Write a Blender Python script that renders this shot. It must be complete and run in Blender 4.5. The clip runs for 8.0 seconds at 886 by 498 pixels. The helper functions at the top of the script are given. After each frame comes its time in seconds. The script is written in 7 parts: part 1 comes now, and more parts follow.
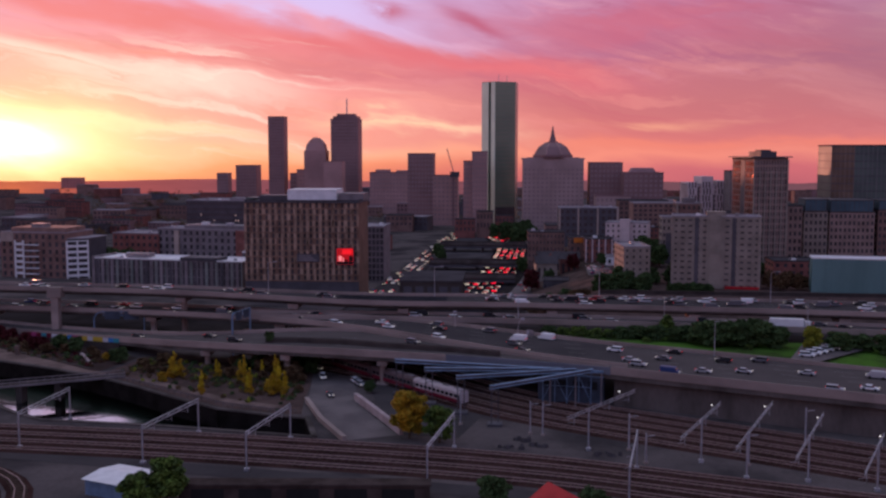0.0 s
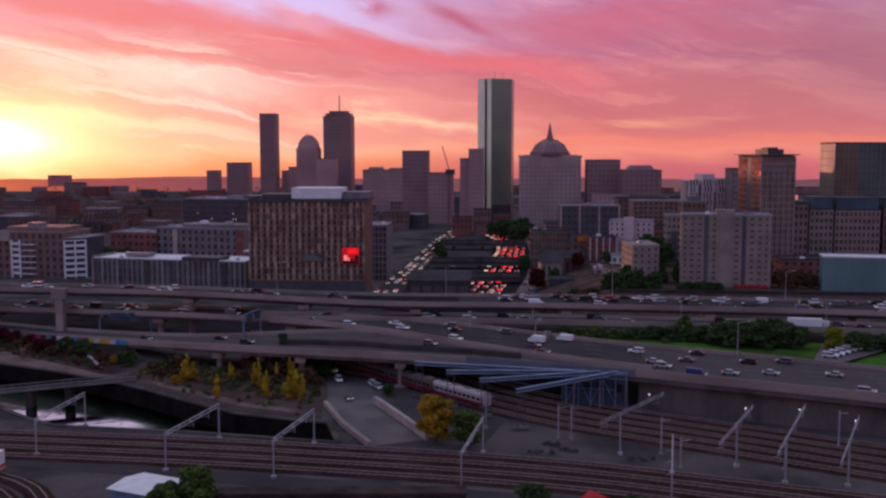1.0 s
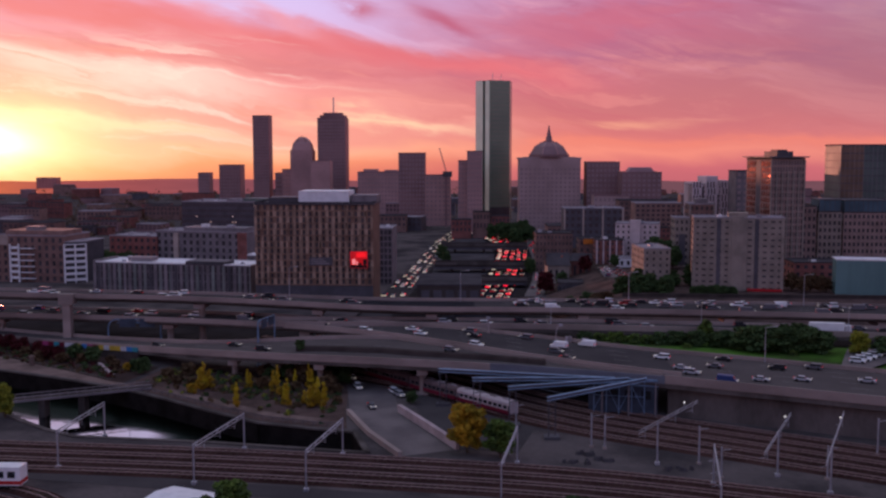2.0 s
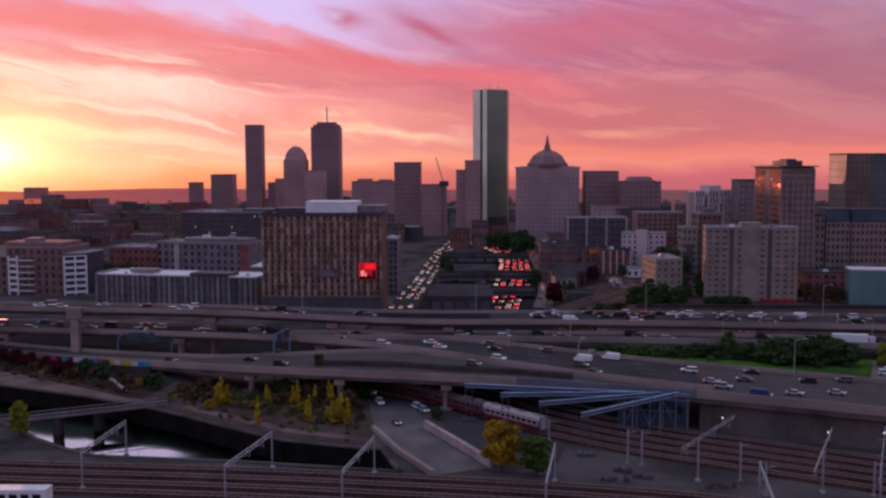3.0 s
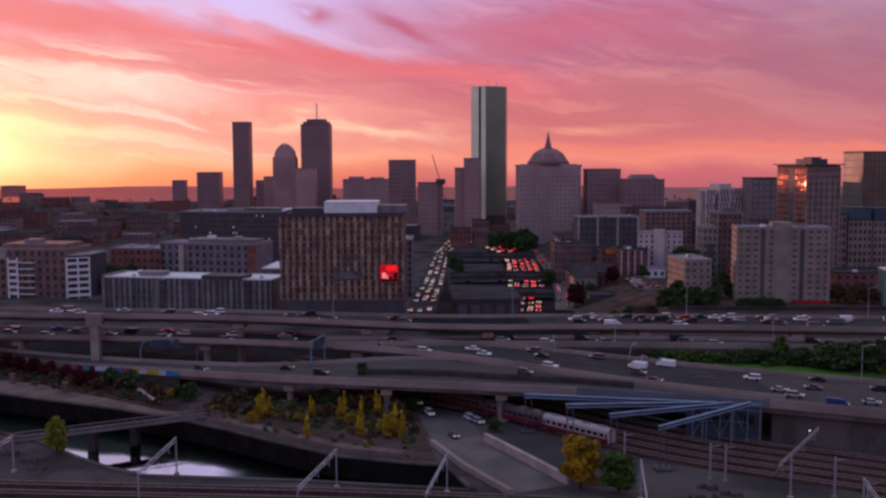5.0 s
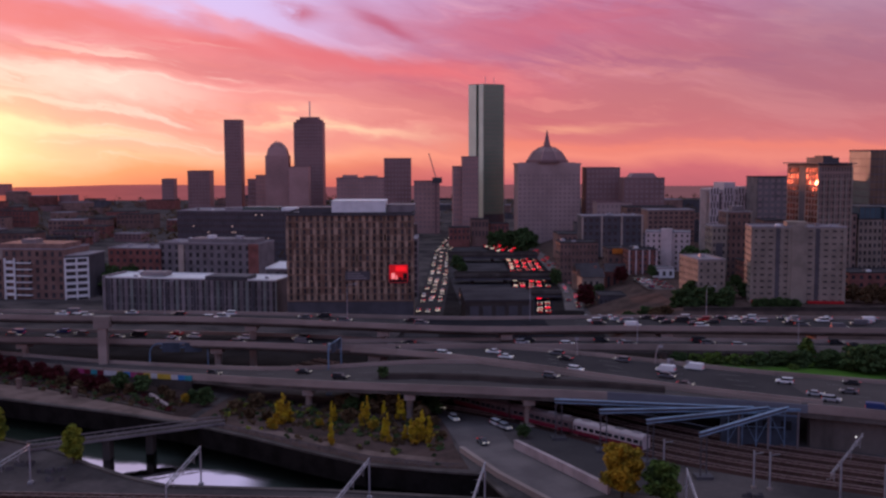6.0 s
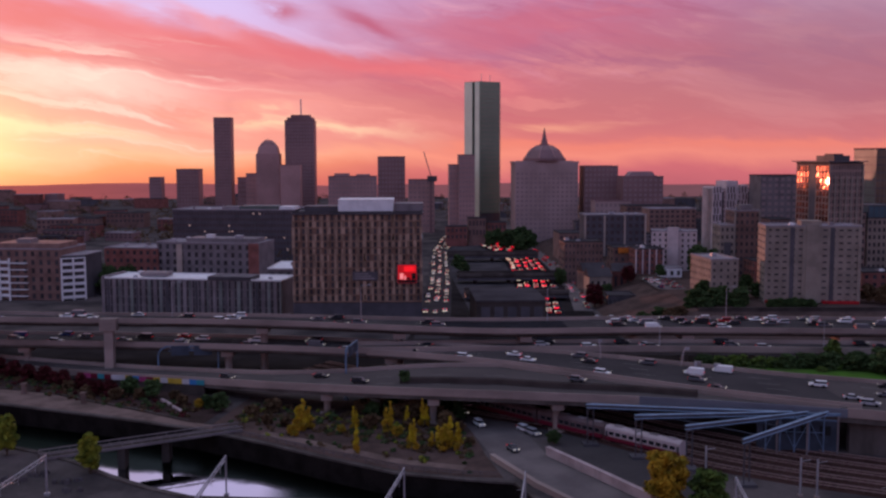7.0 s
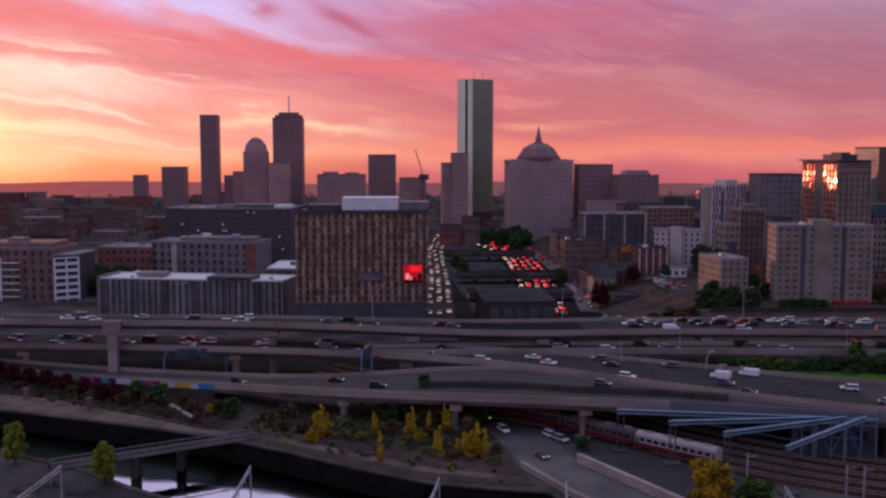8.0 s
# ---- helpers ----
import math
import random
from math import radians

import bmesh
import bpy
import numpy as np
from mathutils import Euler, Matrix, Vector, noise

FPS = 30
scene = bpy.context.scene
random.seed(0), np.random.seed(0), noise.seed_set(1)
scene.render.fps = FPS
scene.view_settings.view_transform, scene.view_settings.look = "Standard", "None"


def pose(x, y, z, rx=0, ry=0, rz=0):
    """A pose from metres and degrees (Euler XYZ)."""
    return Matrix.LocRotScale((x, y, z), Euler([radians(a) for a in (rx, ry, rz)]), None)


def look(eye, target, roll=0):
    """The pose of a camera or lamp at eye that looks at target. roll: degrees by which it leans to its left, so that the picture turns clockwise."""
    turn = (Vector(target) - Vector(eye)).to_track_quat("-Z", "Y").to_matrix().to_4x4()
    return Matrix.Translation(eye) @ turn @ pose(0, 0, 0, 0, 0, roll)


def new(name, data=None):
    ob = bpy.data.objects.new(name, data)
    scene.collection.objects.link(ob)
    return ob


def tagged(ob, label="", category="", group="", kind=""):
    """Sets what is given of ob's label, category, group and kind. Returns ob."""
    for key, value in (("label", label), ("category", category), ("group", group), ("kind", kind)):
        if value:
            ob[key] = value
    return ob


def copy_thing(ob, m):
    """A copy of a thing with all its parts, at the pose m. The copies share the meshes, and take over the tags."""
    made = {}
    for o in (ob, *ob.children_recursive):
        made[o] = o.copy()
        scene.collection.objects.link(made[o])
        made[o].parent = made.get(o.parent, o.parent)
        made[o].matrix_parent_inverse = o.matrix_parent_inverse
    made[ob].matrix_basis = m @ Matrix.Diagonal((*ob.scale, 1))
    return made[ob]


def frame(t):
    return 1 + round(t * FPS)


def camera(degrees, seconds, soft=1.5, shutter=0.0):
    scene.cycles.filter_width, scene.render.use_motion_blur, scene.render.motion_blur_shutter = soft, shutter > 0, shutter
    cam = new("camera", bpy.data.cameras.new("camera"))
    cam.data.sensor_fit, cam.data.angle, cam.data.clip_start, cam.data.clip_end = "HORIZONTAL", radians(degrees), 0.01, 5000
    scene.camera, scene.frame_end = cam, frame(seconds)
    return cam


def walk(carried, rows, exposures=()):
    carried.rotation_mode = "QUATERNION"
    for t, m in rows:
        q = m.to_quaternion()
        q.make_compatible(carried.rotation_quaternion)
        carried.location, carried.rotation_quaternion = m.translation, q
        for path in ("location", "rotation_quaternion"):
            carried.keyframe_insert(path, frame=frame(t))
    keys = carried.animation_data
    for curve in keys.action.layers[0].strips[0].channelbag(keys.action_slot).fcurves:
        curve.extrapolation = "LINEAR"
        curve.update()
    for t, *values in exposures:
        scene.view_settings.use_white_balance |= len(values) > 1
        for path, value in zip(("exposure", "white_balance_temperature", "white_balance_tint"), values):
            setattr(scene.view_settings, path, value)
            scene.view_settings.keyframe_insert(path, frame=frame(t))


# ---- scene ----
cam = camera(47.684, 8.0, soft=2.5)
walk(cam, [
    (0, pose(-0.000, 0.000, 69.333, 84.574, 0.016, 3.307)),
    (0.5, pose(-5.333, 2.413, 69.613, 84.486, 0.038, 2.843)),
    (1, pose(-10.867, 4.933, 69.867, 84.399, 0.057, 2.442)),
    (2.5, pose(-28.147, 12.933, 70.507, 84.708, 0.132, 1.216)),
    (3, pose(-34.107, 15.747, 70.760, 84.999, 0.184, 0.777)),
    (3.5, pose(-40.013, 18.787, 71.053, 85.018, 0.169, 0.361)),
    (4, pose(-46.040, 22.093, 71.360, 84.940, 0.195, -0.018)),
    (4.5, pose(-51.893, 25.720, 71.547, 84.876, 0.204, -0.381)),
    (6, pose(-69.027, 37.947, 71.613, 84.724, 0.179, -1.651)),
    (6.5, pose(-74.693, 42.440, 71.480, 84.696, 0.131, -2.105)),
    (7, pose(-80.440, 47.173, 71.293, 84.642, 0.140, -2.628)),
    (7.5, pose(-85.960, 51.840, 71.093, 84.590, 0.073, -3.189)),
    (8, pose(-91.640, 56.560, 70.933, 84.562, 0.015, -3.782)),
])

# ---------------- world, sun, light ----------------
PLAN = 4 / 3  # metres in one unit of the plan on which everything below is drawn
SUN_AZ, SUN_EL = -26.5, 2.4


def srgb(r, g, b):
    return tuple(((c / 255 + 0.055) / 1.055) ** 2.4 if c > 10 else c / 255 / 12.92 for c in (r, g, b)) + (1.0,)


class Nodes:
    """Short-hand for building node trees."""

    def __init__(self, tree):
        self.t = tree

    def add(self, kind):
        return self.t.nodes.new(kind)

    def put(self, socket, v):
        if isinstance(v, bpy.types.NodeSocket):
            self.t.links.new(v, socket)
        elif v is not None:
            socket.default_value = v

    def math(self, op, a, b=None, c=None, clamp=False):
        n = self.add("ShaderNodeMath")
        n.operation, n.use_clamp = op, clamp
        for s, v in zip(n.inputs, (a, b, c)):
            self.put(s, v)
        return n.outputs[0]

    def vec(self, x, y, z=0.0):
        n = self.add("ShaderNodeCombineXYZ")
        for s, v in zip(n.inputs, (x, y, z)):
            self.put(s, v)
        return n.outputs[0]

    def plan(self):
        """The place on the surface, in units of the plan."""
        n = self.add("ShaderNodeVectorMath")
        n.operation = "SCALE"
        n.inputs["Scale"].default_value = 1 / PLAN
        self.put(n.inputs[0], self.add("ShaderNodeNewGeometry").outputs["Position"])
        return n.outputs[0]

    def noise(self, vector, scale, detail=4, rough=0.55, distort=0.0):
        n = self.add("ShaderNodeTexNoise")
        self.put(n.inputs["Vector"], vector)
        n.inputs["Scale"].default_value, n.inputs["Detail"].default_value = scale, detail
        n.inputs["Roughness"].default_value, n.inputs["Distortion"].default_value = rough, distort
        return n.outputs["Fac"]

    def ramp(self, fac, stops, mode="EASE"):
        n = self.add("ShaderNodeValToRGB")
        n.color_ramp.interpolation = mode
        e = n.color_ramp.elements
        while len(e) < len(stops):
            e.new(0.5)
        for el, (p, c) in zip(e, stops):
            el.position, el.color = p, c if len(c) == 4 else (*c, 1)
        self.put(n.inputs[0], fac)
        return n.outputs[0]

    def step(self, fac, lo, hi):
        n = self.add("ShaderNodeMapRange")
        n.interpolation_type = "SMOOTHSTEP"
        self.put(n.inputs[0], fac)
        n.inputs[1].default_value, n.inputs[2].default_value = lo, hi
        return n.outputs[0]

    def mix(self, fac, a, b, mode="MIX"):
        n = self.add("ShaderNodeMix")
        n.data_type, n.blend_type = "RGBA", mode
        self.put(n.inputs[0], fac), self.put(n.inputs[6], a), self.put(n.inputs[7], b)
        return n.outputs[2]


def make_world():
    w = bpy.data.worlds.new("evening_sky")
    scene.world = w
    w.use_nodes = True
    w.node_tree.nodes.clear()
    N = Nodes(w.node_tree)
    co = N.add("ShaderNodeTexCoord").outputs["Generated"]
    sep = N.add("ShaderNodeSeparateXYZ")
    N.put(sep.inputs[0], co)
    x, y, z = sep.outputs
    u = N.math("ARCTAN2", x, y)
    v = N.math("ARCSINE", z)
    # uneven drift that bends every layer a little
    drift = N.noise(N.vec(N.math("MULTIPLY", u, 5.0), N.math("MULTIPLY_ADD", u, 3.0, N.math("MULTIPLY", v, 16.0)), 1.3), 1.0, 5, 0.55, 0.2)
    d0 = N.math("SUBTRACT", drift, 0.5)
    vw = N.math("MULTIPLY_ADD", d0, 0.055, v)
    uw = N.math("MULTIPLY_ADD", d0, 0.16, u)
    s = N.math("MULTIPLY_ADD", uw, 0.13, vw)

    def bell(x, c, w):
        q = N.math("DIVIDE", N.math("SUBTRACT", x, c), w)
        return N.math("EXPONENT", N.math("MULTIPLY", N.math("MULTIPLY", q, q), -1.0))

    def times(*f):
        r = f[0]
        for k in f[1:]:
            r = N.math("MULTIPLY", r, k)
        return r

    def one_minus(x):
        return N.math("SUBTRACT", 1.0, x, clamp=True)

    # large gradient by height above the horizon, warmer towards the sun
    pos = N.math("MULTIPLY_ADD", vw, 2.0, 0.1, clamp=True)
    warm = N.ramp(pos, [(0.02, srgb(222, 92, 84)), (0.07, srgb(246, 132, 92)), (0.1, srgb(255, 178, 150)), (0.125, srgb(252, 161, 154)), (0.17, srgb(250, 153, 152)), (0.24, srgb(246, 138, 148)),
                        (0.3, srgb(236, 132, 144)), (0.4, srgb(222, 150, 190)), (0.55, srgb(200, 172, 214)), (1.0, srgb(172, 194, 200))], "LINEAR")
    cool = N.ramp(pos, [(0.02, srgb(184, 92, 106)), (0.06, srgb(206, 102, 112)), (0.095, srgb(242, 136, 122)), (0.12, srgb(216, 113, 116)), (0.2, srgb(201, 108, 118)), (0.3, srgb(190, 104, 130)),
                        (0.4, srgb(180, 118, 160)), (0.55, srgb(186, 156, 200)), (1.0, srgb(172, 194, 200))], "LINEAR")
    sky = N.mix(N.step(uw, -0.32, 0.12), warm, cool)
    # soft streaks all over, in two sizes
    n1 = N.noise(N.vec(N.math("MULTIPLY", u, 2.2), N.math("MULTIPLY", s, 15.0), 3.3), 1.6, 6, 0.58, 0.5)
    n2 = N.noise(N.vec(N.math("MULTIPLY", u, 5.0), N.math("MULTIPLY", s, 46.0), 7.7), 1.5, 5, 0.6, 0.4)
    fade = N.step(v, 0.0, 0.045)
    sky = N.mix(times(N.step(n1, 0.5, 0.68), fade, 0.5), sky, srgb(196, 88, 112))
    sky = N.mix(times(N.step(n1, 0.5, 0.34), fade, 0.38), sky, srgb(250, 160, 158))
    sky = N.mix(times(N.step(n2, 0.54, 0.72), fade, 0.3), sky, srgb(252, 158, 150))
    n3 = N.noise(N.vec(N.math("MULTIPLY_ADD", v, 5.0, N.math("MULTIPLY", u, 7.0)), N.math("MULTIPLY_ADD", u, 5.0, N.math("MULTIPLY", v, 26.0)), 9.1), 1.5, 7, 0.6, 0.7)
    upper = times(N.step(v, 0.05, 0.1), N.step(u, -0.2, 0.05))
    sky = N.mix(times(N.step(n3, 0.5, 0.64), upper, 0.68), sky, srgb(164, 84, 124))
    sky = N.mix(times(N.step(n3, 0.48, 0.36), upper, 0.4), sky, srgb(232, 150, 172))
    # clear lilac sky between the clouds, high up
    left_gap = times(bell(uw, -0.17, 0.17), N.step(N.math("MULTIPLY_ADD", n2, 0.02, s), 0.102, 0.12))
    sky = N.mix(times(left_gap, 0.95), sky, srgb(212, 188, 240))
    right_gap = times(N.step(uw, 0.27, 0.42), N.step(N.math("MULTIPLY_ADD", n2, 0.05, vw), 0.09, 0.16))
    sky = N.mix(times(right_gap, 0.65), sky, srgb(168, 144, 176))
    # long red band, small dark clouds, the rosy mass further round
    sky = N.mix(times(bell(s, 0.088, 0.014), one_minus(N.step(u, 0.02, 0.2)), 0.85), sky, srgb(226, 100, 116))
    sky = N.mix(times(bell(uw, -0.104, 0.03), bell(vw, 0.143, 0.0085), N.step(n3, 0.3, 0.5), 1.0), sky, srgb(190, 90, 124))
    slope = N.math("MULTIPLY_ADD", N.math("ADD", u, 0.02), 0.5, vw)
    sky = N.mix(times(bell(u, -0.025, 0.038), bell(slope, 0.127, 0.007), 0.95), sky, srgb(178, 82, 122))
    sky = N.mix(times(bell(uw, 0.14, 0.2), bell(vw, 0.125, 0.035), N.step(n1, 0.3, 0.6), 0.75), sky, srgb(202, 96, 124))
    sky = N.mix(times(N.step(u, 0.1, 0.4), bell(vw, 0.085, 0.07), 0.7), sky, srgb(166, 100, 122))
    # pale gilded streaks near the sun
    sky = N.mix(times(bell(s, 0.031, 0.012), one_minus(N.step(u, -0.3, -0.14)), 0.85), sky, srgb(255, 208, 204))
    sky = N.mix(times(bell(s, -0.014, 0.007), one_minus(N.step(u, -0.34, -0.16)), 0.8), sky, srgb(255, 214, 184))
    sky = N.mix(times(bell(s, 0.016, 0.006), bell(u, -0.09, 0.09), N.step(n2, 0.35, 0.6), 0.9), sky, srgb(255, 204, 172))
    sky = N.mix(times(bell(vw, 0.03, 0.005), bell(u, 0.15, 0.07), N.step(n2, 0.35, 0.6), 0.5), sky, srgb(250, 168, 140))
    for cu, cv, wu, wv, k, c in ((-0.285, 0.135, 0.045, 0.008, 0.75, (228, 112, 134)), (-0.18, 0.126, 0.04, 0.006, 0.55, (238, 142, 160)), (-0.235, 0.121, 0.05, 0.006, 0.5, (232, 120, 138))):
        tilt = N.math("MULTIPLY_ADD", N.math("SUBTRACT", u, cu), 0.45, vw)
        sky = N.mix(times(bell(u, cu, wu), bell(tilt, cv, wv), k), sky, srgb(*c))
    left = one_minus(N.step(u, -0.24, -0.04))
    n4 = N.noise(N.vec(N.math("MULTIPLY", u, 3.0), N.math("MULTIPLY", s, 34.0), 11.7), 1.7, 6, 0.6, 0.6)
    mid = times(N.step(v, -0.01, 0.01), one_minus(N.step(v, 0.09, 0.12)))
    sky = N.mix(times(N.step(n4, 0.52, 0.66), left, mid, 0.6), sky, srgb(255, 216, 210))
    sky = N.mix(times(N.step(n4, 0.46, 0.34), left, mid, 0.5), sky, srgb(236, 122, 122))
    # low salmon streak under the grey-rose cloud
    sky = N.mix(times(bell(vw, 0.006, 0.006), N.step(u, 0.0, 0.08), N.step(n2, 0.2, 0.5), 0.65), sky, srgb(240, 128, 112))
    # yellow glow round the setting sun
    du = N.math("SUBTRACT", u, radians(SUN_AZ))
    dv = N.math("MULTIPLY", N.math("SUBTRACT", vw, 0.012), 2.3)
    r2 = N.math("ADD", N.math("MULTIPLY", du, du), N.math("MULTIPLY", dv, dv))
    wide = N.math("EXPONENT", N.math("MULTIPLY", r2, -16.0))
    near = N.math("EXPONENT", N.math("MULTIPLY", r2, -130.0))
    low = times(bell(v, 0.0, 0.018), N.math("EXPONENT", N.math("MULTIPLY", N.math("MULTIPLY", du, du), -9.0)))
    sky = N.mix(times(wide, 0.22), sky, srgb(255, 214, 170))
    sky = N.mix(times(low, 0.4), sky, srgb(255, 188, 150))
    sky = N.mix(near, sky, (1.38, 1.08, 0.48, 1))
    core = N.math("EXPONENT", N.math("MULTIPLY", r2, -560.0))
    sky = N.mix(core, sky, (1.5, 1.42, 1.4, 1))
    # the sky behind, away from the sun: a rosy belt low down, dusky blue above
    away = N.step(N.math("MULTIPLY", y, -1.0), -0.55, 0.6)
    back = N.ramp(N.math("MULTIPLY", v, 1.2, None, True), [(0.0, srgb(182, 138, 164)), (0.16, srgb(188, 147, 173)), (0.34, srgb(153, 151, 193)), (0.6, srgb(144, 153, 209)), (1.0, srgb(144, 155, 211))], "LINEAR")
    sky = N.mix(N.math("MULTIPLY", away, 0.85), sky, back)
    sky = N.mix(1.0, sky, (1.05, 1.13, 1.12, 1), "MULTIPLY")
    nish = N.add("ShaderNodeTexSky")
    nish.sky_type, nish.sun_disc = "NISHITA", False
    nish.sun_elevation, nish.sun_rotation = radians(SUN_EL), radians(SUN_AZ)
    bg1, bg2, add, out = N.add("ShaderNodeBackground"), N.add("ShaderNodeBackground"), N.add("ShaderNodeAddShader"), N.add("ShaderNodeOutputWorld")
    N.put(bg1.inputs[0], sky), N.put(bg2.inputs[0], nish.outputs[0])
    bg1.inputs[1].default_value, bg2.inputs[1].default_value = 0.99, 0.008
    N.put(add.inputs[0], bg1.outputs[0]), N.put(add.inputs[1], bg2.outputs[0]), N.put(out.inputs[0], add.outputs[0])


make_world()
sun = new("sun", bpy.data.lights.new("sun", "SUN"))
sun.data.energy, sun.data.angle, sun.data.color = 2.0, radians(0.6), (1.0, 0.35, 0.24)
_d = Vector((math.sin(radians(SUN_AZ)) * math.cos(radians(SUN_EL)), math.cos(radians(SUN_AZ)) * math.cos(radians(SUN_EL)), math.sin(radians(SUN_EL))))
sun.matrix_world = look(_d * 500, (0, 0, 0))


# ---------------- materials ----------------
def mat(name, col, rough=0.8, metal=0.0, var=0.25, scale=0.4, fine=6.0, bump=0.15, rand=0.0, col2=None, stretch=(1, 1, 1), spec=0.15):
    """A surface with stains at one scale and grain at another."""
    m = bpy.data.materials.new(name)
    m.use_nodes = True
    N = Nodes(m.node_tree)
    b = m.node_tree.nodes["Principled BSDF"]
    geo = N.add("ShaderNodeNewGeometry").outputs["Position"]
    mp = N.add("ShaderNodeMapping")
    N.put(mp.inputs[0], geo)
    mp.inputs["Scale"].default_value = [k / PLAN for k in stretch]
    n1, n2 = N.noise(mp.outputs[0], scale, 4), N.noise(mp.outputs[0], fine, 3)
    c1 = (*col, 1)
    c2 = (*col2, 1) if col2 else tuple(c * 0.55 for c in col) + (1,)
    c = N.mix(N.math("MULTIPLY", N.step(n1, 0.35, 0.7), min(1, var * 2)), c1, c2)
    g = N.math("MULTIPLY_ADD", n2, var, 1 - var / 2)
    if rand:
        g = N.math("MULTIPLY", g, N.math("MULTIPLY_ADD", N.add("ShaderNodeObjectInfo").outputs["Random"], rand, 1 - rand / 2))
    c = N.mix(1.0, c, N.vec(g, g, g), "MULTIPLY")
    N.put(b.inputs["Base Color"], c)
    N.put(b.inputs["Roughness"], N.math("MULTIPLY_ADD", n1, 0.2, rough - 0.1, clamp=True))
    b.inputs["Metallic"].default_value = metal
    b.inputs["Specular IOR Level"].default_value = spec
    if bump:
        bp = N.add("ShaderNodeBump")
        bp.inputs["Strength"].default_value, bp.inputs["Distance"].default_value = bump, 0.08
        N.put(bp.inputs["Height"], n2)
        N.put(b.inputs["Normal"], bp.outputs[0])
    return m


def glow(name, col, strength):
    m = bpy.data.materials.new(name)
    m.use_nodes = True
    b = m.node_tree.nodes["Principled BSDF"]
    b.inputs["Base Color"].default_value = (*col, 1)
    b.inputs["Emission Color"].default_value = (*col, 1)
    b.inputs["Emission Strength"].default_value = strength
    return m


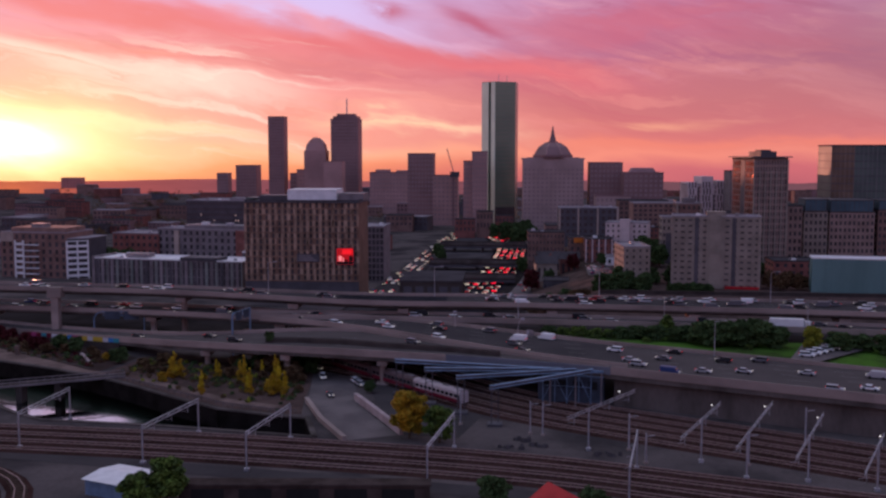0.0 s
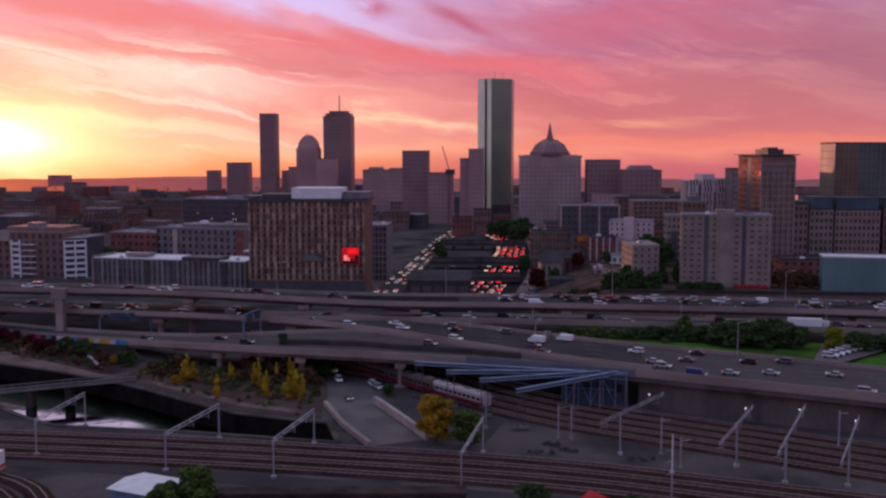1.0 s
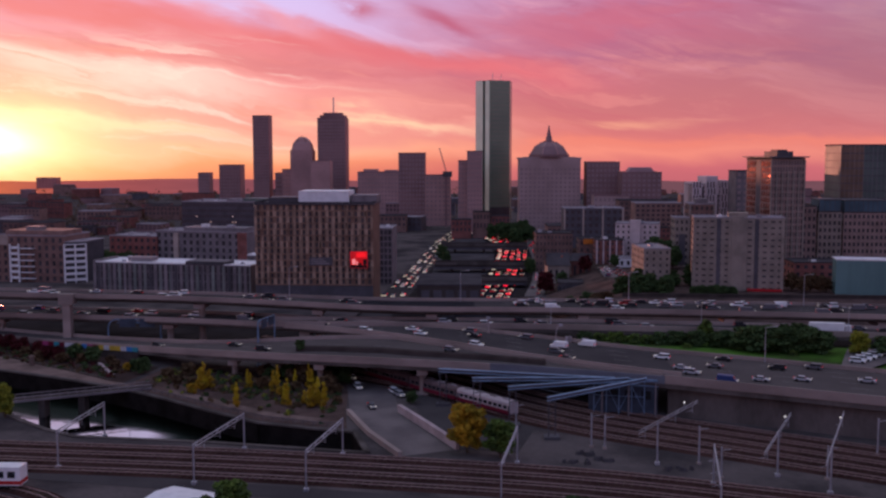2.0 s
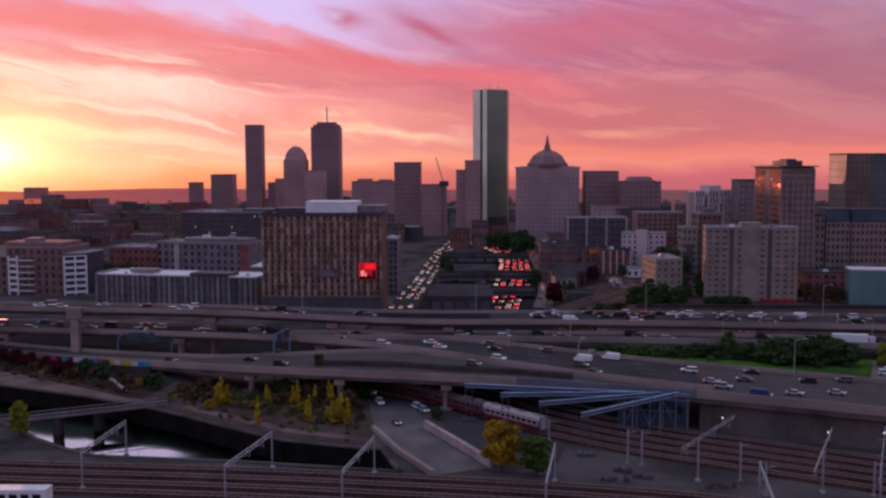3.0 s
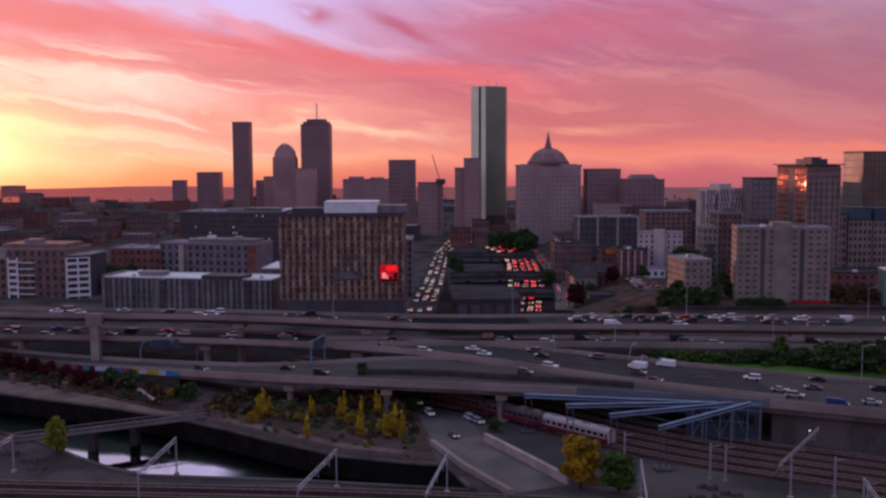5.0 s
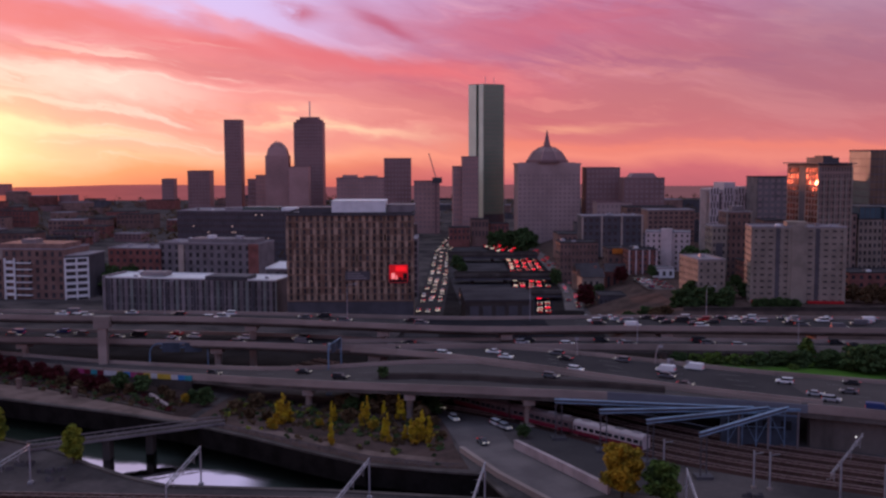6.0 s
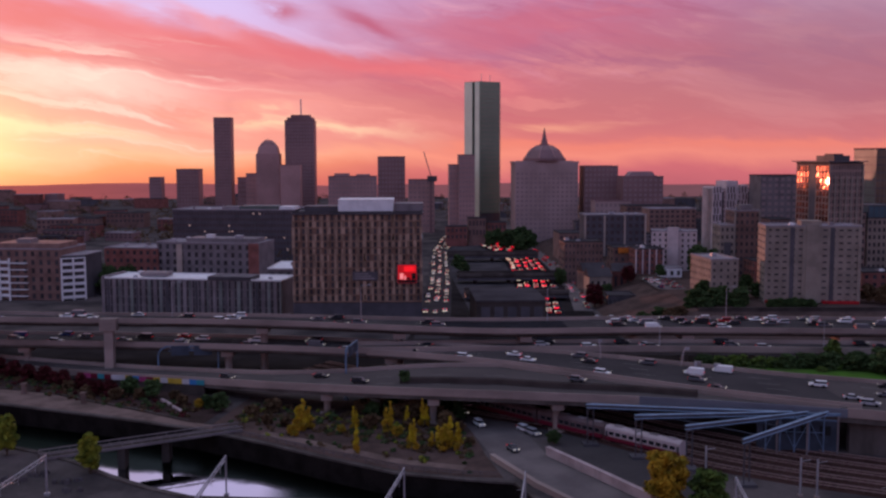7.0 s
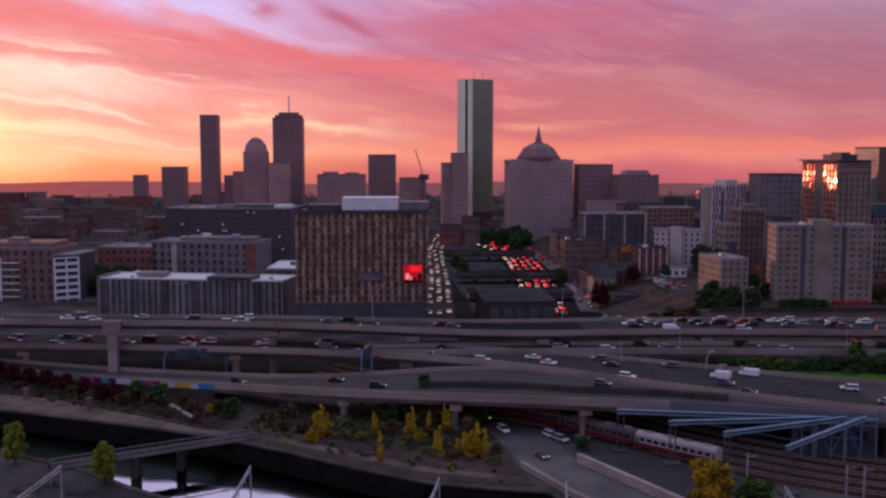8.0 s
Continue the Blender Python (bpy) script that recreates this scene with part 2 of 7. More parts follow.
M = {
    "ground": mat("gravel_ground", (0.112, 0.092, 0.09), 0.95, var=0.5, scale=0.06, fine=1.2, bump=0.4, col2=(0.046, 0.04, 0.041), spec=0.0),
    "asphalt": mat("asphalt", (0.07, 0.061, 0.062), 0.85, var=0.35, scale=0.08, fine=2.5, bump=0.15, col2=(0.048, 0.042, 0.044), spec=0.0),
    "paleroad": mat("pale_worn_asphalt", (0.104, 0.087, 0.084), 0.85, var=0.35, scale=0.08, fine=2.5, bump=0.15, col2=(0.078, 0.066, 0.065), spec=0.0),
    "tar": mat("dark_tar", (0.03, 0.028, 0.033), 0.9, var=0.3, scale=0.1, fine=2.5, bump=0.1, spec=0.0),
    # shade below the viaducts is put into this dark ground colour
    "lot": mat("shade_dark_dirt", (0.036, 0.03, 0.03), 0.95, var=0.5, scale=0.1, fine=1.5, bump=0.3, spec=0.0),
    "underwall": mat("grey_stained_wall", (0.125, 0.105, 0.098), 0.9, var=0.5, scale=0.12, fine=1.5, bump=0.3, col2=(0.06, 0.05, 0.046), stretch=(1, 1, 0.4), spec=0.0),
    "signback": mat("sign_back_metal", (0.06, 0.075, 0.105), 0.6, 0.1, var=0.4, scale=0.3),
    "oldroad": mat("worn_concrete_road", (0.175, 0.146, 0.143), 0.85, var=0.35, scale=0.1, fine=3, col2=(0.095, 0.08, 0.082), spec=0.0),
    "concrete": mat("weathered_concrete", (0.32, 0.25, 0.227), 0.85, var=0.4, scale=0.06, fine=3, col2=(0.19, 0.148, 0.135), stretch=(1, 1, 2.5), spec=0.0, rand=0.22),
    "rampsteel": mat("blue_grey_bridge_steel", (0.15, 0.155, 0.185), 0.7, var=0.35, scale=0.1, fine=3, col2=(0.1, 0.1, 0.125), stretch=(1, 1, 2.5), spec=0.0),
    "darkconc": mat("dark_stained_concrete", (0.075, 0.06, 0.056), 0.9, var=0.4, scale=0.2, fine=3, spec=0.0),
    "stone": mat("granite_blocks", (0.02, 0.016, 0.015), 0.9, var=0.6, scale=0.3, fine=2.0, bump=0.5, spec=0.0),
    "brownstone": mat("brown_stone", (0.075, 0.055, 0.05), 0.9, var=0.5, scale=0.25, fine=1.5, bump=0.4, spec=0.0),
    "ballast": mat("railway_ballast", (0.058, 0.03, 0.027), 0.95, var=0.5, scale=0.15, fine=3.0, bump=0.5, spec=0.0),
    "steel": mat("galvanised_steel", (0.42, 0.42, 0.46), 0.5, 0.6, var=0.3, scale=0.5),
    "rail": mat("worn_rail_steel", (0.3, 0.2, 0.19), 0.5, 0.3, var=0.3, scale=1),
    "blue": mat("blue_grey_painted_steel", (0.15, 0.23, 0.34), 0.5, 0.2, var=0.35, scale=0.4),
    "white": mat("white_paint", (0.75, 0.73, 0.74), 0.6, var=0.15, scale=0.5),
    "roofgrey": mat("membrane_roof", (0.33, 0.29, 0.31), 0.7, var=0.35, scale=0.15, spec=0.0),
    "roofdark": mat("bitumen_roof", (0.08, 0.07, 0.075), 0.9, var=0.4, scale=0.1, fine=1.5, spec=0.0),
    "bronze": mat("bronze_panels", (0.25, 0.15, 0.11), 0.6, 0.15, var=0.35, scale=0.2, fine=2, rand=0.5),
    "bronze2": mat("pale_bronze_panels", (0.37, 0.25, 0.185), 0.6, 0.1, var=0.4, scale=0.2, rand=0.7),
    "brick": mat("red_brick", (0.25, 0.098, 0.085), 0.9, var=0.4, scale=0.3, fine=3, rand=0.4),
    "brown": mat("brown_brick", (0.23, 0.138, 0.12), 0.9, var=0.35, scale=0.25, fine=3, rand=0.4),
    "tan": mat("tan_precast", (0.285, 0.235, 0.2), 0.85, var=0.3, scale=0.2, fine=2),
    "warmgrey": mat("warm_grey_panels", (0.3, 0.21, 0.185), 0.8, var=0.3, scale=0.2, fine=2, rand=0.2),
    "beige": mat("beige_panels", (0.42, 0.33, 0.29), 0.85, var=0.25, scale=0.2, fine=2, rand=0.2),
    "greyp": mat("grey_panels", (0.23, 0.195, 0.205), 0.7, var=0.35, scale=0.2, fine=2, rand=0.5),
    "greenp": mat("grey_green_panels", (0.2, 0.215, 0.2), 0.7, var=0.35, scale=0.2, fine=2, rand=0.5),
    "dgrey": mat("dark_grey_panels", (0.092, 0.084, 0.096), 0.6, var=0.3, scale=0.2, fine=2, rand=0.3),
    "glass": mat("window_glass", (0.05, 0.045, 0.052), 0.15, 0.0, var=0.2, scale=0.2, bump=0.0, rand=0.9, spec=0.5),
    "mirror": mat("reflective_tower_glass", (0.19, 0.26, 0.195), 0.22, 0.35, var=0.25, scale=0.03, bump=0.0),
    "sidepale": mat("sky_lit_pale_glass", (0.8, 0.86, 0.64), 0.25, 0.0, var=0.15, scale=0.1, bump=0, spec=0.6),
    "teal": mat("teal_metal_cladding", (0.13, 0.225, 0.22), 0.6, 0.1, var=0.2, scale=0.2, stretch=(1, 1, 0.2)),
    "sunglass": mat("sunset_tint_mirror_glass", (0.42, 0.12, 0.055), 0.14, 0.9, var=0.4, scale=0.15, bump=0.03, fine=0.8, rand=0.9),
    # skyline claddings lightened and reddened to stand for distance haze
    "tower": mat("tower_cladding", (0.43, 0.26, 0.25), 0.6, 0.1, var=0.3, scale=0.04, fine=0.6),
    "towerdk": mat("dark_tower_cladding", (0.25, 0.15, 0.155), 0.5, 0.1, var=0.3, scale=0.04, fine=0.6),
    "masonry": mat("limestone", (0.4, 0.285, 0.275), 0.85, var=0.3, scale=0.05, fine=0.8),
    "trunk": mat("bark", (0.1, 0.07, 0.05), 0.95, var=0.4, scale=2),
    "leaf_y": mat("yellow_leaves", (0.5, 0.38, 0.02), 0.8, var=0.5, scale=0.35, bump=0, col2=(0.34, 0.2, 0.02), rand=0.3),
    "leaf_o": mat("orange_leaves", (0.4, 0.22, 0.016), 0.8, var=0.5, scale=0.4, bump=0, col2=(0.22, 0.17, 0.02)),
    "leaf_g": mat("green_leaves", (0.1, 0.155, 0.028), 0.8, var=0.5, scale=0.5, bump=0, col2=(0.035, 0.055, 0.02), rand=0.3),
    "leaf_yg": mat("yellow_green_leaves", (0.26, 0.26, 0.03), 0.8, var=0.5, scale=0.6, bump=0, col2=(0.1, 0.13, 0.02)),
    "leaf_d": mat("dark_green_leaves", (0.06, 0.1, 0.035), 0.85, var=0.5, scale=0.5, bump=0, rand=0.3),
    "leaf_r": mat("dark_red_leaves", (0.085, 0.014, 0.018), 0.85, var=0.5, scale=0.5, bump=0, rand=0.3),
    "leaf_b": mat("brown_scrub", (0.12, 0.075, 0.04), 0.9, var=0.5, scale=0.5, bump=0, rand=0.3),
    "grass": mat("mown_grass", (0.068, 0.15, 0.024), 0.95, var=0.5, scale=0.12, fine=2.5, bump=0.4, col2=(0.04, 0.058, 0.02), spec=0.0),
    "scrub": mat("leaf_littered_soil", (0.105, 0.069, 0.062), 0.95, var=0.6, scale=0.15, fine=1.5, bump=0.5, col2=(0.06, 0.042, 0.037), spec=0.0),
    "bedsoil": mat("dark_bed_soil", (0.06, 0.038, 0.036), 0.95, var=0.6, scale=0.15, fine=1.5, bump=0.5, col2=(0.03, 0.024, 0.02), spec=0.0),
    "red": mat("red_paint", (0.42, 0.018, 0.024), 0.5, var=0.2, scale=0.5),
    "maroon": mat("maroon_band", (0.15, 0.012, 0.03), 0.5, var=0.2, scale=0.5),
    "rubber": mat("black_rubber", (0.02, 0.02, 0.02), 0.9, var=0.2),
    # far panes paled along with the haze-lightened claddings
    "windowfar": mat("pale_far_glass", (0.28, 0.2, 0.2), 0.5, 0.0, var=0.1, bump=0),
    "carglass": mat("car_glass", (0.02, 0.022, 0.028), 0.1, 0.0, var=0.1, bump=0, spec=0.8),
    "line": mat("road_paint", (0.24, 0.22, 0.21), 0.8, var=0.3, scale=1),
    "taillight": glow("red_lamp", (1.0, 0.004, 0.03), 2.0),
    "headlight": glow("white_lamp", (1.0, 0.84, 0.62), 0.9),
    "litwin": glow("lit_window", (1.0, 0.66, 0.5), 0.3),
    "flange": mat("pale_blue_painted_steel", (0.24, 0.36, 0.5), 0.5, 0.1, var=0.3, scale=0.5),
    "blueglass": mat("dull_blue_glass", (0.06, 0.115, 0.15), 0.4, 0.1, var=0.35, scale=0.15, bump=0.0, spec=0.3),
    "tealglass": mat("dull_teal_glass", (0.11, 0.135, 0.125), 0.5, 0.1, var=0.35, scale=0.06, bump=0.0),
    "bronzeglass": mat("bronze_tinted_glass", (0.17, 0.12, 0.09), 0.35, 0.3, var=0.35, scale=0.08, bump=0.0),
    "orange": mat("orange_paint", (0.55, 0.17, 0.03), 0.6, var=0.3, scale=0.4),
    "yardlamp": glow("yard_lamp_glow", (1.0, 0.95, 0.9), 1.2),
    "windowdark": mat("dark_far_glass", (0.075, 0.052, 0.058), 0.4, 0.0, var=0.15, bump=0),
    # wall tone lightened and pinked for the light that falls on it
    "palewall": mat("pale_concrete_wall", (0.42, 0.33, 0.33), 0.85, var=0.3, scale=0.3, fine=3, spec=0.0),
    "coach": mat("pale_coach_paint", (0.45, 0.375, 0.385), 0.5, var=0.15, scale=0.4),
    "coachdark": mat("shade_dark_coach_paint", (0.13, 0.09, 0.095), 0.5, var=0.3, scale=0.4),
    "pinkwall": mat("pale_pink_render", (0.62, 0.5, 0.5), 0.85, var=0.2, scale=0.3),
    "screen": glow("red_led_screen", (1.0, 0.006, 0.012), 0.16),
}


def water_material():
    m = bpy.data.materials.new("calm_water")
    m.use_nodes = True
    N = Nodes(m.node_tree)
    b = m.node_tree.nodes["Principled BSDF"]
    b.inputs["Metallic"].default_value = 1.0
    b.inputs["Specular IOR Level"].default_value = 0.5
    geo = N.plan()
    bp = N.add("ShaderNodeBump")
    bp.inputs["Strength"].default_value, bp.inputs["Distance"].default_value = 0.12, 0.1
    N.put(bp.inputs["Height"], N.noise(geo, 0.6, 3))
    # reflection painted by position: pale strip by the near wall, dark further out
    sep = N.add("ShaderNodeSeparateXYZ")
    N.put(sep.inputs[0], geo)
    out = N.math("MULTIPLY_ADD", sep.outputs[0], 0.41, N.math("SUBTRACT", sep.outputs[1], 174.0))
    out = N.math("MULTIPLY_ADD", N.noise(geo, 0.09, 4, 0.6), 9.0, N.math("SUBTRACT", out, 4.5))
    dark_reflection = N.math("MAXIMUM", N.step(out, 5.6, 9.2), N.step(sep.outputs[0], -86.0, -78.0))
    N.put(b.inputs["Base Color"], N.mix(dark_reflection, (0.56, 0.58, 0.58, 1), (0.05, 0.062, 0.056, 1)))
    N.put(b.inputs["Specular Tint"], N.mix(dark_reflection, (0.95, 1.0, 1.0, 1), (0.42, 0.45, 0.44, 1)))
    N.put(b.inputs["Roughness"], N.math("MULTIPLY_ADD", dark_reflection, 0.2, 0.03))
    N.put(b.inputs["Normal"], bp.outputs[0])
    return m


M["water"] = water_material()


# ---------------- small builders ----------------
def box(bm, x0, x1, y0, y1, z0, z1, slot=0):
    vs = [bm.verts.new((x, y, z)) for z in (z0, z1) for x, y in ((x0, y0), (x1, y0), (x1, y1), (x0, y1))]
    for f in ((3, 2, 1, 0), (4, 5, 6, 7), (0, 1, 5, 4), (1, 2, 6, 5), (2, 3, 7, 6), (3, 0, 4, 7)):
        bm.faces.new([vs[i] for i in f]).material_index = slot


def beam(bm, a, b, w, h=None, slot=0):
    """A square bar from a to b."""
    a, b = Vector(a), Vector(b)
    d = (b - a).normalized()
    s = d.cross(Vector((0, 0, 1)))
    s = s.normalized() if s.length > 1e-4 else Vector((1, 0, 0))
    t = s.cross(d).normalized()
    h = h or w
    vs = [bm.verts.new(p + s * (i * w / 2) + t * (j * h / 2)) for p in (a, b) for i, j in ((-1, -1), (1, -1), (1, 1), (-1, 1))]
    for f in ((3, 2, 1, 0), (4, 5, 6, 7), (0, 1, 5, 4), (1, 2, 6, 5), (2, 3, 7, 6), (3, 0, 4, 7)):
        bm.faces.new([vs[i] for i in f]).material_index = slot


def prism(bm, pts, z0, z1, slot=0, top=None):
    """An upright prism over a convex outline; top scales its upper outline."""
    n = len(pts)
    cx, cy = sum(p[0] for p in pts) / n, sum(p[1] for p in pts) / n
    k = 1 if top is None else top
    lo = [bm.verts.new((p[0], p[1], z0)) for p in pts]
    hi = [bm.verts.new((cx + (p[0] - cx) * k, cy + (p[1] - cy) * k, z1)) for p in pts]
    for i in range(n):
        bm.faces.new((lo[i], lo[(i + 1) % n], hi[(i + 1) % n], hi[i])).material_index = slot
    bm.faces.new(hi).material_index = slot
    bm.faces.new(lo[::-1]).material_index = slot


def ring(cx, cy, r, n=12, ry=None, turn=0.0):
    return [(cx + r * math.cos(turn + 2 * math.pi * i / n), cy + (ry or r) * math.sin(turn + 2 * math.pi * i / n)) for i in range(n)]


def mesh_of(bm, name, mats):
    me = bpy.data.meshes.new(name)
    bmesh.ops.recalc_face_normals(bm, faces=bm.faces)
    bm.to_mesh(me)
    bm.free()
    for m in mats if isinstance(mats, (list, tuple)) else [mats]:
        me.materials.append(m)
    return me


def part(name, bm, material, parent=None, label=""):
    ob = new(name, mesh_of(bm, name, material))
    ob.parent = parent
    return tagged(ob, label)


def thing(name, label, category, at=(0, 0, 0), turn=0.0, group="", kind=""):
    ob = new(name)
    ob.matrix_basis = pose(*at, 0, 0, turn)
    return tagged(ob, label, category, group, kind)


def B():
    return bmesh.new()


# ---------------- ground, channel, water ----------------
GZ = -3.0
CHANNEL = [(-36, 189), (-40, 203), (-49, 205.5), (-60.5, 209.5), (-73, 218.5), (-86.5, 229.5), (-102, 240.5), (-121, 250.5), (-149, 263.5), (-230, 300),
           (-272, 282), (-140, 232), (-128, 225), (-120, 219), (-112, 211), (-103, 203.5), (-95, 198.5), (-67, 195)]


def flat(name, pts, z, material, label="", category="", kind="structure", hole=None):
    bm = B()
    def loop(ps):
        vs = [bm.verts.new((x, y, z)) for x, y in ps]
        return [bm.edges.new((vs[i], vs[(i + 1) % len(vs)])) for i in range(len(vs))]
    es = loop(pts) + (loop(hole) if hole else [])
    bmesh.ops.triangle_fill(bm, use_beauty=True, edges=es)
    for f in bm.faces:
        if f.normal.z < 0:
            f.normal_flip()
    me = bpy.data.meshes.new(name)
    bm.to_mesh(me)
    bm.free()
    me.materials.append(material)
    return tagged(new(name, me), label, category, "", kind)


flat("ground", [(-1600, -200), (1600, -200), (1600, 1700), (-1600, 1700)], GZ, M["ground"], "dusky gravel and dirt city ground", "ground", hole=CHANNEL)
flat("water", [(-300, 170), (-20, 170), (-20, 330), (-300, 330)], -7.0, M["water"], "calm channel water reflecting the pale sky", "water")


def seawall():
    """Granite walls round the channel, with a coping stone on top."""
    n = len(CHANNEL)
    wall = thing("seawall", "weathered granite seawall along the channel", "seawall", kind="structure")
    for i in range(n):
        w = B()
        (x0, y0), (x1, y1) = CHANNEL[i], CHANNEL[(i + 1) % n]
        d = Vector((x1 - x0, y1 - y0, 0)).normalized()
        s = Vector((-d.y, d.x, 0))
        if (s.x * (-100 - x0) + s.y * (225 - y0)) < 0:
            s = -s
        a, b = Vector((x0, y0, 0)), Vector((x1, y1, 0))
        vs = [w.verts.new(p + s * o + Vector((0, 0, zz))) for zz in (-9, GZ - 0.02) for p, o in ((a, 0.8), (b, 0.8), (b, -0.2), (a, -0.2))]
        for f in ((0, 1, 5, 4), (1, 2, 6, 5), (2, 3, 7, 6), (3, 0, 4, 7), (4, 5, 6, 7)):
            w.faces.new([vs[k] for k in f])
        part("wall_length", w, M["stone"], wall)
        c = B(); beam(c, (x0, y0, GZ + 0.12), (x1, y1, GZ + 0.12), 1.1, 0.35); part("coping", c, M["underwall"], wall)


seawall()


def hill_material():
    """Far ridges with evening haze painted in as glow: dusky rose, burning orange-red below the sun."""
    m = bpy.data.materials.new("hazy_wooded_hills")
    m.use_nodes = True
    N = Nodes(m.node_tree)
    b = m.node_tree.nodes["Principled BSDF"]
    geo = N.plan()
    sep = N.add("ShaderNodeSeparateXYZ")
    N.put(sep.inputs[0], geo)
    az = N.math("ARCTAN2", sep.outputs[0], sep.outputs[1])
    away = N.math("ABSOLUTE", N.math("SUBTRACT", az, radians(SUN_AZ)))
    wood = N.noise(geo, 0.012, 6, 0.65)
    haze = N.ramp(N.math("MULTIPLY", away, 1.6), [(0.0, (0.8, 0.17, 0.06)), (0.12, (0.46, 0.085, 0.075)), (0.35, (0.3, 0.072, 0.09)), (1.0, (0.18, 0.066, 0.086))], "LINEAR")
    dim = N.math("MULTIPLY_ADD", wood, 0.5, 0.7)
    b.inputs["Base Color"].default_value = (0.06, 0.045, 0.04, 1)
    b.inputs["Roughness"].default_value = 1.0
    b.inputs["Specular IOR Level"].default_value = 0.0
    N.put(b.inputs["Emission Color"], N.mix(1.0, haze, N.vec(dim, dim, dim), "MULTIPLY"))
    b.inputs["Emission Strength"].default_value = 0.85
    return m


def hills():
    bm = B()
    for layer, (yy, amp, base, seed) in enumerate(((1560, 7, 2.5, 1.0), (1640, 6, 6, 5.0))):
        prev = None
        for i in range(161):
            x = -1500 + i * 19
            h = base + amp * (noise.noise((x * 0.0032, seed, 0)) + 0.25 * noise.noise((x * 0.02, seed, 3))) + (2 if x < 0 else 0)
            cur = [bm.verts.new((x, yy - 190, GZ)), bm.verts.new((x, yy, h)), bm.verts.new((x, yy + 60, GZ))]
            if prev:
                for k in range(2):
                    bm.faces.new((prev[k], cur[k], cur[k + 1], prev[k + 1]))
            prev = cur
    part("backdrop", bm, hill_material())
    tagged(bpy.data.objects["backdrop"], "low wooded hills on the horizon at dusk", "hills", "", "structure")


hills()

# dark sheet standing for the shade under the decks
flat("pavement", [(-320, 345), (-150, 302), (-100, 285), (-60, 262), (-44, 262), (-38, 284), (10, 292), (60, 287), (150, 273), (150, 300), (60, 326), (8, 329), (-50, 338), (-150, 345), (-320, 392)], GZ + 0.045, M["lot"], "lots below the viaducts, coloured dark for the shade there", "pavement")
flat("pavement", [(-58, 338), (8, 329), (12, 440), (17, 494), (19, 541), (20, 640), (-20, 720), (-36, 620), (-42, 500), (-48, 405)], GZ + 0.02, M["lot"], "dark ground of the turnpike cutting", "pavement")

# ---------------- elevated highways ----------------
def stations(rows, step=4.0):
    """Evenly spaced stations x, near y, far y, z between the given ones, smoothed."""
    rows = np.array(rows, float)
    xs = np.linspace(rows[0, 0], rows[-1, 0], int((rows[-1, 0] - rows[0, 0]) / step) + 1)
    out = [xs]
    for k in (1, 2, 3):
        v = np.interp(xs, rows[:, 0], rows[:, k])
        p = np.pad(v, 4, mode="reflect", reflect_type="odd")
        out.append(np.convolve(p, np.ones(9) / 9, "valid"))
    return np.stack(out, 1)


def strip(bm, st, y_lo, y_hi, z_lo, z_hi):
    """A band along the stations: y_lo, y_hi give each edge's y from (near, far); heights are above the deck."""
    prev = None
    for x, n, f, z in st:
        a, b = y_lo(n, f), y_hi(n, f)
        cur = [bm.verts.new((x, a, z + z_lo)), bm.verts.new((x, b, z + z_lo)), bm.verts.new((x, b, z + z_hi)), bm.verts.new((x, a, z + z_hi))]
        if prev:
            for k in range(4):
                bm.faces.new((prev[k], prev[(k + 1) % 4], cur[(k + 1) % 4], cur[k]))
        else:
            bm.faces.new(cur)
        prev = cur
    bm.faces.new(prev[::-1])


def deck(name, label, rows, lanes, fascia=0.85, thick=1.5, surface="asphalt", edge="concrete", edge_from=-1000):
    st = stations(rows)
    d = thing(name, label, "highway", kind="structure")
    s = B(); strip(s, st, lambda n, f: n + 0.4, lambda n, f: f - 0.4, -0.3, 0.0); part("road_surface", s, M[surface], d)
    # dark girder colour stands for the shaded gap below the deck edge
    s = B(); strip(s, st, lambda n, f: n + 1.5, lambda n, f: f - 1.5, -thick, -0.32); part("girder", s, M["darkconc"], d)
    for i in range(0, len(st) - 1, 6):
        s = B(); strip(s, st[i:i + 7], lambda n, f: n, lambda n, f: n + 0.38, -fascia * 0.45, 0.95); part("parapet", s, M[edge if st[i][0] > edge_from else "concrete"], d)
        s = B(); strip(s, st[i:i + 7], lambda n, f: n + 0.22, lambda n, f: n + 0.7, -fascia, -fascia * 0.45 - 0.004); part("edge_beam", s, M["underwall"], d)
        s = B(); strip(s, st[i:i + 7], lambda n, f: f - 0.38, lambda n, f: f, -fascia, 0.95); part("parapet", s, M["concrete"], d)
    for k in range(1, lanes):
        s = B()
        for i in range(0, len(st) - 1, 3):
            (x0, n0, f0, z0), (x1, n1, f1, z1) = st[i], st[i + 1]
            q = k / lanes
            ya, yb = n0 + (f0 - n0) * q, n1 + (f1 - n1) * q
            vs = [s.verts.new(p) for p in ((x0, ya - 0.1, z0 + 0.02), (x1, yb - 0.1, z1 + 0.02), (x1, yb + 0.1, z1 + 0.02), (x0, ya + 0.1, z0 + 0.02))]
            s.faces.new(vs)
        part("lane_line", s, M["line"], d)
    return d, st


def pier(parent, x, y, z0, z1, w=1.9, cap=5.0, capd=1.6):
    bm = B()
    prism(bm, ring(x, y, w / 2, 10), z0, z1 - 1.2)
    box(bm, x - w * 0.8, x + w * 0.8, y - cap / 2, y + cap / 2, z1 - 1.25, z1)
    box(bm, x - w, x + w, y - w, y + w, z0 - 0.3, z0 + 0.4)
    part("pier", bm, M["concrete"], parent)


